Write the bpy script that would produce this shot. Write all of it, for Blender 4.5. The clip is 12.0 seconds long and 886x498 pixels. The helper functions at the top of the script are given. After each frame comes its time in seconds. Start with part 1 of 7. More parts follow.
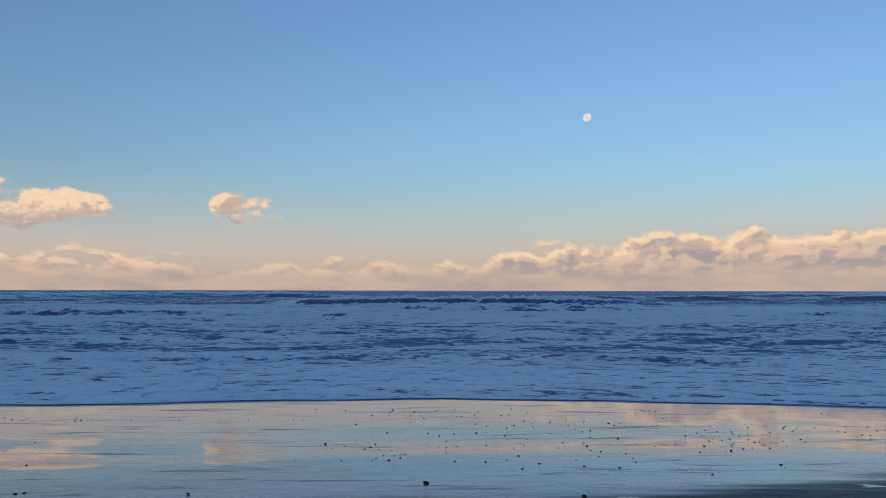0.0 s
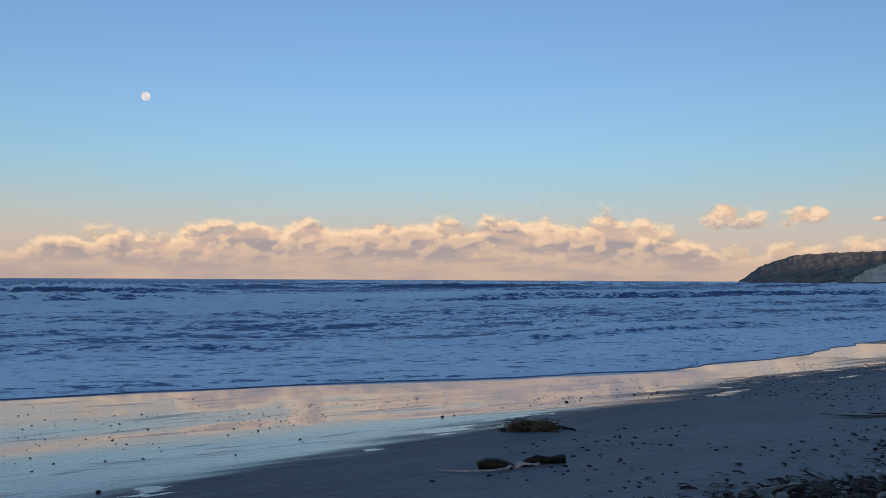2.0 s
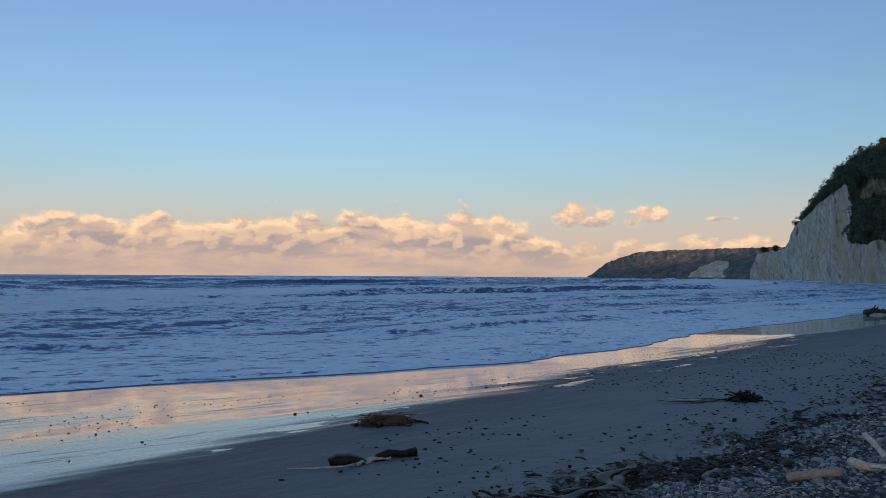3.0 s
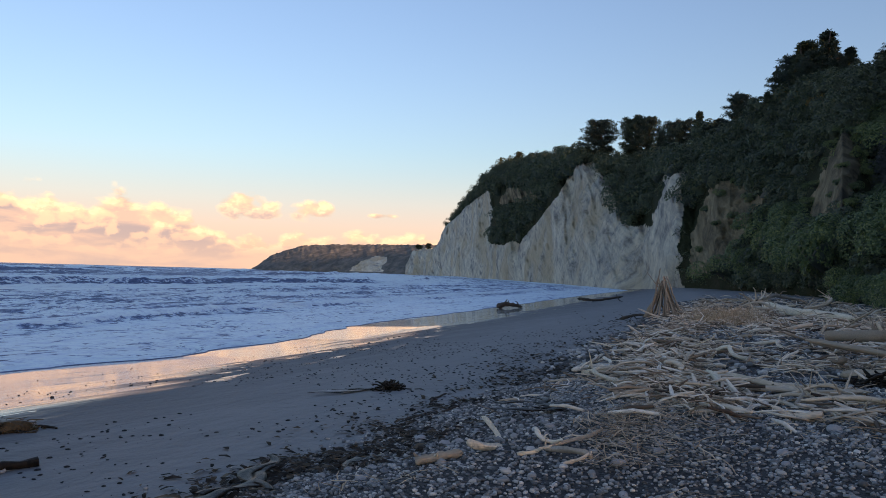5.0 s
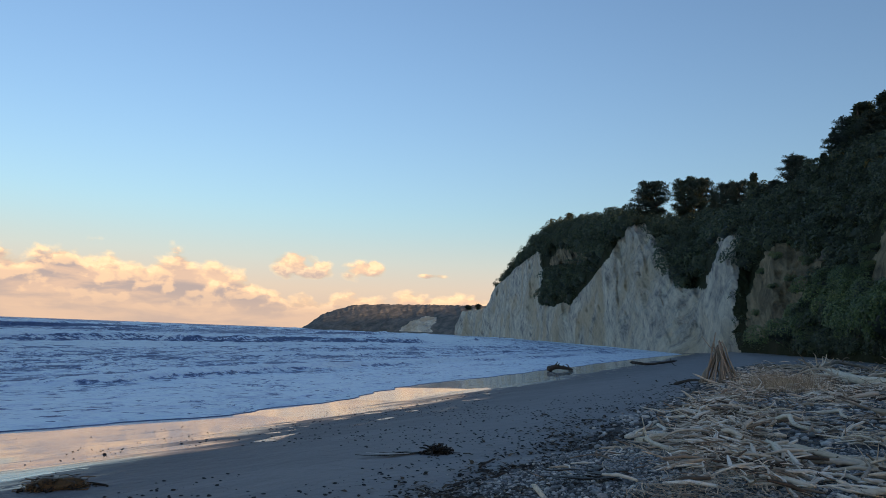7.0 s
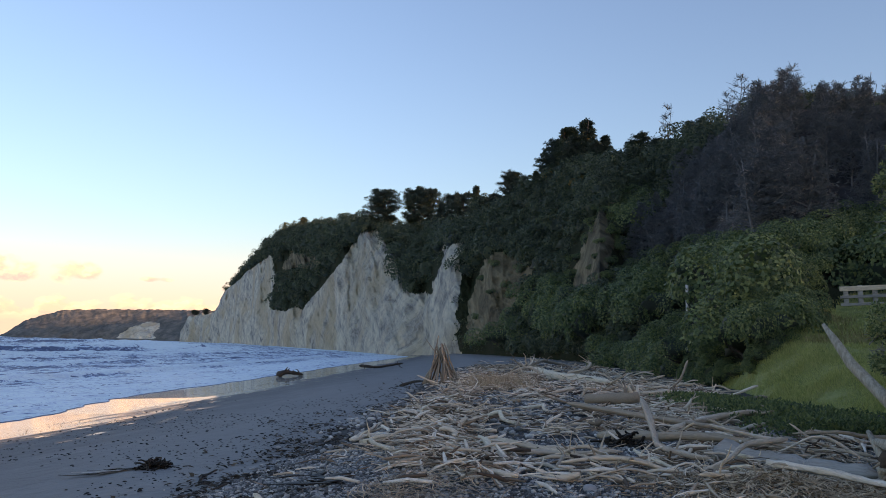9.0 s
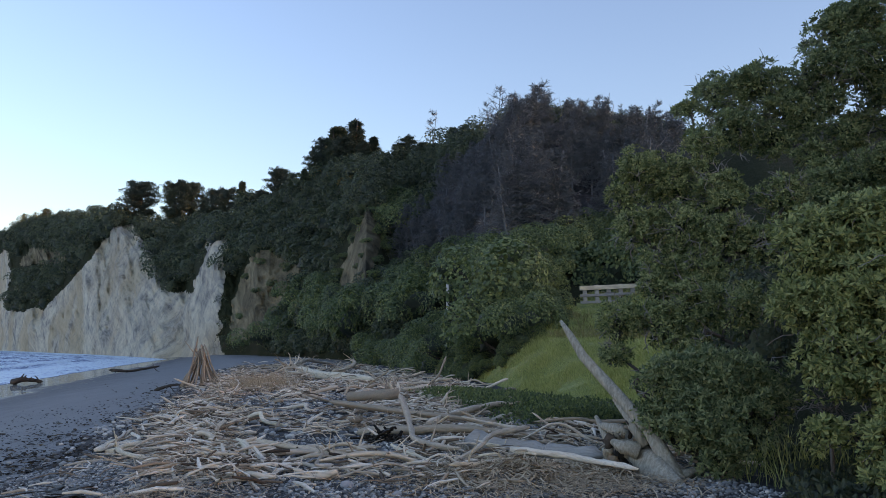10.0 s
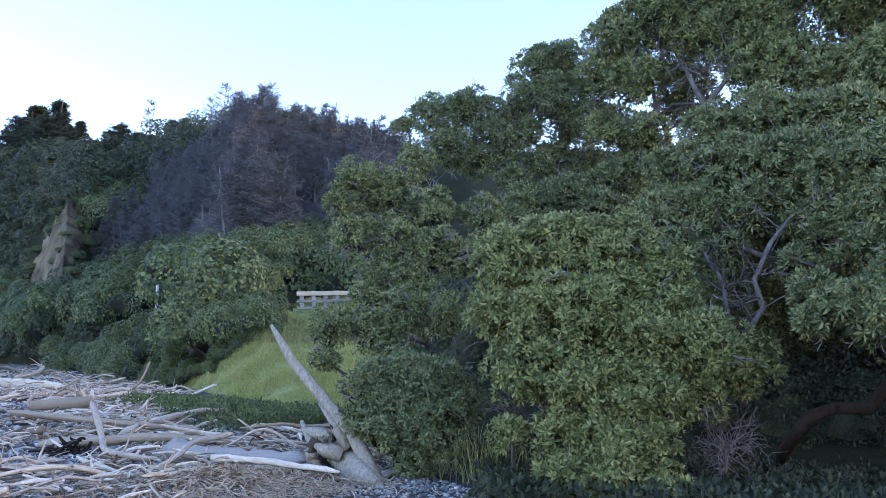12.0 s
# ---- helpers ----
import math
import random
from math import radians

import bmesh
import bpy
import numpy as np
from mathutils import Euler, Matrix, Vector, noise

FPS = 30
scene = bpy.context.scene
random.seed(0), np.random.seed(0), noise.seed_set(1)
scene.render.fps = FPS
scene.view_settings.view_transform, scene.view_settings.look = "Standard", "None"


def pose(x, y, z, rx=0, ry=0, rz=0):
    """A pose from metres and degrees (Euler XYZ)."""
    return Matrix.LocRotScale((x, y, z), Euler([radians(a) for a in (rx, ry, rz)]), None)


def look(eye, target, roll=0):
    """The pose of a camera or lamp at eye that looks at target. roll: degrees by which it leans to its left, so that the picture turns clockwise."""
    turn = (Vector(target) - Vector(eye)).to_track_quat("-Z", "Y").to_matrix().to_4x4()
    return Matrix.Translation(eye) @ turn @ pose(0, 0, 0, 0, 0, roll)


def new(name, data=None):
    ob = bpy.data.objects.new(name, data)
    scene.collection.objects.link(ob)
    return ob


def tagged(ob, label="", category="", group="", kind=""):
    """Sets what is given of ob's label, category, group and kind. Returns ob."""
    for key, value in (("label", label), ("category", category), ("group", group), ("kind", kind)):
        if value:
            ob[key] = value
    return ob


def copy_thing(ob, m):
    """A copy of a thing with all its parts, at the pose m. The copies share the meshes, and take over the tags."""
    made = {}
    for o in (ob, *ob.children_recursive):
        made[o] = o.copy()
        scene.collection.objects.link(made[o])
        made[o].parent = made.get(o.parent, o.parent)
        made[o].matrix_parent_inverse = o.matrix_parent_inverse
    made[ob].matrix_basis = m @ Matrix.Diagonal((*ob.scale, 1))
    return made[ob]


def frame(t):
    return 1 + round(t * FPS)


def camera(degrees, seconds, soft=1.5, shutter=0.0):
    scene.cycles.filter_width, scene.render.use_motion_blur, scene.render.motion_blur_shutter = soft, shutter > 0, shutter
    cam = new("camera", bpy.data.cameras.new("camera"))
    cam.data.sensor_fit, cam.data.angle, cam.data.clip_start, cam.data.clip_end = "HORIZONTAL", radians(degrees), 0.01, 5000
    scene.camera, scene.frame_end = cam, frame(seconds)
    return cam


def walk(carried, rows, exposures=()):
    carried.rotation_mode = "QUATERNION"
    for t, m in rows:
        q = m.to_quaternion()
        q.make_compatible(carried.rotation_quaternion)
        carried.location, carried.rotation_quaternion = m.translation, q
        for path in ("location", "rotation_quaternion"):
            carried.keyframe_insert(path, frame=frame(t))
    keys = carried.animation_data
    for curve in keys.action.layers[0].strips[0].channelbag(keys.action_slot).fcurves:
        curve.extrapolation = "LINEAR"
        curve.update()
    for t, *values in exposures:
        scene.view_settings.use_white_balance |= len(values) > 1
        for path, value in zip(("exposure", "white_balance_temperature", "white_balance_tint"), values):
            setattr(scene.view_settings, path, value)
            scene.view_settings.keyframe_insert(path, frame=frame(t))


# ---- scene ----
cam = camera(57.7, 12.0, soft=0.5)
PATH = [
    (0, (0.002, -0.001, 2.9), (0.002, 1.996, 3.002), 0.1),
    (0.5, (0.114, -0.101, 2.903), (0.323, 1.886, 2.994), -0.0),
    (1, (0.208, -0.187, 2.906), (0.715, 1.745, 2.995), 0.2),
    (1.5, (0.262, -0.244, 2.91), (1.115, 1.563, 2.998), 0.3),
    (2, (0.297, -0.282, 2.901), (1.318, 1.436, 2.977), 0.3),
    (2.5, (0.331, -0.3, 2.89), (1.487, 1.331, 2.957), 0.2),
    (3, (0.383, -0.29, 2.887), (1.687, 1.225, 2.954), 0.3),
    (3.5, (0.457, -0.311, 2.894), (1.961, 1.006, 2.965), 0.6),
    (5.5, (0.527, -0.381, 2.925), (2.348, 0.443, 3.0), 1.5),
    (6, (0.54, -0.382, 2.938), (2.347, 0.465, 3.065), 1.5),
    (6.5, (0.527, -0.367, 2.936), (2.284, 0.57, 3.121), 1.8),
    (7, (0.521, -0.372, 2.934), (2.253, 0.606, 3.141), 2.2),
    (7.5, (0.519, -0.404, 2.949), (2.299, 0.478, 3.182), 2.2),
    (9.5, (0.494, -0.473, 2.949), (2.477, -0.367, 3.184), 0.7),
    (10, (0.442, -0.519, 2.954), (2.416, -0.727, 3.197), 0.2),
    (10.5, (0.403, -0.516, 2.948), (2.319, -1.028, 3.205), 0.8),
    (11, (0.381, -0.523, 2.937), (2.227, -1.245, 3.207), 0.7),
    (11.5, (0.381, -0.572, 2.936), (2.168, -1.428, 3.205), 1.0),
    (12, (0.405, -0.603, 2.94), (2.189, -1.467, 3.202), 0.6),
]
walk(cam, [(t, look(eye, target, roll)) for t, eye, target, roll in PATH],
     [(0, 1.25, 7300, 23), (3.5, 1.4, 8100, 28), (5.5, 1.98, 9300, 36), (7.0, 1.65, 8500, 25), (7.7, 1.65, 8500, 25), (9.5, 2.45, 10000, 38), (10.0, 2.62, 10000, 37), (10.5, 3.1, 9000, 42), (12, 3.8, 8100, 44)])

# ---- world, sun, exposure ----
SUN_ELEVATION, SUN_AZIMUTH = 3.5, 210.0   # degrees; azimuth clockwise from +y
world = bpy.data.worlds.new("sky")
scene.world = world
world.use_nodes = True
wn, wl = world.node_tree.nodes, world.node_tree.links
sky = wn.new("ShaderNodeTexSky")
sky.sky_type, sky.sun_disc = "NISHITA", False
sky.sun_elevation, sky.sun_rotation = radians(SUN_ELEVATION), radians(SUN_AZIMUTH)
sky.altitude, sky.air_density, sky.dust_density, sky.ozone_density = 0, 1.0, 0.9, 3.4
wl.new(sky.outputs[0], wn["Background"].inputs[0])
wn["Background"].inputs[1].default_value = 0.15
sun = new("sun", bpy.data.lights.new("sun", "SUN"))
sun.data.energy, sun.data.angle, sun.data.color = 2.5, radians(0.5), (1.0, 0.72, 0.48)
sun.matrix_world = look((0, 0, 0), (-math.sin(radians(SUN_AZIMUTH)), -math.cos(radians(SUN_AZIMUTH)), -math.tan(radians(SUN_ELEVATION))))
CLOUD_GLOW = 0.345   # brightness of the sunlit clouds and the moon


# ---- materials ----
class Nodes:
    """A node material in the making."""

    def __init__(self, name, rough=0.8, spec=0.3):
        self.mat = bpy.data.materials.new(name)
        self.mat.use_nodes = True
        self.tree = self.mat.node_tree
        self.shader = self.tree.nodes["Principled BSDF"]
        self.shader.inputs["Roughness"].default_value = rough
        self.shader.inputs["Specular IOR Level"].default_value = spec

    def add(self, kind, **values):
        n = self.tree.nodes.new(kind)
        for key, value in values.items():
            setattr(n, key, value)
        return n

    def join(self, a, b):
        self.tree.links.new(a, b)

    def put(self, socket, value):
        if isinstance(value, bpy.types.NodeSocket):
            self.join(value, socket)
        else:
            socket.default_value = value

    def coords(self, output="Object", scale=(1, 1, 1)):
        n = self.add("ShaderNodeTexCoord")
        m = self.add("ShaderNodeMapping")
        m.inputs["Scale"].default_value = scale
        self.join(n.outputs[output], m.inputs["Vector"])
        return m.outputs[0]

    def noise(self, vector, scale, detail=4.0, rough=0.55, distort=0.0):
        n = self.add("ShaderNodeTexNoise")
        self.join(vector, n.inputs["Vector"])
        n.inputs["Scale"].default_value, n.inputs["Detail"].default_value = scale, detail
        n.inputs["Roughness"].default_value, n.inputs["Distortion"].default_value = rough, distort
        return n.outputs[0]

    def slanted(self, scale, lean):
        n = self.add("ShaderNodeTexCoord")
        m = self.add("ShaderNodeMapping", vector_type="TEXTURE")
        m.inputs["Scale"].default_value = [1 / v for v in scale]
        m.inputs["Rotation"].default_value = (radians(lean), radians(-lean * 0.6), 0)
        self.join(n.outputs["Object"], m.inputs["Vector"])
        return m.outputs[0]

    def math(self, op, a, b=0.0, c=0.0):
        n = self.add("ShaderNodeMath", operation=op)
        for socket, value in zip(n.inputs, (a, b, c)):
            self.put(socket, value)
        return n.outputs[0]

    def span(self, value, a, b, c=0.0, d=1.0):
        n = self.add("ShaderNodeMapRange", interpolation_type="SMOOTHSTEP")
        for socket, v in zip(n.inputs, (value, a, b, c, d)):
            self.put(socket, v)
        return n.outputs[0]

    def span_line(self, value, a, b):
        n = self.add("ShaderNodeMapRange")
        for socket, v in zip(n.inputs, (value, a, b, 0.0, 1.0)):
            self.put(socket, v)
        return n.outputs[0]

    def ramp(self, value, stops):
        n = self.add("ShaderNodeValToRGB")
        self.join(value, n.inputs[0])
        e = n.color_ramp.elements
        while len(e) < len(stops):
            e.new(0.5)
        for item, (at, colour) in zip(e, stops):
            item.position, item.color = at, (*colour, 1)
        return n.outputs[0]

    def mix(self, factor, a, b, blend="MIX"):
        n = self.add("ShaderNodeMix", data_type="RGBA", blend_type=blend)
        self.put(n.inputs[0], factor)
        for socket, value in ((n.inputs[6], a), (n.inputs[7], b)):
            self.put(socket, (*value, 1) if isinstance(value, tuple) and len(value) == 3 else value)
        return n.outputs[2]

    def bump(self, height, strength, distance):
        n = self.add("ShaderNodeBump")
        self.join(height, n.inputs["Height"])
        n.inputs["Strength"].default_value, n.inputs["Distance"].default_value = strength, distance
        self.join(n.outputs[0], self.shader.inputs["Normal"])
        return n

    def colour(self, value):
        self.put(self.shader.inputs["Base Color"], (*value, 1) if isinstance(value, tuple) and len(value) == 3 else value)

    def set(self, name, value):
        self.put(self.shader.inputs[name], value)


def sand_material():
    """Dark grey sand: damp above, a mirror-wet sheet beside the water. UV: metres inland of the water's edge, and seaward of the wet sheet's limit."""
    n = Nodes("dark_beach_sand", 0.7, 0.4)
    uv = n.coords("UV")
    split = n.add("ShaderNodeSeparateXYZ")
    n.join(uv, split.inputs[0])
    wobble = n.noise(n.coords("Object", (0.07, 0.45, 1)), 1.0, 4)
    rills = n.noise(n.coords("Object", (0.3, 2.6, 1)), 1.0, 5)
    pools = n.noise(n.coords("Object", (0.7, 2.6, 1)), 0.8, 4, 0.5)
    edge = n.math("ADD", split.outputs[1], n.math("ADD", n.math("MULTIPLY", n.math("SUBTRACT", wobble, 0.5), 4.0), n.math("MULTIPLY", n.math("SUBTRACT", rills, 0.5), 3.2)))
    sheet = n.span(edge, -0.9, 0.9)
    pool = n.math("MULTIPLY", n.span(pools, 0.615, 0.632), n.span(split.outputs[1], -2.4, -1.0))
    wet = n.math("MAXIMUM", sheet, pool)
    damp = n.span(edge, -5.5, 0.0)
    grain = n.noise(n.coords("Object"), 260.0, 3)
    patch = n.noise(n.coords("Object", (0.5, 1.6, 1)), 0.8, 5)
    dry = n.mix(patch, (0.155, 0.164, 0.166), (0.24, 0.25, 0.246))
    base = n.mix(n.math("MULTIPLY", damp, 0.75), dry, (0.052, 0.054, 0.06))
    base = n.mix(n.math("MULTIPLY", grain, 0.35), base, (0.16, 0.15, 0.14))
    n.colour(base)
    n.set("Roughness", n.math("ADD", n.span(wet, 0.0, 1.0, 0.62, 0.10), n.math("MULTIPLY", rills, 0.08)))
    n.set("Specular IOR Level", n.span(wet, 0.0, 1.0, 0.35, 0.6))
    streak = n.noise(n.coords("Object", (0.45, 4.2, 1)), 1.0, 5, 0.6, 0.6)
    film = n.math("MULTIPLY", wet, n.span(streak, 0.56, 0.66, 1.0, 0.25))
    n.set("Coat Weight", n.math("MULTIPLY", film, 0.85))
    n.set("Coat Roughness", 0.04)
    n.set("Coat IOR", 1.6)
    ripple = n.math("ADD", n.noise(n.coords("Object", (0.55, 1.7, 1)), 1.0, 6, 0.62, 0.8), n.math("MULTIPLY", n.noise(n.coords("Object", (3.5, 9, 1)), 1.0, 4, 0.6), 0.3))
    lumps = n.math("ADD", n.noise(n.coords("Object"), 5.0, 6), n.math("MULTIPLY", n.noise(n.coords("Object", (1.0, 1.8, 1)), 1.3, 4), 1.5))
    height = n.math("ADD", n.math("MULTIPLY", ripple, n.span(wet, 0, 1, 0.02, 0.19)), n.math("MULTIPLY", lumps, n.span(wet, 0, 1, 0.075, 0.0)))
    n.bump(height, 0.7, 1.0)
    return n.mat


def sea_material():
    """Shallow surf: blue-grey water with sheets of foam. UV: metres along the shore and out to sea."""
    n = Nodes("foamy_sea_water", 0.12, 0.5)
    uv = n.coords("UV")
    split = n.add("ShaderNodeSeparateXYZ")
    n.join(uv, split.inputs[0])
    out = split.outputs[1]
    high = n.add("ShaderNodeSeparateXYZ")
    n.join(n.add("ShaderNodeNewGeometry").outputs["Position"], high.inputs[0])
    z = high.outputs[2]
    lace = n.noise(n.coords("UV", (1.0, 1.5, 1)), 1.0, 8, 0.72, 0.4)
    sheets = n.noise(n.coords("UV", (0.10, 0.26, 1)), 1.0, 7, 0.66, 0.6)
    far = n.noise(n.coords("UV", (0.02, 0.055, 1)), 1.0, 8, 0.7, 0.4)
    dashes = n.noise(n.coords("UV", (1.0, 2.4, 1)), 1.0, 4, 0.6, 0.5)
    streaks = n.noise(n.coords("UV", (0.16, 0.42, 1)), 1.0, 7, 0.72, 0.4)
    cover = n.math("ADD", n.math("MULTIPLY", lace, 0.9), n.math("MULTIPLY", sheets, 0.75))
    cover = n.math("ADD", cover, n.math("MULTIPLY", far, n.span(out, 30, 90, 0.0, 0.6)))
    cover = n.math("ADD", cover, n.span(out, 7.0, 13.0, 0.10, 0.0))
    cover = n.math("ADD", cover, n.span(out, 50.0, 160.0, 0.0, -0.38))
    # crests are white with broken water; the lip at the edge and scattered gaps are clear
    cover = n.math("ADD", cover, n.math("MULTIPLY", n.span(z, 0.27, 0.46), n.span(out, 18.0, 40.0, 0.32, 0.08)))
    cover = n.math("ADD", cover, n.math("MULTIPLY", n.span(z, 1.0, 1.7), n.span(out, 50.0, 70.0, 0.0, 0.34)))
    cover = n.math("SUBTRACT", cover, n.math("MULTIPLY", n.span(dashes, 0.57, 0.66), n.span(out, 25.0, 50.0, 0.20, 0.0)))
    cover = n.math("ADD", cover, n.math("MULTIPLY", n.math("SUBTRACT", streaks, 0.5), n.span(out, 8.0, 20.0, 0.1, 0.6)))
    cover = n.math("SUBTRACT", cover, n.span(out, 0.03, 0.07, 0.6, 0.0))
    # the steep shoreward faces of the breakers are smooth dark water
    way = n.add("ShaderNodeSeparateXYZ")
    n.join(n.add("ShaderNodeNewGeometry").outputs["Normal"], way.inputs[0])
    front = n.span(n.math("MULTIPLY", way.outputs[1], -1.0), 0.06, 0.24)
    cover = n.math("SUBTRACT", cover, n.math("MULTIPLY", front, n.span(out, 26.0, 50.0, 0.0, 0.30)))
    foam = n.span(cover, 0.735, 0.855)
    c = n.ramp(foam, [(0.0, (0.022, 0.075, 0.19)), (0.3, (0.10, 0.24, 0.45)), (0.6, (0.34, 0.58, 0.82)), (1.0, (0.70, 0.93, 1.0))])
    knots = n.noise(n.coords("UV", (1.9, 1.3, 1)), 1.0, 7, 0.75, 0.5)
    swirls = n.noise(n.coords("UV", (0.22, 0.30, 1)), 1.0, 8, 0.75, 0.8)
    c = n.mix(n.math("MULTIPLY", n.span(knots, 0.55, 0.64), n.span(out, 12.0, 45.0, 0.5, 0.15)), c, (0.09, 0.20, 0.40))
    c = n.mix(n.math("MULTIPLY", n.span(swirls, 0.545, 0.63), n.span(out, 10.0, 35.0, 0.12, 0.35)), c, (0.08, 0.20, 0.40))
    froth = n.noise(n.coords("UV", (2.6, 5.5, 1)), 1.0, 5, 0.7, 0.3)
    rafts = n.noise(n.coords("UV", (0.35, 1.1, 1)), 1.0, 6, 0.65, 0.5)
    c = n.mix(n.math("MULTIPLY", n.span(froth, 0.46, 0.62), n.span(out, 20.0, 60.0, 0.25, 0.05)), c, (0.20, 0.40, 0.70))
    c = n.mix(n.math("MULTIPLY", n.span(rafts, 0.50, 0.62), 0.25), c, (0.22, 0.42, 0.72))
    n.colour(c)
    n.set("Roughness", n.span(foam, 0.0, 1.0, 0.55, 0.5))
    n.set("Specular IOR Level", n.span(out, 20.0, 80.0, 0.5, 0.5))
    n.set("IOR", 1.4)
    chop = n.noise(n.coords("UV", (0.55, 0.6, 1)), 1.0, 8, 0.66)
    swell = n.noise(n.coords("UV", (0.09, 0.2, 1)), 1.0, 6, 0.62)
    height = n.math("ADD", n.math("MULTIPLY", chop, n.span(out, 0, 60, 0.22, 1.1)), n.math("MULTIPLY", swell, n.span(out, 20, 200, 0.0, 2.4)))
    n.bump(n.math("ADD", height, n.math("MULTIPLY", foam, 0.04)), 0.9, 1.0)
    return n.mat


def rock_material():
    """Pale weathered mudstone: gullied streaks down the fall line, slanting beds, tan stains."""
    n = Nodes("pale_mudstone", 0.9, 0.2)
    p = n.coords("Object")
    place_at = n.add("ShaderNodeTexCoord").outputs["Object"]

    def slant(ways):
        out = n.add("ShaderNodeCombineXYZ")
        for i, way in enumerate(ways):
            dot = n.add("ShaderNodeVectorMath", operation="DOT_PRODUCT")
            n.join(place_at, dot.inputs[0])
            dot.inputs[1].default_value = way
            n.join(dot.outputs["Value"], out.inputs[i])
        return out.outputs[0]

    rills = slant(((0.06, 0.035, 0.055), (-0.035, -0.02, 0.07), (0.03, -0.05, 0.0)))
    beds = slant(((0.05, 0.03, -0.16), (0.02, 0.012, 0.02), (0.02, -0.03, 0.0)))
    big = n.noise(p, 0.028, 6, 0.6, 0.6)
    streak = n.noise(rills, 1.0, 10, 0.72, 1.2)
    bed = n.noise(beds, 1.0, 10, 0.72, 1.2)
    fine = n.noise(p, 0.5, 9, 0.75, 0.4)
    both = n.math("ADD", n.math("MULTIPLY", streak, 0.55), n.math("MULTIPLY", bed, 0.45))
    c = n.ramp(both, [(0.40, (0.22, 0.22, 0.20)), (0.455, (0.47, 0.455, 0.39)), (0.51, (0.66, 0.625, 0.50)), (0.585, (0.84, 0.79, 0.63))])
    c = n.mix(n.math("MULTIPLY", n.span(big, 0.44, 0.62), 0.7), c, (0.60, 0.47, 0.29))
    c = n.mix(n.math("MULTIPLY", n.span(fine, 0.52, 0.62), 0.45), c, (0.24, 0.24, 0.23))
    n.colour(c)
    n.bump(n.math("ADD", n.math("MULTIPLY", both, 4.0), n.math("MULTIPLY", fine, 1.2)), 0.9, 1.0)
    return n.mat


def earth_material():
    """Brown weathered clay banks."""
    n = Nodes("brown_clay_bank", 0.95, 0.1)
    a = n.noise(n.slanted((0.10, 0.10, 0.2), 30), 1.0, 8, 0.68, 0.8)
    n.colour(n.ramp(a, [(0.37, (0.06, 0.052, 0.038)), (0.47, (0.15, 0.125, 0.08)), (0.56, (0.24, 0.20, 0.125)), (0.66, (0.35, 0.29, 0.185))]))
    n.bump(a, 0.9, 1.6)
    return n.mat


def soil_material():
    """Dark hillside soil under the bush."""
    n = Nodes("hillside_soil", 0.95, 0.1)
    p = n.coords("Object")
    a = n.noise(p, 0.15, 6, 0.6)
    b = n.noise(p, 1.6, 6, 0.7)
    c = n.ramp(a, [(0.3, (0.018, 0.026, 0.012)), (0.5, (0.03, 0.04, 0.018)), (0.7, (0.05, 0.048, 0.03))])
    c = n.mix(n.math("MULTIPLY", n.span(b, 0.4, 0.8), 0.5), c, (0.06, 0.06, 0.035))
    n.colour(c)
    n.bump(b, 0.8, 0.8)
    return n.mat


def dead_ground_material():
    """Grey-brown ground under the dead trees."""
    n = Nodes("dead_wood_ground", 0.95, 0.1)
    p = n.coords("Object")
    b = n.noise(p, 1.2, 7, 0.7)
    n.colour(n.ramp(b, [(0.3, (0.042, 0.042, 0.043)), (0.55, (0.085, 0.085, 0.086)), (0.75, (0.135, 0.135, 0.132))]))
    n.bump(b, 0.9, 0.8)
    return n.mat


def grit_material():
    """Grit between the stones, coloured dark for the shade in the gaps."""
    n = Nodes("gap_shade_grit", 0.85, 0.2)
    p = n.coords("Object")
    a, b = n.noise(p, 24.0, 5, 0.7), n.noise(p, 1.1, 4)
    n.colour(n.mix(n.math("MULTIPLY", n.span(b, 0.4, 0.7), 0.5), n.ramp(a, [(0.33, (0.025, 0.026, 0.027)), (0.52, (0.07, 0.072, 0.072)), (0.7, (0.16, 0.16, 0.156))]), (0.06, 0.058, 0.054)))
    n.bump(a, 0.9, 0.04)
    return n.mat


GRIT = grit_material()
EARTH = earth_material()
SAND, SEA, ROCK, SOIL, DEAD_GROUND = sand_material(), sea_material(), rock_material(), soil_material(), dead_ground_material()


# ---- mesh helpers ----
def np_mesh(name, verts, faces, mats, smooth=True, uv=None, index=None):
    """A mesh from arrays: verts (n, 3), faces (m, k)."""
    verts, faces = np.asarray(verts, np.float32), np.asarray(faces, np.int32)
    me = bpy.data.meshes.new(name)
    k = faces.shape[1]
    me.vertices.add(len(verts)), me.loops.add(faces.size), me.polygons.add(len(faces))
    me.vertices.foreach_set("co", verts.ravel())
    me.loops.foreach_set("vertex_index", faces.ravel())
    me.polygons.foreach_set("loop_start", np.arange(0, faces.size, k, dtype=np.int32))
    me.polygons.foreach_set("use_smooth", np.full(len(faces), smooth))
    for m in mats if isinstance(mats, (list, tuple)) else [mats]:
        me.materials.append(m)
    if index is not None:
        me.polygons.foreach_set("material_index", np.asarray(index, np.int32))
    if uv is not None:
        layer = me.uv_layers.new(name="UVMap")
        layer.data.foreach_set("uv", np.asarray(uv, np.float32)[faces.ravel()].ravel())
    me.update(calc_edges=True)
    me.validate()
    return me


def grid_faces(rows, cols):
    i = np.arange(rows * cols).reshape(rows, cols)
    return np.stack([i[:-1, :-1], i[:-1, 1:], i[1:, 1:], i[1:, :-1]], -1).reshape(-1, 4)


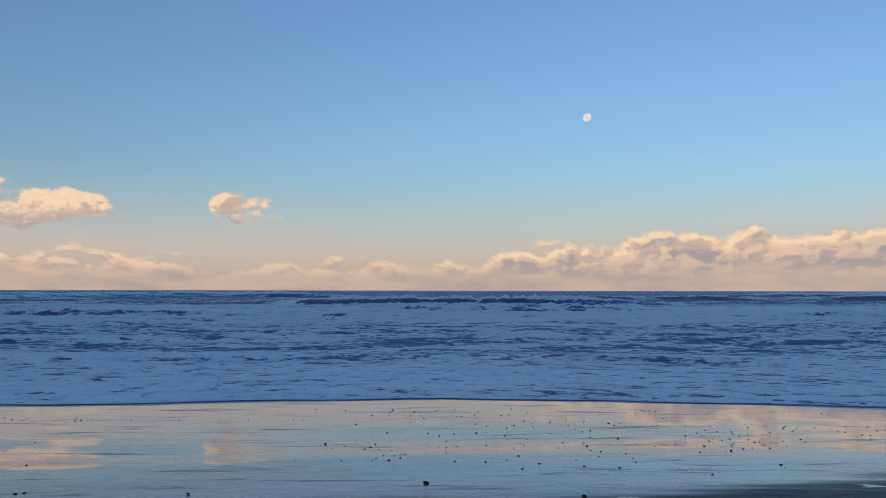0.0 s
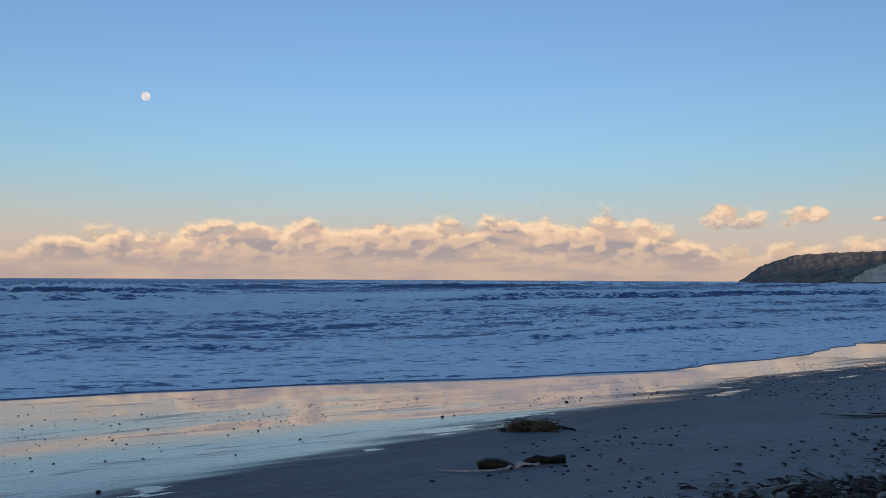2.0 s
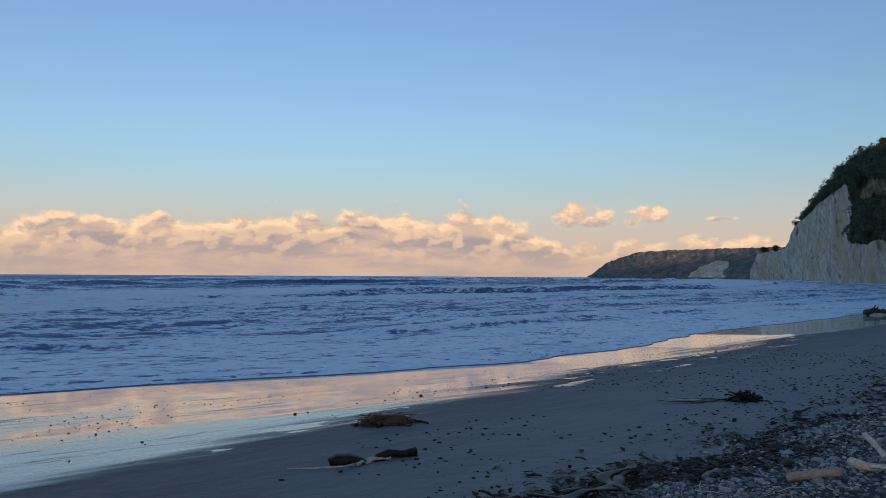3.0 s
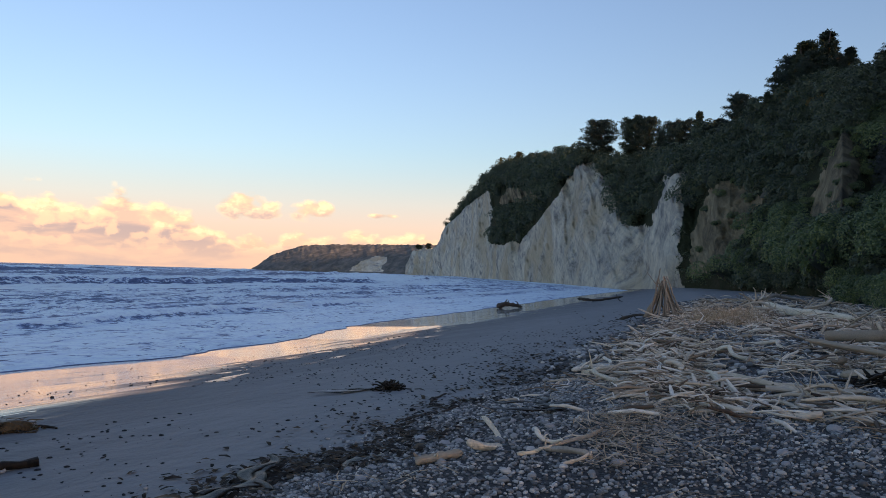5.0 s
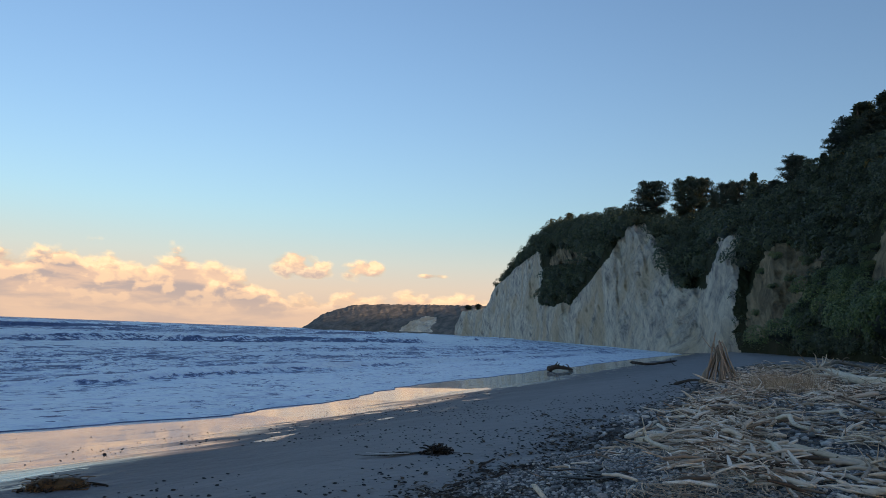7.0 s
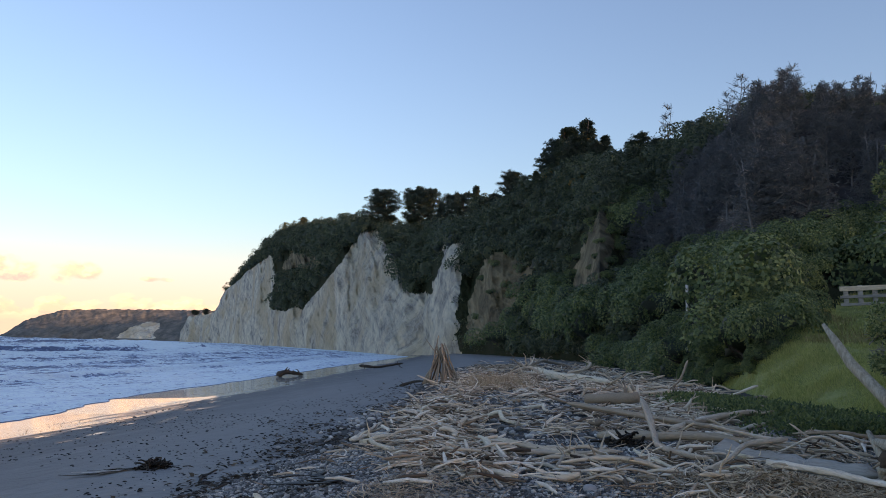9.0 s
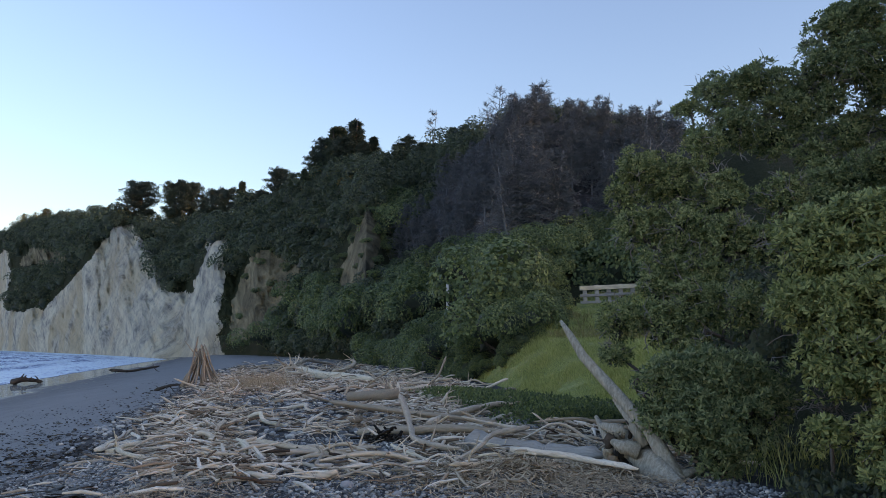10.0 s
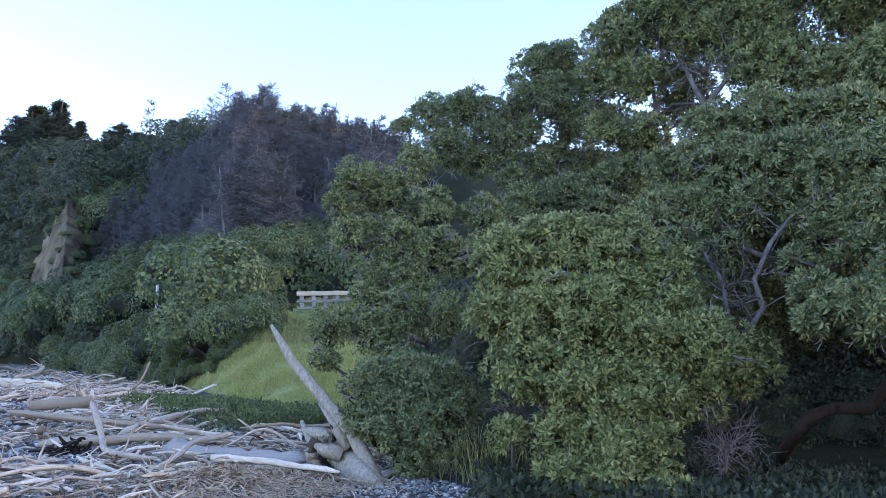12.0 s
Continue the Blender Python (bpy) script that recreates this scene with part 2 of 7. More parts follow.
def hash01(i, j, k, seed=0):
    h = np.sin(i * 127.1 + j * 311.7 + k * 74.7 + seed * 19.19) * 43758.5453
    return h - np.floor(h)


def vnoise(x, y, z=0.0, seed=0):
    """Smooth value noise, 0 to 1, on arrays."""
    x, y, z = np.broadcast_arrays(np.asarray(x, float), np.asarray(y, float), np.asarray(z, float))
    i, j, k = np.floor(x), np.floor(y), np.floor(z)
    u, v, w = (t * t * (3 - 2 * t) for t in (x - i, y - j, z - k))
    total = 0
    for a, fa in ((0, 1 - u), (1, u)):
        for b, fb in ((0, 1 - v), (1, v)):
            for c, fc in ((0, 1 - w), (1, w)):
                total = total + fa * fb * fc * hash01(i + a, j + b, k + c, seed)
    return total


def fbm(x, y, z=0.0, octaves=5, gain=0.5, seed=0):
    total, amp, norm = 0, 1.0, 0.0
    for o in range(octaves):
        total, norm = total + amp * vnoise(x * 2**o, y * 2**o, z * 2**o, seed + o), norm + amp
        amp *= gain
    return total / norm


def step01(x, a, b):
    t = np.clip((x - a) / (b - a), 0, 1)
    return t * t * (3 - 2 * t)


# ---- plan of the beach: y of each line, by x ----
X_WATER, Y_WATER = [-3000, -11, 0, 8, 14, 20, 28, 36, 57, 100, 150, 192, 240, 300, 450, 900, 3000], [12, 19.8, 21.4, 20.6, 19, 18.2, 19.5, 22, 24.8, 31, 38, 43, 62, 95, 175, 460, 1800]
X_STONE, Y_STONE = [-3000, 0, 6, 15, 20, 28, 40, 84, 130, 192, 3000], [3.2, 4.2, 4.7, 4.9, 5.8, 6.6, 8.2, 13.5, 22, 36, 1700]
X_BUSH, Y_BUSH = [-3000, 0, 9, 17, 24, 33, 57, 90, 129, 160, 192, 3000], [-9, -8, -5.4, -5.2, -5.6, -5, -2.8, 1.5, 7, 18, 34, 1690]
X_WET, Y_WET = [-3000, -10, 0, 3.6, 9.5, 15.8, 23.5, 32, 60, 100, 192, 3000], [6, 7.6, 8.4, 9.8, 12.0, 13.6, 14.6, 16.4, 19.6, 26, 40, 1790]   # inland limit of the wet sheet
EYE = Vector((0.4, -0.35, 2.9))


def ground_z(x, y):
    """Height of sand, stones and the flat behind them."""
    x, y = np.asarray(x, float), np.asarray(y, float)
    water, stone = np.interp(x, X_WATER, Y_WATER), np.interp(x, X_STONE, Y_STONE)
    t = np.clip((water - y) / np.maximum(water - stone, 1), -40, 1)
    z = np.where(t > 0, 0.05 + 0.75 * t, 0.05 + 0.6 * t)
    z = np.maximum(z, -5)
    z = z + 0.55 * step01(stone - y, -0.5, 3.2) + 0.10 * step01(stone - y, 3, 12)
    z = z + 0.10 * (fbm(x * 0.35, y * 0.5, 0, 3, seed=3) - 0.5) * step01(stone - y, -1, 3)
    z = z + 0.06 * (fbm(x * 0.12, y * 0.5, 0, 3, seed=5) - 0.5) * step01(t, 0.15, 0.5)
    return z


def spread(*parts):
    return np.unique(np.concatenate([np.linspace(a, b, n, endpoint=False) for a, b, n in parts] + [np.array([parts[-1][1]])]))


def build_ground():
    xs = spread((-4500, -400, 12), (-400, -40, 30), (-40, 0, 50), (0, 45, 110), (45, 130, 70), (130, 260, 40), (260, 900, 30), (900, 4500, 14))
    ys = spread((-400, -60, 14), (-60, -12, 24), (-12, 27, 130), (27, 60, 24), (60, 200, 20), (200, 900, 16), (900, 4600, 12))
    X, Y = np.meshgrid(xs, ys)
    Z = ground_z(X, Y)
    uv = np.stack([np.interp(X, X_WATER, Y_WATER) - Y, Y - np.interp(X, X_WET, Y_WET)], -1).reshape(-1, 2)
    P = np.stack([X, Y, Z], -1).reshape(-1, 3)
    faces = grid_faces(*X.shape)
    mx, my, _ = P[faces].mean(1).T
    stony = (mx > 2) & (mx < 75) & (my < np.interp(mx, X_STONE, Y_STONE) - 0.2 + (fbm(mx * 0.9, my * 0.9, 0, 3, seed=3) - 0.5) * 1.2) & (my > np.interp(mx, X_BUSH, Y_BUSH) - 3.0)
    ob = new("ground", np_mesh("ground", P, faces, [SAND, GRIT], uv=uv, index=stony.astype(int)))
    tagged(ob, "dark grey sand beach, mirror-wet along the water", "beach", kind="structure")


build_ground()


# ---- the sea ----
def sea_z(x, w):
    """Height of the surf w metres out from the water's edge."""
    z = 0.10 + 0.05 * step01(w, 0, 0.4)
    for at, height, wide, seed in ((11, 0.36, 1.5, 1), (24, 0.22, 2.2, 2), (40, 0.35, 3.0, 3), (64, 1.0, 3.6, 4), (95, 0.9, 5.0, 5), (140, 1.5, 7.0, 6), (205, 1.9, 9.0, 7), (300, 2.1, 12.0, 8)):
        centre = at + (fbm(x * 0.018, seed * 7.3, 0, 3, seed=seed) - 0.5) * at * 0.45
        crest = step01(fbm(x * (0.03 if seed < 4 else 0.013), seed * 3.1, 0, 3, seed=seed + 20), 0.30 if seed > 1 else 0.2, 0.62)
        d = (w - centre) / wide
        z = z + height * crest * np.where(d < 0, np.exp(-d * d * 5), np.exp(-d * d * 0.5))
        churn = fbm(x * 2.6 / math.sqrt(wide), w * 3.0 / math.sqrt(wide), 0, 3, gain=0.6, seed=seed + 40) - 0.5
        z = z + churn * 0.75 * height * crest * np.exp(-(d - 0.3) ** 2 * 1.2)
    z = z + (fbm(x * 0.45, w * 0.7, 0, 4, gain=0.62, seed=31) - 0.5) * (0.06 + 0.42 * step01(w, 6, 30)) * step01(w, 0.3, 3)
    z = z + (fbm(x * 0.03, w * 0.11, 0, 3, seed=37) - 0.5) * 1.0 * step01(w, 30, 120)
    return z


def build_sea():
    xs = spread((-4500, -600, 20), (-600, -80, 40), (-80, -14, 80), (-14, 45, 240), (45, 200, 130), (200, 700, 70), (700, 4500, 24))
    ws = np.concatenate([[0, 0.025, 0.06, 0.11], np.linspace(0.2, 18, 85, endpoint=False), 18 * (400 / 18) ** np.linspace(0, 1, 190, endpoint=False), 400 * (4700 / 400) ** np.linspace(0, 1, 26)])
    X, W = np.meshgrid(xs, ws)
    edge = np.interp(X, X_WATER, Y_WATER) + (fbm(X * 0.35, 0.0, 0, 4, seed=11) - 0.5) * 1.1
    Y = edge + W
    Z = sea_z(X, W)
    Z = ground_z(X, Y) + (Z - ground_z(X, Y)) * (0.2 + 0.8 * step01(W, 0, 1.5))
    Z = np.where(W <= 0, ground_z(X, Y) - 0.006, np.maximum(Z, ground_z(X, Y) + 0.014) + 0.006 * np.exp(-((W - 0.05) / 0.08) ** 2))
    ob = new("water", np_mesh("water", np.stack([X, Y, Z], -1).reshape(-1, 3), grid_faces(*X.shape), SEA, uv=np.stack([X, W], -1).reshape(-1, 2)))
    tagged(ob, "blue sea with low foaming breakers rolling in", "sea", kind="structure")


build_sea()


# ---- hills and cliffs: by azimuth from the beach, distance of the foot, the cliff edge and the ridge ----
HILL = np.array([  # azimuth, foot, edge, edge elevation, ridge, ridge elevation
    (61.6, 1010, 1014, 0.3, 1020, 0.4), (62.1, 970, 978, 1.2, 990, 1.5), (63.8, 840, 850, 1.5, 865, 1.9), (64.3, 800, 815, 3.0, 830, 3.3), (65.8, 650, 672, 4.8, 690, 5.1), (67.6, 500, 522, 6.2, 545, 7.2),
    (69.0, 430, 452, 6.3, 490, 8.1), (71.0, 350, 378, 6.8, 420, 8.1), (73.8, 265, 292, 7.7, 312, 8.3), (75.2, 232, 262, 6.6, 305, 8.2),
    (76.6, 208, 225, 4.0, 300, 8.2), (78.2, 198, 210, 3.4, 290, 8.1), (79.4, 180, 200, 5.2, 270, 8.2), (80.4, 170, 190, 7.0, 240, 8.4),
    (81.6, 162, 178, 6.4, 225, 8.8), (83.0, 148, 160, 5.4, 205, 9.4), (85.0, 130, 145, 6.0, 182, 10.4), (87.0, 112, 128, 7.0, 165, 11.6),
    (90.0, 88, 108, 6.8, 150, 12.4), (92.5, 70, 95, 5.4, 135, 12.8), (95.6, 50, 78, 4.4, 125, 13.8), (98.0, 38, 62, 4.6, 115, 14.6),
    (101.0, 29, 54, 5.6, 108, 15.3), (104.0, 25, 50, 5.2, 100, 15.8), (108.0, 22, 48, 4.4, 98, 15.2), (113.0, 14, 44, 5.0, 95, 14.2),
    (118.0, 9.2, 40, 6.0, 92, 14.0), (127.0, 8.6, 40, 6.0, 92, 14.0), (150.0, 8.0, 40, 6.0, 95, 12.0), (180.0, 14, 50, 3.0, 150, 4.8), (230.0, 22, 60, 1.5, 200, 2.4), (280.0, 40, 90, 1.5, 220, 2.5)])


def hill_point(az, v):
    """Place on the hill at azimuth az (degrees) and v: 0 the foot, 1 the cliff edge, 2 the ridge, 3 behind it."""
    foot, edge, edge_el, ridge, ridge_el = (np.interp(az, HILL[:, 0], c) for c in HILL[:, 1:].T)
    foot_z = ground_z(EYE.x + foot * np.sin(np.radians(az)), EYE.y + foot * np.cos(np.radians(az))) - 0.4
    edge_z, ridge_z = EYE.z + edge * np.tan(np.radians(edge_el)), EYE.z + ridge * np.tan(np.radians(ridge_el))
    d = np.where(v < 1, foot + (edge - foot) * v, np.where(v < 2, edge + (ridge - edge) * (v - 1), ridge + (v - 2) * ridge * 0.8))
    z = np.where(v < 1, foot_z + (edge_z - foot_z) * v, np.where(v < 2, edge_z + (ridge_z - edge_z) * (1 - np.clip(2 - v, 0, 1) ** 1.35), ridge_z - (v - 2) ** 2 * ridge_z * 0.5))
    along = np.interp(az, HILL[:, 0], np.cumsum(np.r_[0, np.hypot(np.diff(HILL[:, 1]), np.diff(HILL[:, 0]) * HILL[1:, 1] * 0.0175)]))
    soft = step01(v, 0.0, 0.25) * np.clip(foot / 160, 0.12, 1.4)
    push = (fbm(along * 0.022 + z * 0.012, z * 0.03, 0, 4, seed=51) - 0.5) * 30 + (np.abs(fbm(along * 0.022 + z * 0.045, z * 0.03 - along * 0.008, 0, 5, gain=0.6, seed=57) - 0.5) - 0.12) * 16 + (fbm(along * 0.09 + z * 0.12, z * 0.14 - along * 0.03, 0, 5, gain=0.65, seed=58) - 0.5) * 6
    spurs = np.interp(az, [80, 81.6, 83.0, 85.6, 88.0, 90.6, 93.0, 97.0, 102.0, 106.0], [0, 9, -5, 9, 10, -9, 7, 5, -6, 0]) * step01(v, 0.1, 0.8) * (1 - step01(v, 1.5, 2.0))
    d = d + spurs
    d = d + push * soft * np.where(v < 2, 1, 0.4)
    z = z + (fbm(along * 0.08, v * 3, 0, 4, seed=61) - 0.5) * 6 * soft * step01(v, 0.5, 1.2)
    a = np.radians(az)
    return EYE.x + d * np.sin(a), EYE.y + d * np.cos(a), z


def hill_z(az, d):
    """Height of the hill at a distance along an azimuth."""
    v = np.linspace(0, 2, 200)
    x, y, z = hill_point(np.full(200, float(az)), v)
    return float(np.interp(d, np.hypot(x - EYE.x, y - EYE.y), z))


def inside(px, py, polygon):
    """Whether points lie in a polygon."""
    hit = np.zeros(np.shape(px), bool)
    for (x0, y0), (x1, y1) in zip(polygon, polygon[1:] + polygon[:1]):
        cross = (y0 > py) != (y1 > py)
        hit ^= cross & (px < (x1 - x0) * (py - y0) / (y1 - y0 + 1e-12) + x0)
    return hit


BARE = [  # azimuth and elevation, seen from the beach, of the bare faces: three pale ones, then brown banks
    [(60, -2), (60, 3), (64.3, 3.2), (65.8, 4.8), (67.5, 6.1), (67.6, 2.3), (69.6, 2.2), (71.2, 4.2), (73.6, 7.9), (74.8, 8.1), (75.6, 6.9), (76.4, 5.4), (76.8, 4.0), (76.4, 1.8), (77.2, -2)],
    [(76.3, 4.2), (77.4, 4.0), (78.8, 3.4), (79.2, 1.6), (80.8, 0.8), (81.0, -2), (75, -2), (76, 2)],
    [(76.8, -2), (78.2, 2.4), (79.2, 5.4), (79.7, 7.3), (80.8, 7.3), (80.9, 5.5), (80.6, 3.0), (80.6, -1)],
    [(68.3, 5.2), (68.5, 6.2), (70.7, 6.3), (70.9, 5.3), (69.6, 5.0)],
    [(81.2, 0.2), (81.6, 3.6), (82.3, 6.0), (83.2, 6.7), (84.6, 6.5), (85.9, 5.5), (85.0, 3.7), (84.4, 2.4), (84.2, 0.8)],
    [(88.7, 4.2), (89.1, 6.6), (90.0, 8.7), (91.2, 10.4), (92.6, 11.3), (92.3, 9.6), (91.4, 8.6), (91.9, 7.4), (91.2, 5.8), (90.8, 4.7)],
    [(85.6, 2.8), (85.9, 4.0), (87.2, 3.6), (86.6, 2.4)]]


def bare_at(x, y, z, first=0):
    az = np.degrees(np.arctan2(x - EYE.x, y - EYE.y)) % 360
    el = np.degrees(np.arctan2(z - EYE.z, np.hypot(x - EYE.x, y - EYE.y)))
    wave = (fbm(az * 1.3, el * 1.3, 0, 4, seed=71) - 0.5) * 1.0
    hit = np.zeros(np.shape(x), bool)
    for polygon in BARE[first:]:
        hit |= inside(az + wave, el + wave * 0.7, polygon)
    return hit


GREY_ZONE = [(92.2, 5.8), (95, 6.3), (98.2, 7.0), (103.7, 7.8), (107.5, 8.8), (113, 9.0), (113, 14.2), (108, 15.2), (103.5, 15.9), (99.5, 15.4), (97.0, 13.0), (95.2, 10.4), (93.4, 8.0)]
GRASS_ZONE = [(97.4, -3.6), (99.0, -2.0), (101.0, -0.6), (103.0, 0.9), (104.6, 2.0), (106.0, 3.4), (110.5, 4.2), (112.0, 3.0), (112.0, -3.0), (107, -5.4)]


def seen_from_beach(x, y, z):
    return np.degrees(np.arctan2(x - EYE.x, y - EYE.y)) % 360, np.degrees(np.arctan2(z - EYE.z, np.hypot(x - EYE.x, y - EYE.y)))


def turf_material():
    """Matted green turf between the long blades."""
    n = Nodes("matted_turf", 0.9, 0.1)
    a = n.noise(n.coords("Object"), 0.9, 5, 0.6)
    b = n.noise(n.coords("Object"), 9.0, 4, 0.7)
    c = n.ramp(a, [(0.35, (0.20, 0.25, 0.085)), (0.5, (0.31, 0.35, 0.13)), (0.65, (0.42, 0.42, 0.19))])
    n.colour(n.mix(n.math("MULTIPLY", n.span(b, 0.45, 0.7), 0.4), c, (0.16, 0.19, 0.07)))
    n.bump(b, 0.8, 0.15)
    return n.mat


def build_hill():
    azs = spread((61.6, 66, 60), (66, 76, 140), (76, 94, 330), (94, 115, 90), (115, 150, 60), (150, 280, 60))
    vs = spread((0, 1, 84), (1, 2, 46), (2, 3, 6))
    A, V = np.meshgrid(azs, vs)
    X, Y, Z = hill_point(A, V)
    faces = grid_faces(*A.shape)[:, ::-1]
    P = np.stack([X, Y, Z], -1).reshape(-1, 3)
    mid = P[faces].mean(1)
    index = np.where(bare_at(*mid.T, 3), 3, np.where(bare_at(*mid.T), 1, np.where(inside(*seen_from_beach(*mid.T), GREY_ZONE), 2, np.where(inside(*seen_from_beach(*mid.T), GRASS_ZONE), 4, 0))))
    ob = new("hillside", np_mesh("hillside", P, faces, [SOIL, ROCK, DEAD_GROUND, EARTH, turf_material()], index=index))
    tagged(ob, "bush-covered coastal hill with bare pale mudstone cliffs", "cliff", kind="structure")


build_hill()


def build_back_range():
    """Unseen higher land added inland, to keep the low sun off the beach."""
    xs, vs = np.linspace(-4800, 4800, 120), np.linspace(0, 1, 10)
    X, V = np.meshgrid(xs, vs)
    height = 275 + 12 * (fbm(xs * 0.003, 0.5, 0, 4, seed=91) - 0.5)
    Y, Z = -1900 - 700 * V, -2 + V ** 0.8 * height[None] + (fbm(X * 0.004, V * 4, 0, 4, seed=93) - 0.5) * 16
    P = np.stack([X, Y, Z], -1).reshape(-1, 3)
    tagged(new("backdrop_range", np_mesh("range", P, grid_faces(*X.shape), SOIL)), "unseen range added inland to block the low sun", "hills", kind="structure")


build_back_range()


# ---- clouds and moon, far out over the sea ----
def cloud_material():
    """Low cumulus in evening light, thinning upwards into clear air. UV: azimuth and elevation in degrees."""
    n = Nodes("evening_cumulus")
    uv = n.coords("UV")
    split = n.add("ShaderNodeSeparateXYZ")
    n.join(uv, split.inputs[0])
    az, el = split.outputs[0], split.outputs[1]
    tops = [(-45, 2.4), (-29, 2.2), (-22, 2.5), (-15, 1.7), (-5, 2.0), (2, 1.9), (5, 3.3), (10, 3.1), (16, 3.9), (21, 4.2), (25, 3.9), (28, 4.6), (33, 4.0), (36, 5.0), (39, 4.0), (42.3, 4.7), (46, 3.9), (48, 2.4), (56, 2.2), (60, 2.8), (70, 2.4)]
    top = n.ramp(n.span_line(az, -50, 75), [((a + 50) / 125, (h / 8,) * 3) for a, h in tops])
    wisp = n.add("ShaderNodeTexNoise")
    n.join(n.coords("UV", (1.1, 1.5, 1)), wisp.inputs["Vector"])
    wisp.inputs["Scale"].default_value, wisp.inputs["Detail"].default_value = 1.0, 4.0

    def billows(shift):
        """Heaped rounded heads, each a cell; shift moves the sample in degrees."""
        at = n.add("ShaderNodeVectorMath", operation="MULTIPLY_ADD")
        n.join(wisp.outputs[1], at.inputs[0])
        at.inputs[1].default_value = (0.9, 0.7, 0)
        at.inputs[2].default_value = (shift[0] - 0.45, shift[1] - 0.35, 0)
        moved = n.add("ShaderNodeVectorMath", operation="ADD")
        n.join(uv, moved.inputs[0])
        n.join(at.outputs[0], moved.inputs[1])
        cells = n.add("ShaderNodeTexVoronoi", feature="SMOOTH_F1", voronoi_dimensions="2D")
        squash = n.add("ShaderNodeVectorMath", operation="MULTIPLY")
        n.join(moved.outputs[0], squash.inputs[0])
        squash.inputs[1].default_value = (0.42, 0.68, 1)
        n.join(squash.outputs[0], cells.inputs["Vector"])
        cells.inputs["Scale"].default_value, cells.inputs["Smoothness"].default_value = 1.0, 0.35
        cells.inputs["Detail"].default_value, cells.inputs["Roughness"].default_value = 1.5, 0.4
        return n.math("SUBTRACT", 1.0, cells.outputs["Distance"])

    heads, heads_above = billows((0, 0)), billows((-0.25, 0.35))
    puff = n.noise(n.coords("UV", (0.42, 0.62, 1)), 1.0, 7, 0.52, 0.25)
    curl = n.noise(n.coords("UV", (1.9, 2.8, 1)), 1.0, 5, 0.6, 0.4)
    belly = n.noise(n.coords("UV", (0.16, 0.75, 1)), 1.0, 5, 0.55, 0.4)
    lift = n.math("ADD", n.math("ADD", n.math("MULTIPLY", n.math("SUBTRACT", puff, 0.5), 2.4), n.math("MULTIPLY", n.math("SUBTRACT", heads, 0.40), 1.3)), n.math("MULTIPLY", n.math("SUBTRACT", curl, 0.47), 0.5))
    bank = n.math("ADD", n.math("SUBTRACT", n.math("MULTIPLY", top, 8.0), el), lift)
    body = n.span(bank, -0.15, 0.55)
    low = None
    for a, e, w, h in ((-26.4, 5.2, 5.0, 1.9), (-14.4, 5.6, 2.9, 1.25), (50.6, 4.25, 2.6, 1.15), (54.9, 4.1, 2.0, 0.85), (60.0, 3.95, 1.3, 0.25)):
        dx = n.math("DIVIDE", n.math("SUBTRACT", az, a), w)
        dy = n.math("DIVIDE", n.math("SUBTRACT", el, e), h)
        round_ = n.math("SUBTRACT", 1.0, n.math("ADD", n.math("MULTIPLY", dx, dx), n.math("MULTIPLY", dy, dy)))
        one = n.span(n.math("ADD", round_, n.math("MULTIPLY", lift, 0.9)), 0.15, 0.75)
        body = n.math("MAXIMUM", body, one)
        under = n.math("MULTIPLY", one, n.span(n.math("ADD", dy, n.math("MULTIPLY", n.math("SUBTRACT", curl, 0.5), 1.2)), -0.75, 0.25, 1.0, 0.0))
        low = under if low is None else n.math("MAXIMUM", low, under)
    # light from behind the beach, a little from above: relief by the noise a short way up and to the side
    shifted = n.add("ShaderNodeVectorMath", operation="ADD")
    n.join(uv, shifted.inputs[0])
    shifted.inputs[1].default_value = (-0.3, 0.5, 0)
    scaled = n.add("ShaderNodeVectorMath", operation="MULTIPLY")
    n.join(shifted.outputs[0], scaled.inputs[0])
    scaled.inputs[1].default_value = (0.42, 0.62, 1)
    above = n.noise(scaled.outputs[0], 1.0, 7, 0.52, 0.25)
    lit = n.span(n.math("ADD", n.math("SUBTRACT", puff, above), n.math("MULTIPLY", n.math("SUBTRACT", heads, heads_above), 0.34)), -0.13, 0.12)
    crest = n.span(bank, 0.2, 1.7, 1.0, 0.0)
    shine = n.span(n.math("ADD", n.math("MULTIPLY", lit, 0.62), n.math("MULTIPLY", crest, 0.5)), 0.22, 0.92)
    dull = n.mix(n.span(belly, 0.42, 0.62), (0.40, 0.395, 0.44), (0.66, 0.55, 0.48))
    warm = n.mix(shine, dull, (0.98, 0.77, 0.54))
    warm = n.mix(n.span(n.math("ADD", shine, n.math("MULTIPLY", curl, 0.6)), 1.12, 1.45), warm, (1.06, 0.90, 0.65))
    warm = n.mix(n.math("MULTIPLY", low, 0.85), warm, (0.42, 0.42, 0.47))
    haze = n.mix(n.span(belly, 0.36, 0.64), (0.52, 0.475, 0.455), (0.66, 0.56, 0.475))
    colour = n.mix(n.span(el, 0.5, 2.7, 0.92, 0.0), warm, haze)
    air = n.ramp(n.span_line(el, 0.0, 8.0), [(0.0, (0.60, 0.525, 0.48)), (0.35, (0.65, 0.63, 0.60)), (0.6, (0.56, 0.66, 0.75)), (0.9, (0.44, 0.62, 0.84))])
    colour = n.mix(body, air, colour)
    glow = n.add("ShaderNodeEmission")
    n.join(colour, glow.inputs[0])
    glow.inputs[1].default_value = CLOUD_GLOW
    clear = n.add("ShaderNodeBsdfTransparent")
    both = n.add("ShaderNodeMixShader")
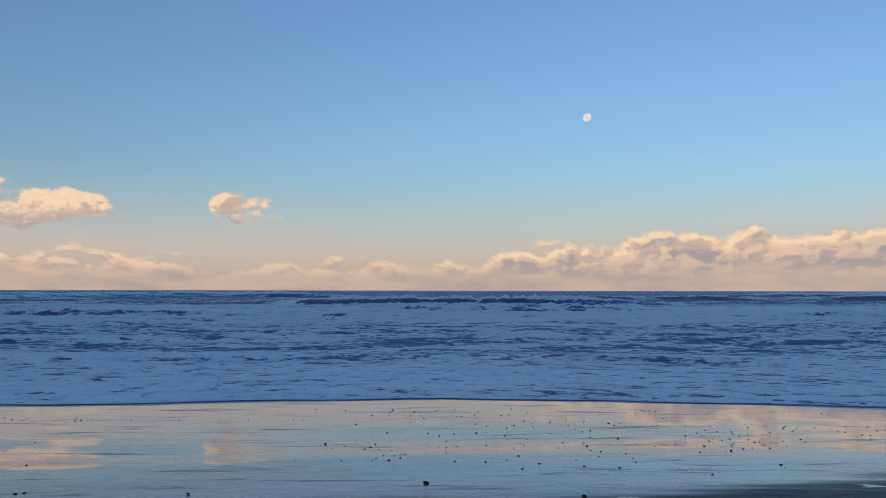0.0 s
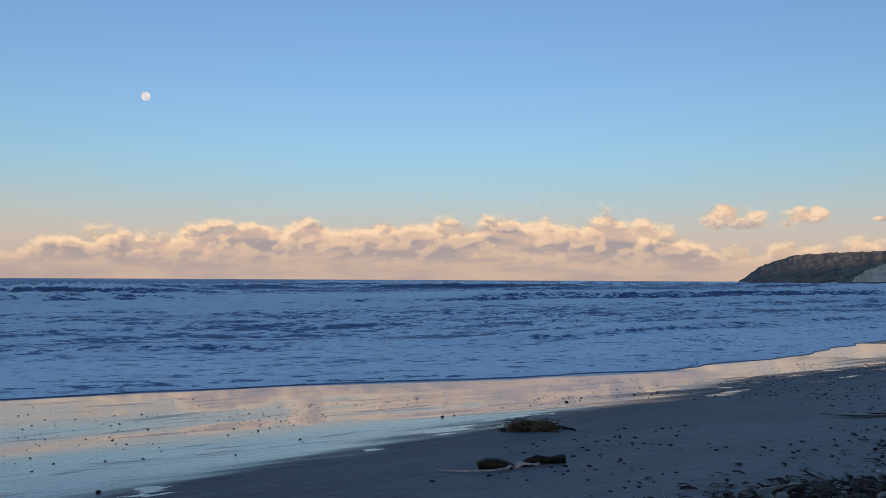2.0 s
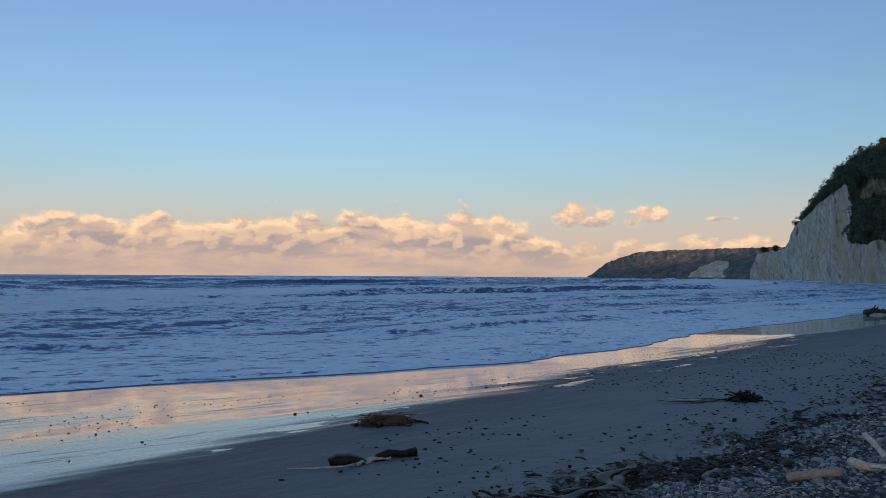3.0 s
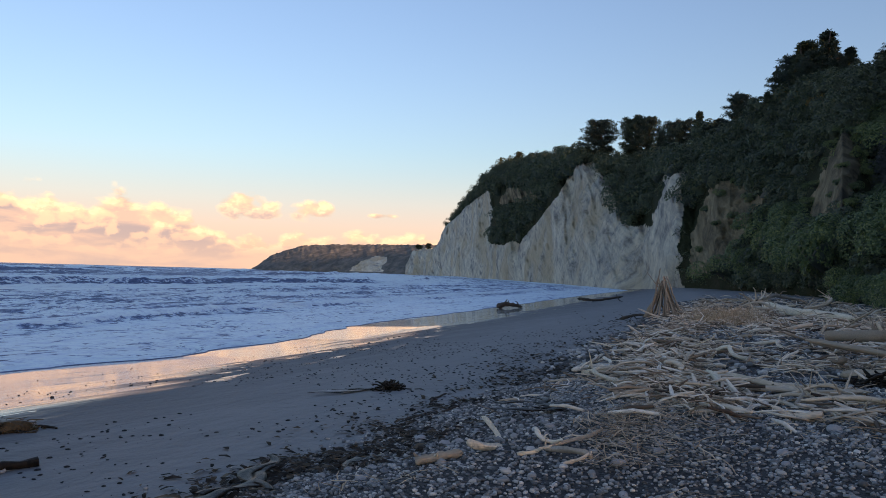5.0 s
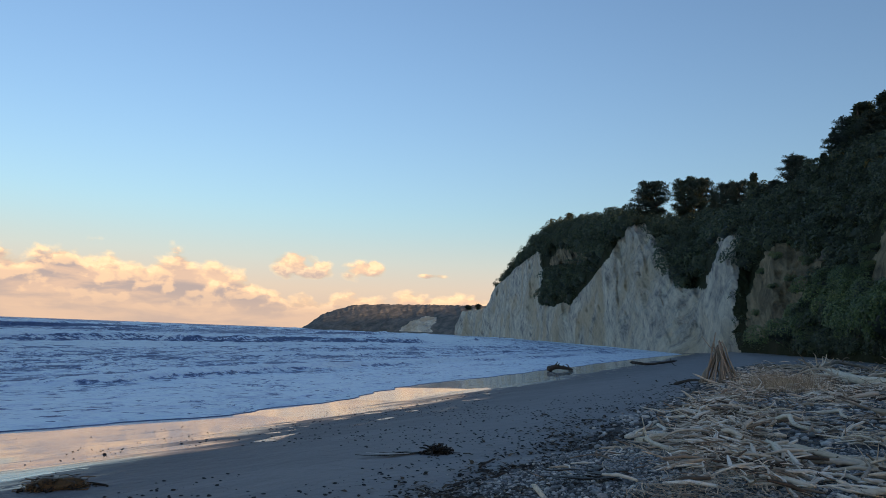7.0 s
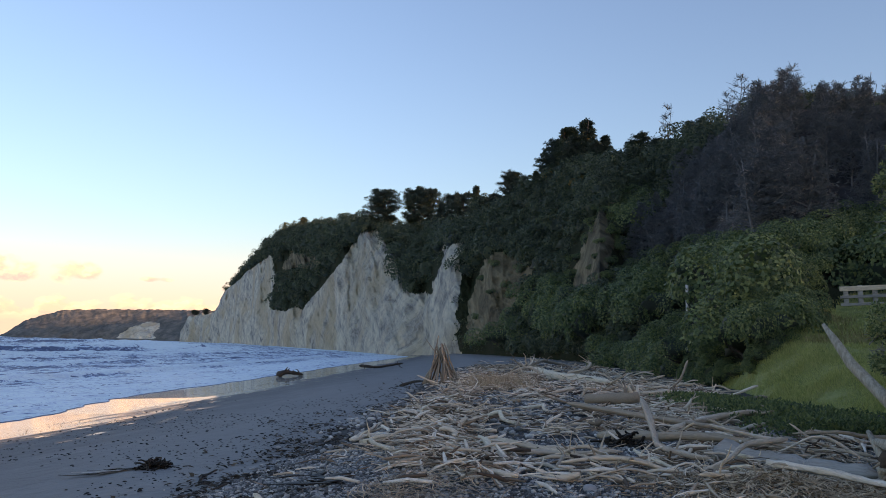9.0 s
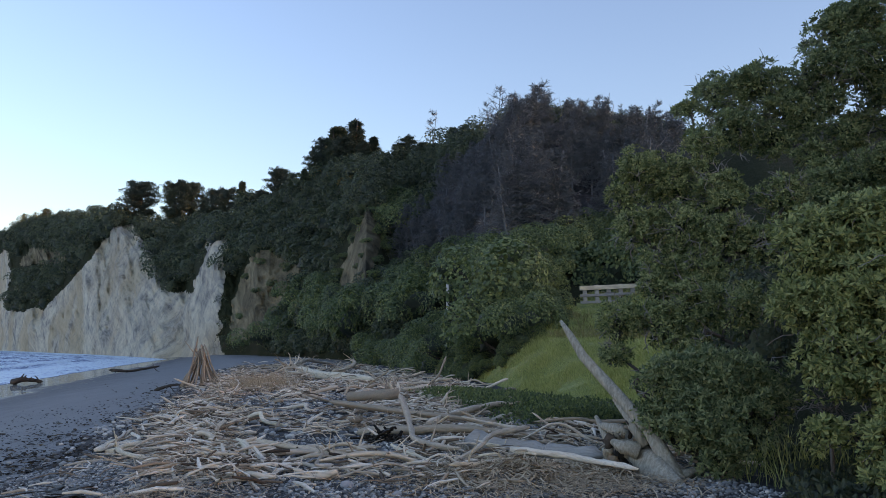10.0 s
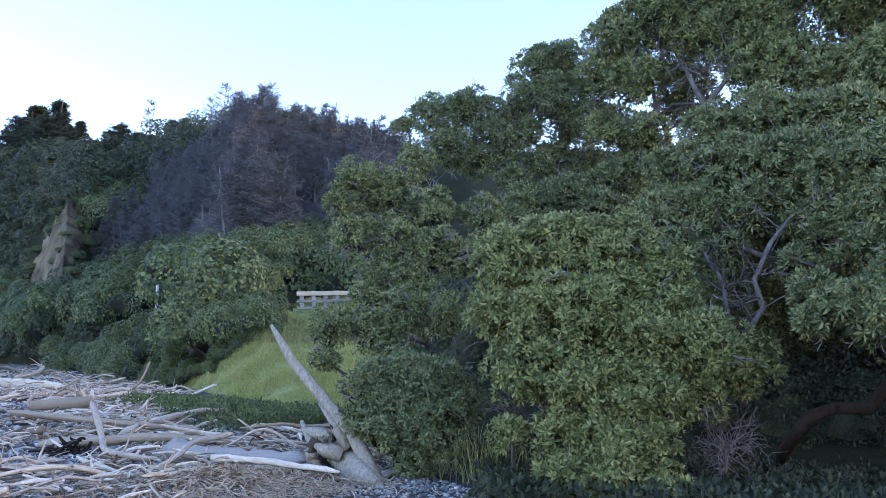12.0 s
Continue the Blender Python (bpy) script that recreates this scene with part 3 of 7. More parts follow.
    veil = n.math("MAXIMUM", n.math("MULTIPLY", body, 0.95), n.span(el, 2.0, 9.0, 0.86, 0.0))
    veil = n.math("MULTIPLY", n.math("MULTIPLY", veil, n.span(az, -70, -40)), n.span(az, 66, 100, 1.0, 0.0))
    n.join(veil, both.inputs[0])
    n.join(clear.outputs[0], both.inputs[1])
    n.join(glow.outputs[0], both.inputs[2])
    n.join(both.outputs[0], n.tree.nodes["Material Output"].inputs["Surface"])
    return n.mat


def build_clouds():
    azs, els = np.linspace(-75, 105, 130), np.linspace(-0.4, 9, 8)
    A, E = np.meshgrid(azs, els)
    r = 4300.0
    P = np.stack([r * np.sin(np.radians(A)), r * np.cos(np.radians(A)), EYE.z + r * np.tan(np.radians(E))], -1).reshape(-1, 3)
    ob = new("backdrop", np_mesh("backdrop", P, grid_faces(*A.shape), cloud_material(), uv=np.stack([A, E], -1).reshape(-1, 2)))
    tagged(ob, "peach and grey cumulus bank low over the sea", "clouds", kind="structure")


build_clouds()


def build_moon():
    n = Nodes("moonlit_rock")
    spots = n.ramp(n.noise(n.coords("Object", (0.045, 0.045, 0.045)), 1.0, 3), [(0.40, (0.66, 0.72, 0.80)), (0.6, (0.90, 0.95, 1.0))])
    n.colour((0, 0, 0))
    n.set("Emission Color", spots)
    n.set("Emission Strength", CLOUD_GLOW * 1.05)
    bm = bmesh.new()
    bmesh.ops.create_icosphere(bm, subdivisions=4, radius=20)
    me = bpy.data.meshes.new("moon")
    bm.to_mesh(me)
    bm.free()
    me.materials.append(n.mat)
    me.polygons.foreach_set("use_smooth", np.ones(len(me.polygons), bool))
    ob = new("moon", me)
    ob.location = (696, 3851, 838)
    tagged(ob, "pale nearly full moon in a clear evening sky", "moon", kind="structure")


build_moon()


# ---- the far headland ----
def headland_material():
    n = Nodes("hazed_headland_scrub", 0.95, 0.1)
    a = n.noise(n.coords("Object", (0.05, 0.05, 0.12)), 1.0, 8, 0.72, 0.4)
    # scrub tones lifted and greyed: the distance haze is in the colour
    n.colour(n.ramp(a, [(0.36, (0.085, 0.095, 0.092)), (0.5, (0.145, 0.152, 0.138)), (0.64, (0.23, 0.22, 0.19))]))
    n.bump(a, 0.7, 2.5)
    return n.mat


HEADLAND_SCRUB = headland_material()


def build_headland():
    azs, vs = np.linspace(50.9, 66, 220), np.linspace(0, 1, 40)
    A, V = np.meshgrid(azs, vs)
    top = np.interp(A, [50.9, 51.1, 52.3, 54.4, 56.7, 61.9, 66], [0.0, 0.1, 1.12, 1.88, 2.05, 2.2, 2.3])
    near = np.interp(A, [50.9, 66], [1560, 1180])
    d = near + V ** 1.6 * 150 + (fbm(A * 1.0, V * 3, 0, 3, seed=81) - 0.5) * 30
    z = -1.5 + V * (near * np.tan(np.radians(top)) + 5) + (fbm(A * 7, V * 9, 0, 3, seed=83) - 0.5) * 3 * V
    a = np.radians(A)
    P = np.stack([EYE.x + d * np.sin(a), EYE.y + d * np.cos(a), z], -1).reshape(-1, 3)
    faces = grid_faces(*A.shape)[:, ::-1]
    mid = P[faces].mean(1)
    maz = np.degrees(np.arctan2(mid[:, 0] - EYE.x, mid[:, 1] - EYE.y)) + (fbm(mid[:, 0] * 0.03, mid[:, 2] * 0.1, 0, 3, seed=5) - 0.5) * 0.7
    mel = np.degrees(np.arctan2(mid[:, 2] - EYE.z, np.hypot(mid[:, 0], mid[:, 1])))
    scar = inside(maz, mel, [(57.6, 0.0), (58.6, 0.75), (59.6, 1.15), (60.3, 1.05), (60.2, 0.6), (59.9, 0.0)])
    scar |= inside(maz, mel, [(62.0, -0.1), (62.2, 1.3), (62.8, 1.8), (66, 1.9), (66, -0.1)])
    ob = new("backdrop_headland", np_mesh("headland", P, faces, [HEADLAND_SCRUB, ROCK], index=scar.astype(int)))
    tagged(ob, "low dark wooded headland with a pale landslip", "headland", kind="structure")


build_headland()


# ---- foliage, bark and wood ----
def leaf_material(name, dark, mid, light, gloss=0.45):
    n = Nodes(name, gloss, 0.42)
    info = n.add("ShaderNodeNewGeometry")
    thing = n.add("ShaderNodeObjectInfo")
    spot = n.math("ADD", n.math("MULTIPLY", n.noise(n.coords("Object"), 1.3, 3), 0.5), n.math("MULTIPLY", n.noise(n.coords("Object"), 15.0, 4, 0.7), 0.5))
    value = n.math("ADD", n.math("MULTIPLY", info.outputs["Random Per Island"], 0.6), n.math("MULTIPLY", spot, 0.4))
    c = n.ramp(value, [(0.15, dark), (0.5, mid), (0.85, light)])
    shade = n.ramp(thing.outputs["Random"], [(0.0, (0.66, 0.74, 0.72)), (0.35, (0.88, 0.92, 0.92)), (0.7, (1.06, 1.04, 0.94)), (1.0, (1.25, 1.16, 0.9))])
    n.colour(n.mix(1.0, c, shade, "MULTIPLY"))
    n.bump(n.noise(n.coords("Object"), 26.0, 4, 0.7), 0.7, 0.06)
    n.set("Roughness", n.span(info.outputs["Random Per Island"], 0, 1, gloss - 0.1, gloss + 0.2))
    through_light = n.add("ShaderNodeBsdfTranslucent")
    n.join(n.mix(1.0, c, (1.25, 1.25, 0.8), "MULTIPLY"), through_light.inputs[0])
    both = n.add("ShaderNodeMixShader")
    both.inputs[0].default_value = 0.24
    n.join(n.shader.outputs[0], both.inputs[1])
    n.join(through_light.outputs[0], both.inputs[2])
    n.join(both.outputs[0], n.tree.nodes["Material Output"].inputs["Surface"])
    return n.mat


def bark_material(name, a, b, scale=(3, 3, 0.7)):
    n = Nodes(name, 0.9, 0.15)
    g = n.noise(n.coords("Object", scale), 6.0, 6, 0.65)
    n.colour(n.mix(n.span(g, 0.3, 0.7), a, b))
    n.bump(g, 0.5, 0.02)
    return n.mat


def wood_material(name, tones):
    """Weathered driftwood: grain along the piece (x), checks, stains; each piece its own tone."""
    n = Nodes(name, 0.85, 0.2)
    thing = n.add("ShaderNodeObjectInfo")
    shift = n.add("ShaderNodeVectorMath", operation="ADD")
    n.join(n.coords("Object"), shift.inputs[0])
    n.join(thing.outputs["Location"], shift.inputs[1])
    stretch = n.add("ShaderNodeVectorMath", operation="MULTIPLY")
    n.join(shift.outputs[0], stretch.inputs[0])
    stretch.inputs[1].default_value = (1.2, 14, 14)
    grain = n.noise(stretch.outputs[0], 3.0, 6, 0.65, 0.4)
    stain = n.noise(shift.outputs[0], 1.7, 4)
    tone = n.ramp(thing.outputs["Random"], [(i / (len(tones) - 1), t) for i, t in enumerate(tones)])
    c = n.mix(n.math("MULTIPLY", n.span(grain, 0.42, 0.7), 0.34), tone, (0.10, 0.085, 0.07))
    c = n.mix(n.math("MULTIPLY", n.span(stain, 0.5, 0.75), 0.3), c, (0.20, 0.16, 0.12))
    n.colour(c)
    n.bump(grain, 0.6, 0.02)
    return n.mat


BUSH_LEAF = leaf_material("glossy_shrub_leaf", (0.070, 0.118, 0.057), (0.205, 0.272, 0.128), (0.46, 0.50, 0.255), 0.34)
HILL_LEAF = leaf_material("hillside_leaf", (0.052, 0.092, 0.048), (0.122, 0.19, 0.088), (0.27, 0.33, 0.145), 0.55)
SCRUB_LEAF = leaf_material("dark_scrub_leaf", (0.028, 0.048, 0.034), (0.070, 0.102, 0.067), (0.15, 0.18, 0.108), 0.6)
PINE_LEAF = leaf_material("dark_pine_needles", (0.023, 0.042, 0.036), (0.048, 0.076, 0.060), (0.085, 0.117, 0.083), 0.7)
GRASS = leaf_material("long_seaside_grass", (0.27, 0.32, 0.11), (0.44, 0.48, 0.19), (0.62, 0.60, 0.31), 0.6)
BARK = bark_material("grey_brown_bark", (0.05, 0.045, 0.04), (0.14, 0.125, 0.11))
DEAD_BARK = bark_material("grey_dead_twigs", (0.100, 0.116, 0.124), (0.205, 0.228, 0.232))
DRIFT = wood_material("bleached_driftwood", [(0.86, 0.73, 0.57), (0.74, 0.55, 0.39), (0.92, 0.82, 0.68), (0.36, 0.25, 0.17), (0.84, 0.67, 0.49), (0.25, 0.19, 0.14), (0.66, 0.55, 0.44), (0.80, 0.60, 0.42)])
PALE_DRIFT = wood_material("pale_bleached_wood", [(0.87, 0.76, 0.60), (0.81, 0.67, 0.48), (0.91, 0.82, 0.68)])
DARK_WOOD = wood_material("wet_dark_wood", [(0.06, 0.05, 0.042), (0.10, 0.08, 0.065), (0.045, 0.04, 0.036)])
POLE_WOOD = wood_material("weathered_brown_poles", [(0.38, 0.28, 0.20), (0.50, 0.38, 0.28), (0.24, 0.17, 0.12), (0.44, 0.33, 0.24)])
GREY_LOG = wood_material("silver_grey_log", [(0.44, 0.41, 0.37), (0.52, 0.49, 0.44), (0.37, 0.35, 0.32)])


def stick_material(name, stops):
    n = Nodes(name, 0.9, 0.15)
    info = n.add("ShaderNodeNewGeometry")
    c = n.ramp(info.outputs["Random Per Island"], stops)
    grime = n.noise(n.coords("Object"), 9.0, 4)
    n.colour(n.mix(n.math("MULTIPLY", n.span(grime, 0.45, 0.75), 0.35), c, (0.20, 0.15, 0.115)))
    return n.mat


def part(name, me, parent=None, label=""):
    """One mesh object, under a thing where one is given."""
    ob = new(name, me)
    if parent:
        ob.parent = parent
    return tagged(ob, label)


def random_turns(rng, n, up=None, lean=0.6):
    """n turn matrices whose z axis follows up (n, 3), or is free."""
    z = rng.normal(size=(n, 3))
    z /= np.linalg.norm(z, axis=1, keepdims=True)
    if up is not None:
        z = up + z * lean
        z /= np.linalg.norm(z, axis=1, keepdims=True) + 1e-9
    x = np.cross(z, rng.normal(size=(n, 3)))
    x /= np.linalg.norm(x, axis=1, keepdims=True) + 1e-9
    return np.stack([x, np.cross(z, x), z], -1)


def scatter(verts, faces, places, turns, sizes):
    """Copies of one small shape joined into arrays."""
    n, k = len(places), len(verts)
    out = np.einsum("nij,kj->nki", turns, verts) * sizes[:, None, None] + places[:, None]
    return out.reshape(-1, 3), (faces[None] + (np.arange(n) * k)[:, None, None]).reshape(-1, faces.shape[1])


def tuft(leaves=4, wide=0.4, rise=0.6, seed=0):
    """A lighter whorl for plants farther off: folded pointed leaves of two faces."""
    rng = np.random.default_rng(seed)
    verts, faces = [], []
    for i in range(leaves):
        a = i * 6.283 / leaves + rng.uniform(-0.4, 0.4)
        along = np.array([math.cos(a), math.sin(a), rise * rng.uniform(0.3, 1.6)])
        along /= np.linalg.norm(along)
        side = np.array([-math.sin(a), math.cos(a), 0.0])
        lift = np.cross(side, along)
        b = len(verts)
        verts += [along * 0.05, along * 0.64 + side * wide * 0.5 + lift * 0.08, along * rng.uniform(0.85, 1.1) - lift * 0.08, along * 0.64 - side * wide * 0.5 + lift * 0.08]
        faces += [(b, b + 1, b + 2), (b, b + 2, b + 3)]
    return np.array(verts), np.array(faces)


def tube(points, radii, sides=7, rough=0.0, rng=None, cap=True):
    """Vertices and quads of a round tube along points."""
    pts, radii = np.asarray(points, float), np.asarray(radii, float)
    t = np.gradient(pts, axis=0)
    t /= np.linalg.norm(t, axis=1, keepdims=True) + 1e-9
    ref = np.array([0.0, 0.0, 1.0]) if abs(t[0, 2]) < 0.9 else np.array([1.0, 0.0, 0.0])
    u = np.cross(t, ref)
    u /= np.linalg.norm(u, axis=1, keepdims=True) + 1e-9
    w = np.cross(t, u)
    a = np.arange(sides) / sides * 2 * np.pi
    ring = np.cos(a)[None, :, None] * u[:, None] + np.sin(a)[None, :, None] * w[:, None]
    r = radii[:, None] * np.ones(sides)
    if rng is not None and rough:
        r = r * (1 + rough * (rng.random(r.shape) - 0.5) + rough * (rng.random((1, sides)) - 0.5))
    v = (pts[:, None] + ring * r[..., None]).reshape(-1, 3)
    i = np.arange(len(pts) * sides).reshape(len(pts), sides)
    j = np.roll(i, -1, axis=1)
    f = np.stack([i[:-1], j[:-1], j[1:], i[1:]], -1).reshape(-1, 4)
    if cap:
        m = len(v)
        v = np.vstack([v, pts[0], pts[-1]])
        f = np.vstack([f, np.stack([j[0], i[0], np.full(sides, m), np.full(sides, m)], -1), np.stack([i[-1], j[-1], np.full(sides, m + 1), np.full(sides, m + 1)], -1)])
    return v, f


def merged(pieces):
    verts, faces, base = [], [], 0
    for v, f in pieces:
        verts.append(v)
        faces.append(np.asarray(f) + base)
        base += len(v)
    return np.vstack(verts), np.vstack(faces)


def tube_mesh(name, pieces, mat):
    """A mesh of tubes; cap triangles are given as quads with a doubled corner and cleaned here."""
    v, f = merged(pieces)
    me = bpy.data.meshes.new(name)
    me.from_pydata(v.tolist(), [], [[a, b, c] if c == d else [a, b, c, d] for a, b, c, d in f.tolist()])
    me.polygons.foreach_set("use_smooth", np.ones(len(me.polygons), bool))
    me.materials.append(mat)
    me.update()
    return me


def limb(rng, start, way, length, r0, r1, wander=0.25, n=7, droop=0.0):
    """A wandering branch: points and radii."""
    p, d = np.array(start, float), np.array(way, float)
    pts = [p.copy()]
    for i in range(n - 1):
        d = d + rng.normal(size=3) * wander * 0.5 + np.array([0, 0, -droop])
        d /= np.linalg.norm(d)
        p = p + d * length / (n - 1)
        pts.append(p.copy())
    return np.array(pts), np.linspace(r0, r1, n)


# ---- shrubs: rounded mounds of leaves on short stems ----
def lobes_of(seed, lobes):
    rng = np.random.default_rng(seed)
    c = rng.normal(size=(lobes, 3)) * (0.45, 0.45, 0.2) + (0, 0, 0.32)
    return c, rng.uniform(0.36, 0.56, lobes), rng


def mound(seed, count, lobes):
    """Places and outward ways on a lumpy half-ball of radius 1."""
    c, r, rng = lobes_of(seed, lobes)
    which = rng.integers(0, lobes, count * 3)
    d = rng.normal(size=(count * 3, 3))
    d /= np.linalg.norm(d, axis=1, keepdims=True)
    p = c[which] + d * (r[which] * rng.uniform(0.94, 1.05, count * 3))[:, None]
    buried = ((np.linalg.norm(p[:, None] - c[None], axis=2) / r) < 0.9).any(1)
    keep = (~buried) & (p[:, 2] > -0.15) & (d[:, 2] > -0.45)
    p, d = p[keep][:count], d[keep][:count] + (0, 0, 0.3)
    return p, d / np.linalg.norm(d, axis=1, keepdims=True), rng


def ball_points(subdivisions):
    bm = bmesh.new()
    bmesh.ops.create_icosphere(bm, subdivisions=subdivisions, radius=1)
    v, f = np.array([p.co[:] for p in bm.verts]), np.array([[p.index for p in face.verts] for face in bm.faces])
    bm.free()
    return v, f


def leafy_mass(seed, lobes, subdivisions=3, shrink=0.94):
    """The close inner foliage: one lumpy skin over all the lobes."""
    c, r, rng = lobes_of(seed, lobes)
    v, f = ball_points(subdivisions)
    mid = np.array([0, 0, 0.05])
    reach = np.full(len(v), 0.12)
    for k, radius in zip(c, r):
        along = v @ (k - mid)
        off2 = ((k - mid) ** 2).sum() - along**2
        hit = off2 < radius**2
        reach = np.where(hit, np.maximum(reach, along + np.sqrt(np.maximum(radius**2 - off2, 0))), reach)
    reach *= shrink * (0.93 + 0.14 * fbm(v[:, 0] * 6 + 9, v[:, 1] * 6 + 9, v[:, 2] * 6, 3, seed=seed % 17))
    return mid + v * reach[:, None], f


def shrub_leaves(name, seed, count, leaf, mat, lobes=9, leaves=5):
    """Leaves on a lumpy half-ball of radius 1, over an inner mass coloured dark for inner shade."""
    p, d, rng = mound(seed, count, lobes)
    verts, faces = tuft(leaves, 0.66, 0.15, seed)
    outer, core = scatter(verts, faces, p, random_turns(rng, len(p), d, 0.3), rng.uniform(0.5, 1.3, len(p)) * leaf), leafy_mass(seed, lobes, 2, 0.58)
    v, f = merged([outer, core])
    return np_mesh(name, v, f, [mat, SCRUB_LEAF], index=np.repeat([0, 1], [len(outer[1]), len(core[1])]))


def shrub_core(name, seed, mat):
    """Dim inner stems of a shrub."""
    rng = np.random.default_rng(seed)
    pieces = []
    for i in range(9):
        a = rng.uniform(0, 6.28)
        pts, rad = limb(rng, (0.1 * math.cos(a), 0.1 * math.sin(a), -0.35), (0.7 * math.cos(a), 0.7 * math.sin(a), 0.8), 1.0, 0.035, 0.008, 0.5, 6)
        pieces.append(tube(pts, rad, 4, cap=False))
    return tube_mesh(name, pieces, mat)


def make_shrub(seed, count, leaf, mat, label, lobes=9, leaves=5):
    ob = new("shrub", shrub_leaves("shrub", seed, count, leaf, mat, lobes, leaves))
    tagged(ob, label, "shrub", "bush on the hillside")
    part("stem", shrub_core("stem", seed, BARK), ob)
    return ob


def place(ob, used, x, y, z, size, turn, lean=(0, 0), stretch=(1, 1, 1)):
    """The thing itself the first time, a copy after that."""
    m = pose(x, y, z, lean[0], lean[1], turn)
    if not used:
        got = ob
        used.append(1)
        got.matrix_basis = m
    else:
        got = copy_thing(ob, m)
    got.scale = (size * stretch[0], size * stretch[1], size * stretch[2])
    return got


def build_shrubs():
    rng = np.random.default_rng(7)
    near = [make_shrub(20 + i, 2300, 0.082, HILL_LEAF, "dense rounded dark green coastal shrub on the slope", 14, 2) for i in range(5)]
    used_near = [[] for _ in near]
    kept, shrubs = [], 0
    # the belt at the foot of the hill
    for trial in range(5200):
        az = rng.uniform(83.5, 114)
        v = rng.uniform(0.02, 1.5) if 92 < az < 116 else rng.uniform(0.14, 0.6)
        x, y, z = (float(c) for c in hill_point(np.array(az), np.array(v)))
        d = math.hypot(x - EYE.x, y - EYE.y)
        size = max(1.1, 3.3 - trial / 1500 + rng.uniform(-0.4, 0.4)) * min(1.1, 0.5 + d / 80) * (0.75 if v < 0.12 else 1)
        a, e = seen_from_beach(x, y, z + size * 0.5)
        wide = math.degrees(size * 0.75 / d)
        over = [(a + i * wide, seen_from_beach(x, y, z + size * k)[1]) for i in (-1, 0, 1) for k in (0.2, 0.9)]
        if 92.4 < a < 100.0 and d < 72 and seen_from_beach(x, y, z + size * 1.5)[1] > 2.6:
            continue
        if (103.8 < az < 112.5 and d < 41.5) or any(inside(i, k, GRASS_ZONE) or (104.2 < i < 111.8 and 1.4 < k < 6.0 and d < 47) for i, k in over) or any(inside(i, k, GREY_ZONE) for i, k in over) or bare_at(np.array(x), np.array(y), np.array(z + 0.5)):
            continue
        if any((x - p) ** 2 + (y - q) ** 2 < (0.66 * (size + s)) ** 2 for p, q, s in kept):
            continue
        kept.append((x, y, size))
        i = rng.integers(len(near))
        place(near[i], used_near[i], x, y, z - 0.12 * size, size, rng.uniform(0, 360), stretch=(1, 1, rng.uniform(0.9, 1.2)))
        shrubs += 1
        if shrubs > 210:
            break
    # in front of the post and along the foot of the dead trees, and under the tall evergreens
    for az, d, top, size in ((96.2, 45.5, 1.4, 1.5), (96.2, 62, 2.2, 1.6), (97.6, 62, 2.5, 1.6), (93.6, 88, 6.1, 2.0), (95.0, 86, 6.5, 2.0), (96.4, 84, 6.8, 2.0), (97.8, 82, 7.0, 2.0), (99.2, 80, 7.2, 2.0), (100.6, 78, 7.4, 1.9), (102.0, 76, 7.6, 1.9), (103.6, 75, 7.8, 1.9),
                              (105.2, 75, 8.2, 1.9), (106.8, 75, 8.6, 1.9), (108.4, 75, 8.9, 1.9), (110.0, 75, 9.1, 1.9)):
        i = rng.integers(len(near))
        z = EYE.z + d * math.tan(radians(top)) - size * 0.8
        if d > 70:
            d = float(np.clip(next((q for q in np.arange(45, 110, 0.5) if hill_z(az, q) > EYE.z + q * math.tan(radians(top)) - size * 0.7), d), 45, 110))
            z = hill_z(az, d) - 0.1
        place(near[i], used_near[i], EYE.x + d * math.sin(radians(az)), EYE.y + d * math.cos(radians(az)), z, size, rng.uniform(0, 360))
    # low shrubs along the upper edge of the grass
    for az, el, size in ((97.4, -2.4, 0.6), (98.3, -2.2, 0.6), (99.1, -1.7, 0.65), (99.9, -1.3, 0.6), (100.7, -0.9, 0.7), (101.4, -0.3, 0.65), (102.1, 0.4, 0.7), (102.8, 1.1, 0.65), (103.4, 1.8, 0.7), (104.0, 2.4, 0.6), (97.6, -1.3, 0.8), (98.8, -0.5, 0.9), (99.8, 0.4, 0.9), (100.8, 1.2, 1.0), (101.8, 2.2, 1.0), (102.8, 3.0, 1.1), (103.4, 4.3, 0.9), (100.0, 1.8, 1.2), (101.6, 3.4, 1.2), (103.2, 4.8, 1.2), (105.6, 6.6, 1.3), (107.2, 6.8, 1.3), (108.8, 6.8, 1.3)):
        d = next((q for q in np.arange(18, 90, 0.25) if hill_z(az, q) > EYE.z + q * math.tan(radians(el))), 50)
        i = rng.integers(len(near))
        place(near[i], used_near[i], EYE.x + d * math.sin(radians(az)), EYE.y + d * math.cos(radians(az)), hill_z(az, d) - 0.1, size * d / 38, rng.uniform(0, 360))
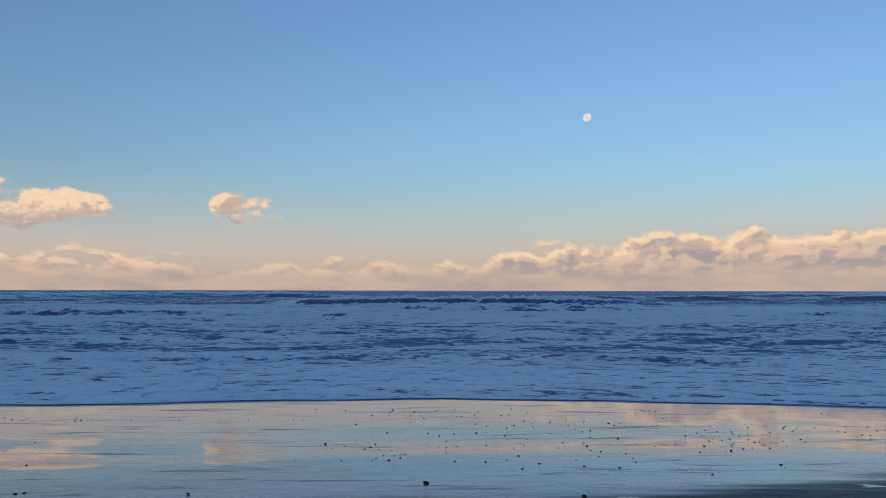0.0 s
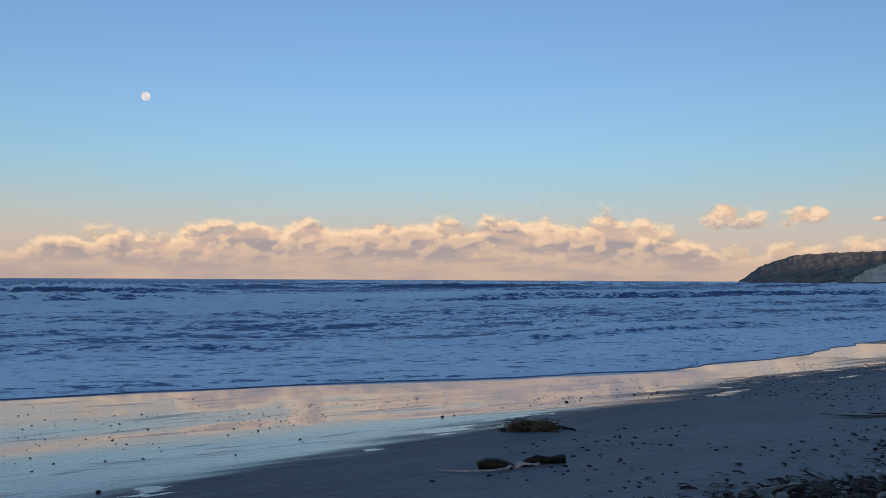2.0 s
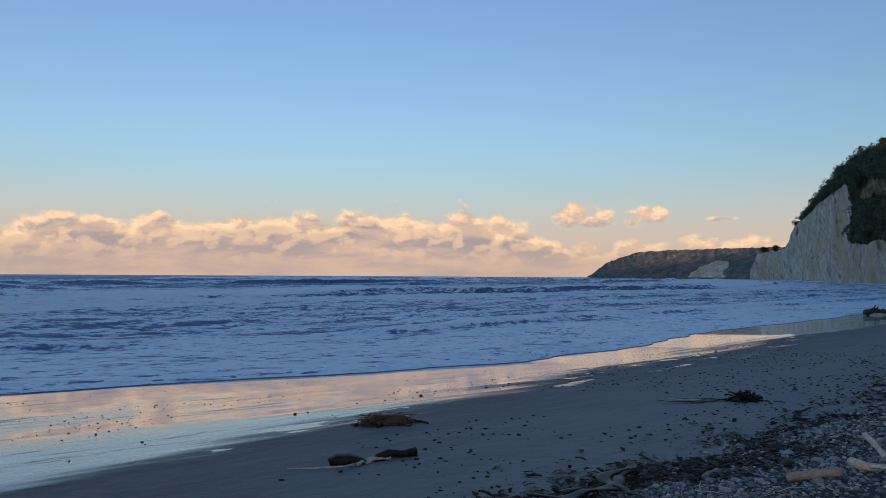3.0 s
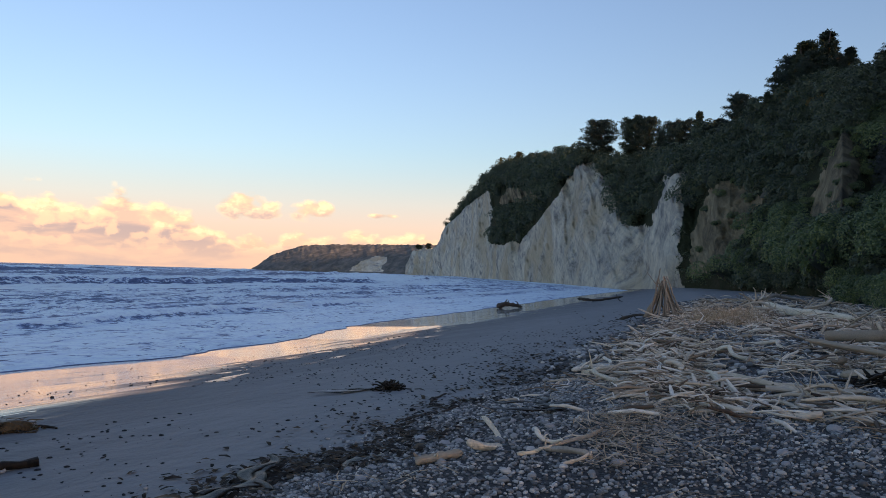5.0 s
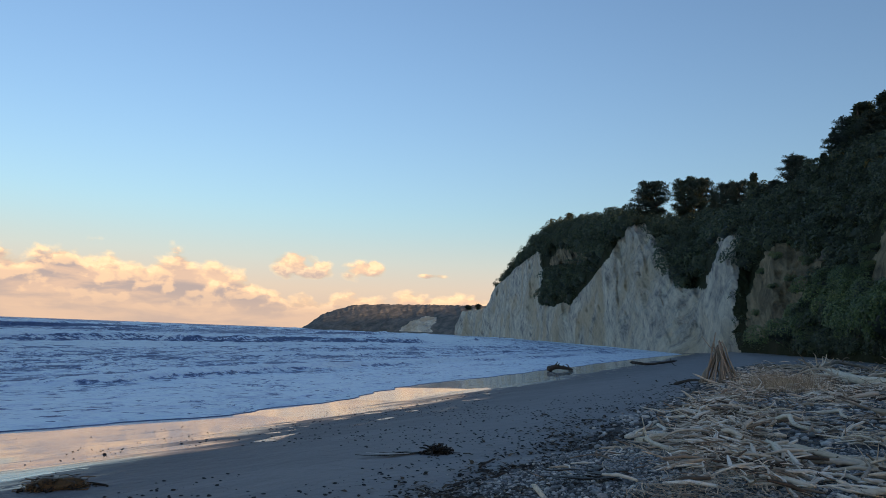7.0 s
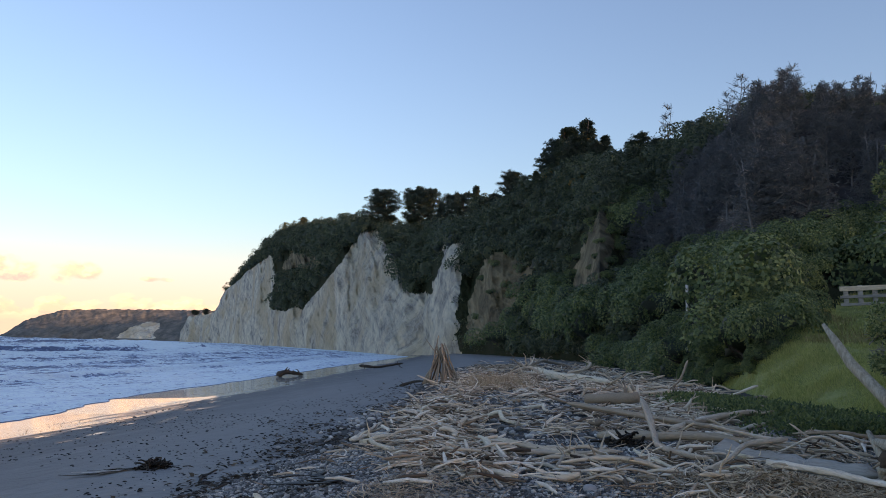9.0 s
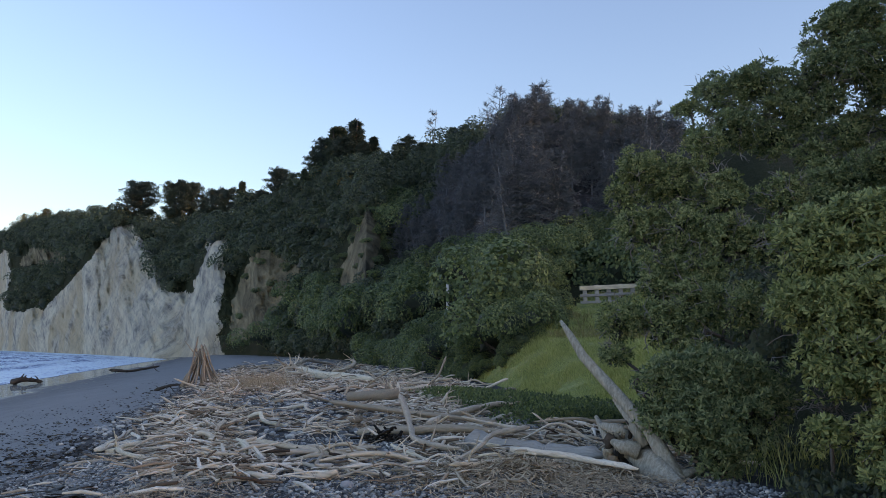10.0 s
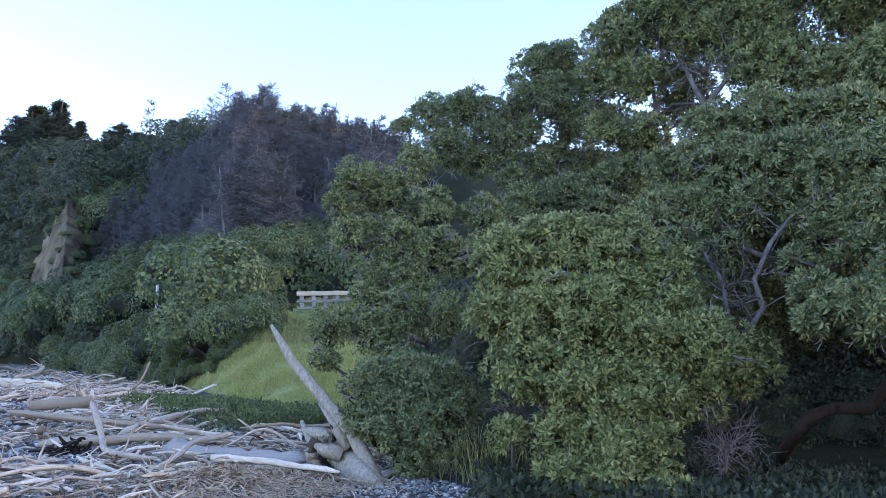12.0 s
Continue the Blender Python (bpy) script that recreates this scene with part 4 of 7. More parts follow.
    # small shrubs clinging to the brown banks
    for az, el, size in ((88.9, 5.0, 0.36), (89.2, 6.3, 0.34), (89.7, 7.5, 0.36), (90.2, 8.6, 0.34), (90.9, 9.6, 0.36), (91.6, 10.5, 0.34), (90.9, 5.0, 0.36), (91.3, 6.0, 0.4), (91.8, 7.0, 0.38), (91.4, 8.0, 0.36), (92.0, 9.0, 0.4), (92.5, 10.2, 0.36), (90.4, 6.4, 0.2), (90.7, 7.4, 0.24), (90.0, 5.6, 0.18), (91.2, 9.0, 0.22),
                         (82.4, 4.6, 0.22), (83.3, 5.8, 0.26), (84.4, 6.2, 0.28), (85.2, 5.0, 0.3), (84.0, 4.2, 0.22), (84.4, 2.9, 0.3), (83.0, 3.0, 0.2), (82.0, 2.0, 0.22)):
        d = next((q for q in np.arange(40, 180, 0.5) if hill_z(az, q) > EYE.z + q * math.tan(radians(el))), None)
        if d:
            i = rng.integers(len(near))
            place(near[i], used_near[i], EYE.x + d * math.sin(radians(az)), EYE.y + d * math.cos(radians(az)), hill_z(az, d) - 0.15, size * d / 38, rng.uniform(0, 360))
    # scrub farther up and along the cliffs
    spots, count = [], 0
    for trial in range(14000):
        az = rng.uniform(63.5, 112)
        v = rng.uniform(0.1, 2.05)
        x, y, z = (float(c) for c in hill_point(np.array(az), np.array(v)))
        d = math.hypot(x - EYE.x, y - EYE.y)
        size = np.clip(d / 45, 2.0, 6.5) * rng.uniform(0.7, 1.15)
        if az < 82 and v > 1.4:
            size *= 0.62
        a, e = seen_from_beach(x, y, z)
        if d < 75 or inside(a, e, GREY_ZONE) or bare_at(np.array([x, x, x + 0.5 * size * y / d, x - 0.5 * size * y / d]), np.array([y, y, y - 0.5 * size * x / d, y + 0.5 * size * x / d]), np.array([z + size * 0.6, z - size * 0.2, z + 0.2 * size, z + 0.2 * size])).any():
            continue
        if any((x - p) ** 2 + (y - q) ** 2 + (z - w) ** 2 < (0.52 * (size + s)) ** 2 for p, q, w, s in spots):
            continue
        spots.append((x, y, z, size))
        count += 1
        if count > 500:
            break
    moulds, pieces = [(*mound(140 + i, 420, 12)[:2], leafy_mass(140 + i, 12, 2, 0.54)) for i in range(6)], []
    verts, faces = tuft(2, 0.8, 0.18, 3)
    for x, y, z, size in spots:
        p, d, mass = moulds[rng.integers(6)]
        a = rng.uniform(0, 6.28)
        turn = np.array([[math.cos(a), -math.sin(a), 0], [math.sin(a), math.cos(a), 0], [0, 0, 1]])
        tall = (1, 1, rng.uniform(0.8, 1.3))
        pieces.append(scatter(verts, faces, p @ turn.T * size * tall + (x, y, z - 0.2 * size), random_turns(rng, len(p), d @ turn.T, 0.2), rng.uniform(0.5, 1.3, len(p)) * 0.14 * size))
        pieces.append((mass[0] @ turn.T * size * tall + (x, y, z - 0.2 * size), mass[1]))
    # low growth that fills the gaps
    fill = 0
    for trial in range(6000):
        az, v = rng.uniform(63.5, 112), rng.uniform(0.06, 2.02)
        x, y, z = (float(c) for c in hill_point(np.array(az), np.array(v)))
        d = math.hypot(x - EYE.x, y - EYE.y)
        size = np.clip(d / 95, 0.9, 2.8) * rng.uniform(0.7, 1.2)
        a, e = seen_from_beach(x, y, z)
        if d < 70 or inside(a, e, GREY_ZONE) or bare_at(np.array([x, x]), np.array([y, y]), np.array([z, z + size * 0.4])).any():
            continue
        p, way, mass = moulds[rng.integers(6)]
        pick = rng.choice(len(p), 46, replace=False)
        pieces.append(scatter(verts, faces, p[pick] * size + (x, y, z - 0.2 * size), random_turns(rng, 46, way[pick], 0.5), rng.uniform(0.6, 1.3, 46) * 0.22 * size))
        fill += 1
        if fill > 520:
            break
    v, f = merged(pieces)
    tagged(new("hillside_scrub", np_mesh("hillside_scrub", v, f, SCRUB_LEAF)), "dark green scrub clinging to the hill and cliff tops", "scrub", kind="stuff")


build_shrubs()


def build_ochre_shrubs():
    first = make_shrub(48, 500, 0.12, leaf_material("ochre_dry_leaf", (0.13, 0.09, 0.03), (0.27, 0.18, 0.06), (0.42, 0.30, 0.10), 0.6), "rusty yellow drying shrub high on the slope", 9, 2)
    used = []
    for az, el, size in ((87.3, 10.9, 2.6), (88.3, 11.3, 2.4), (89.2, 11.0, 2.0)):
        d = next(q for q in np.arange(90, 170, 0.5) if hill_z(az, q) > EYE.z + q * math.tan(radians(el)))
        place(first, used, EYE.x + d * math.sin(radians(az)), EYE.y + d * math.cos(radians(az)), hill_z(az, d) + 0.8, size, 60 * az)


build_ochre_shrubs()


def build_thicket():
    rng = np.random.default_rng(15)
    # dark-leaved shrubs added so that the hollow looks deeply shaded
    first = make_shrub(66, 1700, 0.062, SCRUB_LEAF, "dense dark shrub added for the shade under tall evergreens", 12, 2)
    tagged(first, group="undergrowth in the hollow")
    used = []
    for az, d, size in ((119, 18.5, 2.0), (122.5, 19, 2.3), (126, 18.6, 2.3), (129.4, 18.2, 2.2), (132.6, 18, 2.2), (135.6, 17.8, 2.2), (138.6, 17.6, 2.3), (141.8, 17.4, 2.2), (145, 17.2, 2.3), (148.4, 17, 2.3), (152, 16.8, 2.2), (134, 15.6, 1.2), (139, 15.2, 1.3), (143, 15.2, 1.2), (147, 15.0, 1.3),
                        (131.5, 14.2, 1.0), (133.8, 14, 1.1), (136, 13.9, 1.15), (138.4, 13.8, 1.1), (140.6, 13.8, 1.2), (143, 13.7, 1.1), (145.4, 13.7, 1.2), (148, 13.6, 1.2), (150.5, 13.6, 1.2),
                        (134.9, 13, 0.8), (138, 12.8, 0.85), (141.5, 12.7, 0.8), (145, 12.7, 0.9), (149, 12.6, 0.9)):
        x, y, _ = at_az(az, 0, d)
        place(first, used, x, y, hill_z(az, d) - 0.1, size, rng.uniform(0, 360), stretch=(1, 1, rng.uniform(1.0, 1.3)))


# ---- trees on the ridge ----
def make_pine(seed, height, kind):
    """A dark conifer: tall spire, or broad and rounded."""
    rng = np.random.default_rng(seed)
    tree = new("pine_tree")
    tagged(tree, "tall dark pine in silhouette on the ridge" if kind == "spire" else "broad dark macrocarpa on the cliff top", "tree", "trees along the ridge")
    trunk = limb(rng, (0, 0, -1.5), (0, 0, 1), height * 0.97, height * 0.028, height * 0.005, 0.05, 8)
    pieces = [tube(*trunk, 6)]
    tufts, ups = [], []
    levels = 26 if kind == "spire" else 20
    for i in range(levels):
        f = (0.16 if kind == "spire" else 0.26) + (0.82 if kind == "spire" else 0.68) * i / levels
        reach = height * (0.24 * (1 - f) ** 0.8 + 0.02 if kind == "spire" else 0.34 * math.sqrt(max(0.06, 1 - ((f - 0.56) / 0.40) ** 2)))
        for k in range(5 if kind == "spire" else 6):
            a = rng.uniform(0, 6.28)
            r = reach * rng.uniform(0.55, 1.15)
            way = np.array([math.cos(a), math.sin(a), rng.uniform(0.0, 0.5)])
            pts, rad = limb(rng, (0, 0, height * f - 1.5), way, r, height * 0.008, height * 0.002, 0.25, 5)
            pieces.append(tube(pts, rad, 3, cap=False))
            for j in range(22):
                q = rng.uniform(0.3, 1.02)
                base = pts[0] + (pts[-1] - pts[0]) * q
                tufts.append(base + rng.normal(size=3) * height * (0.022, 0.022, 0.012))
                ups.append(way + (0, 0, 0.9))
    part("trunk", tube_mesh("trunk", pieces, BARK), tree)
    verts, faces = tuft(4, 0.34, 0.5, seed)
    ups = np.array(ups)
    ups /= np.linalg.norm(ups, axis=1, keepdims=True)
    v, f = scatter(verts, faces, np.array(tufts), random_turns(rng, len(tufts), ups, 0.5), rng.uniform(0.7, 1.3, len(tufts)) * height * 0.042)
    part("crown", np_mesh("crown", v, f, PINE_LEAF, smooth=False), tree)
    return tree


def make_dead_tree(seed, height, twigs, droop):
    """A bare dead conifer with fine grey branches."""
    rng = np.random.default_rng(seed)
    tree = new("dead_tree")
    tagged(tree, "bare grey dead conifer with fine twigs", "tree", "dead trees on the hill")
    part("trunk", tube_mesh("trunk", [tube(*limb(rng, (0, 0, -0.8), (0, 0, 1), height + 0.8, height * 0.018, height * 0.003, 0.06, 8), 5)], DEAD_BARK), tree)
    pieces, sprays, ups = [], [], []
    for i in range(twigs):
        f = rng.uniform(0.15, 0.98)
        a = rng.uniform(0, 6.28)
        r = height * (0.34 * (1 - f) + 0.05) * rng.uniform(0.6, 1.1)
        pts, rad = limb(rng, (0, 0, height * f), (math.cos(a), math.sin(a), 0.45), r, height * 0.006, height * 0.0018, 0.22, 5, droop)
        pieces.append(tube(pts, rad, 3, cap=False))
        for j in range(6):
            sprays.append(pts[rng.integers(1, 5)] + rng.normal(size=3) * 0.05)
            ups.append((pts[-1] - pts[0]) / r)
    tagged(part("branch", tube_mesh("branch", pieces, DEAD_BARK), tree), kind="stuff")
    verts, faces = tuft(7, 0.045, 0.9, seed)
    v, f = scatter(verts, faces, np.array(sprays), random_turns(rng, len(sprays), np.array(ups), 0.5), rng.uniform(0.5, 1.1, len(sprays)) * height * (0.048 if droop else 0.036))
    part("crown", np_mesh("crown", v, f, DEAD_BARK, smooth=False), tree)
    return tree


def make_bare_tree(seed, height, spread_out):
    """A tall bare tree: ascending limbs with comb-like fine twigs."""
    rng = np.random.default_rng(seed)
    tree = new("dead_tree")
    tagged(tree, "tall bare dead tree with fine upswept twigs on the crest", "tree", "dead trees on the hill")
    part("trunk", tube_mesh("trunk", [tube(*limb(rng, (0, 0, -0.8), (0, 0, 1), height + 0.8, height * 0.016, height * 0.003, 0.05, 8), 5)], DEAD_BARK), tree)
    pieces = []
    for i in range(34):
        f = rng.uniform(0.12, 0.98)
        a = rng.uniform(0, 6.28)
        reach = height * (spread_out * (1 - f) + 0.07) * rng.uniform(0.7, 1.1)
        way = np.array([math.cos(a), math.sin(a), 0.25])
        pts, rad = limb(rng, (0, 0, height * f), way, reach, height * 0.0065, height * 0.0026, 0.12, 6, -0.08)
        pieces.append(tube(pts, rad, 3, cap=False))
        for j in range(10):
            k = rng.uniform(0.15, 1.0) * 4.99
            start = pts[int(k)] + (pts[int(k) + 1] - pts[int(k)]) * (k % 1)
            w = way * 0.7 + rng.normal(size=3) * 0.55 + (0, 0, 0.25)
            p2, r2 = limb(rng, start, w / np.linalg.norm(w), height * rng.uniform(0.05, 0.11), height * 0.0034, height * 0.002, 0.25, 3)
            pieces.append(tube(p2, r2, 3, cap=False))
    tagged(part("branch", tube_mesh("branch", pieces, DEAD_BARK), tree), kind="stuff")
    return tree


def build_ridge_trees():
    rng = np.random.default_rng(17)
    spires = [make_pine(60 + i, 10, "spire") for i in range(3)]
    rounds = [make_pine(70 + i, 10, "round") for i in range(3)]
    su, ru = [[] for _ in spires], [[] for _ in rounds]

    def stand(az, top_el, v, kind, wide=1.0):
        x, y, z = (float(c) for c in hill_point(np.array(float(az)), np.array(v)))
        d = math.hypot(x - EYE.x, y - EYE.y)
        height = max(3.0, EYE.z + d * math.tan(radians(top_el)) - z)
        some, used = (spires, su) if kind == "s" else (rounds, ru)
        i = rng.integers(3)
        place(some[i], used[i], x, y, z, height / 9.2, rng.uniform(0, 360), stretch=(wide, wide, 1))

    for az, el, v, kind, wide in ((75.1, 11.3, 1.9, "r", 1.12), (77.4, 11.4, 1.9, "r", 0.95), (78.3, 11.5, 1.95, "r", 0.95), (79.3, 10.3, 1.9, "s", 1.2),
                                  (80.1, 11.0, 1.9, "r", 1.0), (80.9, 11.1, 1.95, "r", 1.0), (81.8, 11.6, 1.9, "s", 0.9), (82.5, 10.8, 1.85, "r", 1.1), (83.2, 11.0, 1.9, "r", 1.1),
                                  (84.4, 12.7, 1.9, "r", 1.0), (85.2, 12.2, 1.85, "r", 1.1), (86.1, 12.6, 1.9, "s", 1.3), (87.0, 14.0, 1.9, "r", 1.1), (87.8, 14.9, 1.9, "r", 1.3), (88.5, 15.7, 1.95, "s", 1.7),
                                  (89.0, 14.9, 1.8, "r", 1.4), (89.7, 16.2, 1.9, "s", 1.3), (90.4, 14.6, 1.85, "r", 1.2), (91.0, 15.0, 1.9, "s", 1.4), (91.8, 13.9, 1.9, "r", 1.1), (92.9, 14.6, 1.9, "r", 1.0), (93.5, 15.1, 1.95, "r", 1.2),
                                  (94.6, 14.6, 1.9, "r", 1.1), (96.8, 15.3, 1.95, "r", 0.9), (97.6, 15.6, 1.95, "r", 0.9),
                                  (66.8, 6.9, 1.9, "s", 1.0), (68.2, 8.4, 1.95, "s", 0.9), (69.5, 8.8, 1.95, "r", 1.5), (72.4, 8.9, 1.95, "r", 1.5), (70.8, 8.5, 1.9, "r", 1.4)):
        stand(az, el, v, kind, wide)
    for az, d, height, i in ((62.5, 1150, 9, 0), (63.2, 1130, 11, 1)):
        place(rounds[i], ru[i], EYE.x + d * math.sin(radians(az)), EYE.y + d * math.cos(radians(az)), 36, 0.9 * height / 9.2, 40 * i, stretch=(2.0 - 0.6 * i, 2.0 - 0.6 * i, 1))
    dead = [make_dead_tree(90 + i, 8, 90 if i < 3 else 40, 0.10 if i < 3 else 0.0) for i in range(5)]
    du = [[] for _ in dead]

    def snag(az, v, height, i, wide=1.0):
        x, y, z = (float(c) for c in hill_point(np.array(float(az)), np.array(float(v))))
        place(dead[i], du[i], x, y, z - 0.2, height / 8, rng.uniform(0, 360), stretch=(wide, wide, 1))

    bare = [make_bare_tree(95 + i, 8, (0.5, 0.24)[i]) for i in range(2)]
    bu = [[], []]
    for az, top, i, wide in ((95.3, 16.9, 1, 0.8), (99.3, 17.4, 0, 1.0), (100.2, 18.4, 0, 1.1), (101.3, 18.0, 0, 1.0), (102.9, 18.4, 1, 1.4), (103.5, 18.7, 1, 1.3), (105.2, 17.2, 1, 1.2), (106.5, 17.3, 1, 1.3), (107.6, 16.9, 1, 1.2), (109.0, 16.6, 1, 1.2), (110.2, 16.3, 1, 1.2)):
        x, y, z = (float(c) for c in hill_point(np.array(az), np.array(1.96)))
        height = EYE.z + math.hypot(x - EYE.x, y - EYE.y) * math.tan(radians(top)) - z
        place(bare[i], bu[i], x, y, z - 0.2, max(2.5, height) / 8, rng.uniform(0, 360), stretch=(wide, wide, 1))
    for az, v, height, wide in ((100.3, 1.9, 2.4, 1.3), (101.4, 1.9, 2.4, 1.2),
                                (106.1, 2.0, 3.6, 0.9), (107.0, 2.0, 3.8, 0.9), (107.9, 2.0, 3.2, 1.1), (108.9, 2.0, 3.8, 1.1), (109.7, 2.0, 3.2, 1.2), (110.7, 2.0, 3.0, 1.2), (111.6, 2.0, 3.6, 1.0), (86.4, 1.35, 5, 1.1)):
        snag(az, v, height, rng.integers(3, 5), wide)
    placed = 0
    for trial in range(3000):
        az, v = rng.uniform(92.5, 114), rng.uniform(0.9, 2.0)
        x, y, z = (float(c) for c in hill_point(np.array(az), np.array(v)))
        a, e = seen_from_beach(x, y, z + 1.0)
        if not inside(a, e, GREY_ZONE):
            continue
        snag(az, v, rng.uniform(4.5, 6.5) * (1.0 if v < 1.45 else 0.36 if v < 1.75 else 0.18), rng.integers(0, 3), rng.uniform(0.9, 1.3))
        placed += 1
        if placed > 105:
            break


build_ridge_trees()


# ---- the tall shrubs beside the beach ----
def at_az(az, el, d):
    """Place by azimuth, elevation and distance from the spot where the walk ends."""
    a = radians(az)
    return np.array([0.405 + d * math.sin(a), -0.6 + d * math.cos(a), 2.94 + d * math.tan(radians(el))])


# leafy lobes of each evergreen: azimuth, elevation, distance, radius
FRONT = [(120.5, 6.3, 10.1, 0.62), (123.9, 7.5, 10.2, 0.67), (127.7, 7.0, 10.2, 0.67), (130.7, 5.4, 10.1, 0.55), (119.7, 2.7, 9.9, 0.49), (122.9, 3.1, 9.8, 0.71), (126.8, 2.7, 9.8, 0.76), (130.6, 1.5, 9.7, 0.72), (133.8, 0.3, 9.8, 0.67), (136.5, -0.6, 9.9, 0.42), (122.0, -0.8, 9.6, 0.55), (125.5, -2.0, 9.5, 0.67), (129.3, -2.7, 9.5, 0.60), (132.5, -2.7, 9.6, 0.42), (124.7, -5.8, 9.3, 0.48), (127.5, -6.5, 9.2, 0.55), (130.5, -5.5, 9.3, 0.33), (124.8, -8.4, 9.0, 0.36), (127.6, -8.7, 9.0, 0.48), (131.0, -8.6, 9.1, 0.33), (120.6, -5.3, 9.4, 0.22)]
LOW = [(111.3, -2.4, 10.6, 0.50), (114.1, -2.0, 10.6, 0.54), (116.5, -2.1, 10.6, 0.41), (112.5, -4.7, 10.4, 0.54), (115.3, -5.1, 10.3, 0.54), (110.4, -4.9, 10.5, 0.31), (117.3, -3.6, 10.4, 0.32), (113.9, -7.0, 10.2, 0.32)]
LEFT = [(109.9, 12.3, 13.6, 0.49), (108.4, 10.6, 13.6, 0.39), (112.0, 11.2, 13.8, 0.62), (109.3, 8.3, 13.4, 0.49), (112.4, 8.0, 13.4, 0.59), (111.4, 5.7, 13.2, 0.48), (108.1, 1.9, 12.8, 0.45), (110.7, 3.7, 13.0, 0.41), (110.5, 1.5, 12.6, 0.46), (113.3, 2.7, 12.6, 0.56), (113.7, 5.2, 13.0, 0.47), (115.3, 7.2, 13.2, 0.58), (115.1, 9.8, 13.6, 0.60), (113.0, 16.1, 14.4, 0.22), (113.8, 13.8, 14.2, 0.45), (118.9, 9.8, 13.6, 0.49), (117.4, 6.7, 13.0, 0.47), (107.6, -0.3, 12.6, 0.25), (116.1, 2.7, 12.4, 0.45), (112.7, -0.4, 12.2, 0.39)]
MID = [(115.3, 16.6, 16, 0.62), (117.8, 17.2, 16, 0.65), (119.3, 15.5, 16, 0.56), (116.3, 14.5, 15.8, 0.61), (118.4, 13.8, 15.8, 0.44), (122.8, 20.2, 16.4, 0.62), (124.8, 20.3, 16.4, 0.56), (121.9, 17.9, 16.2, 0.64), (124.6, 17.7, 16.2, 0.79), (126.9, 16.3, 16, 0.64), (120.4, 14.7, 16, 0.44), (128.0, 11.7, 15.4, 0.61), (129.8, 13.2, 15.4, 0.70), (124.8, 11.0, 15.2, 0.62), (122.0, 10.2, 15, 0.66), (127.2, 9.6, 15, 0.68), (120.8, 12.3, 15.6, 0.38), (123.4, 14.0, 16.4, 0.47), (126.2, 13.6, 16.4, 0.44), (124.8, 15.4, 16.6, 0.39), (121.8, 15.6, 16.2, 0.45), (120.8, 16.5, 16.3, 0.36), (123.0, 13.4, 16, 0.42)]
TALL = [(128.9, 21.9, 15.4, 0.76), (131.9, 22.4, 15.4, 0.91), (135.1, 21.7, 15.2, 0.92), (138.2, 20.9, 15, 0.92), (129.8, 19.0, 15.2, 0.70), (127.4, 19.5, 15.6, 0.64), (137.6, 19.0, 14.8, 0.68), (140.3, 18.8, 14.6, 0.76), (142.9, 17.6, 14.4, 0.80), (145.2, 17.8, 14.4, 0.84), (127.9, 15.8, 15.2, 0.55), (130.5, 15.4, 15, 0.50), (133.0, 25.4, 15.4, 1.28), (137.7, 25.1, 15.2, 1.30), (141.1, 24.0, 15.2, 0.91), (145.3, 23.0, 15, 1.27), (145.1, 20.4, 14.8, 0.61), (136.3, 29.2, 15.6, 1.80), (142.1, 28.1, 15.6, 1.86), (147.7, 23.3, 14.6, 1.64), (147.9, 17.4, 14, 1.26), (133.2, 18.4, 15.8, 0.60), (134.6, 16.2, 16, 0.48), (132.4, 16.8, 15.9, 0.43)]
# the last nine lobes, out of view or behind, are added to block light
ARCH = [(134.9, 15.1, 12.2, 0.54), (137.8, 15.5, 12.2, 0.64), (140.6, 14.9, 12, 0.60), (143.2, 14.8, 12, 0.70), (132.5, 12.8, 12, 0.53), (135.8, 12.4, 11.8, 0.75), (139.4, 12.1, 11.6, 0.78), (142.7, 11.4, 11.5, 0.79), (145.2, 11.9, 11.5, 0.64), (131.4, 9.8, 11.6, 0.51), (134.5, 9.5, 11.4, 0.59), (137.7, 9.8, 11.2, 0.48), (141.2, 8.3, 11, 0.47), (144.2, 9.2, 11, 0.61), (132.3, 7.3, 11, 0.43), (139.9, 6.1, 10.8, 0.34), (144.3, 6.7, 10.6, 0.47), (135.6, 7.1, 11, 0.29), (140.9, 3.9, 9.4, 0.32), (142.5, 3.0, 9.3, 0.37), (144.3, 2.8, 9.3, 0.38), (140.5, 2.4, 9.3, 0.22), (147.6, 10.2, 11.2, 1.28), (147.5, 3.7, 10.4, 0.99), (152, 8, 10, 1.2), (154, 1, 9.6, 1.2), (153, -5, 9.6, 1.0), (137, 5.5, 13.6, 1.1), (141, 7, 14, 1.4), (146, 6.5, 14, 1.5), (140, 2.5, 15, 1.2), (145, 1.5, 15, 1.3), (151, 3, 14, 1.5)]


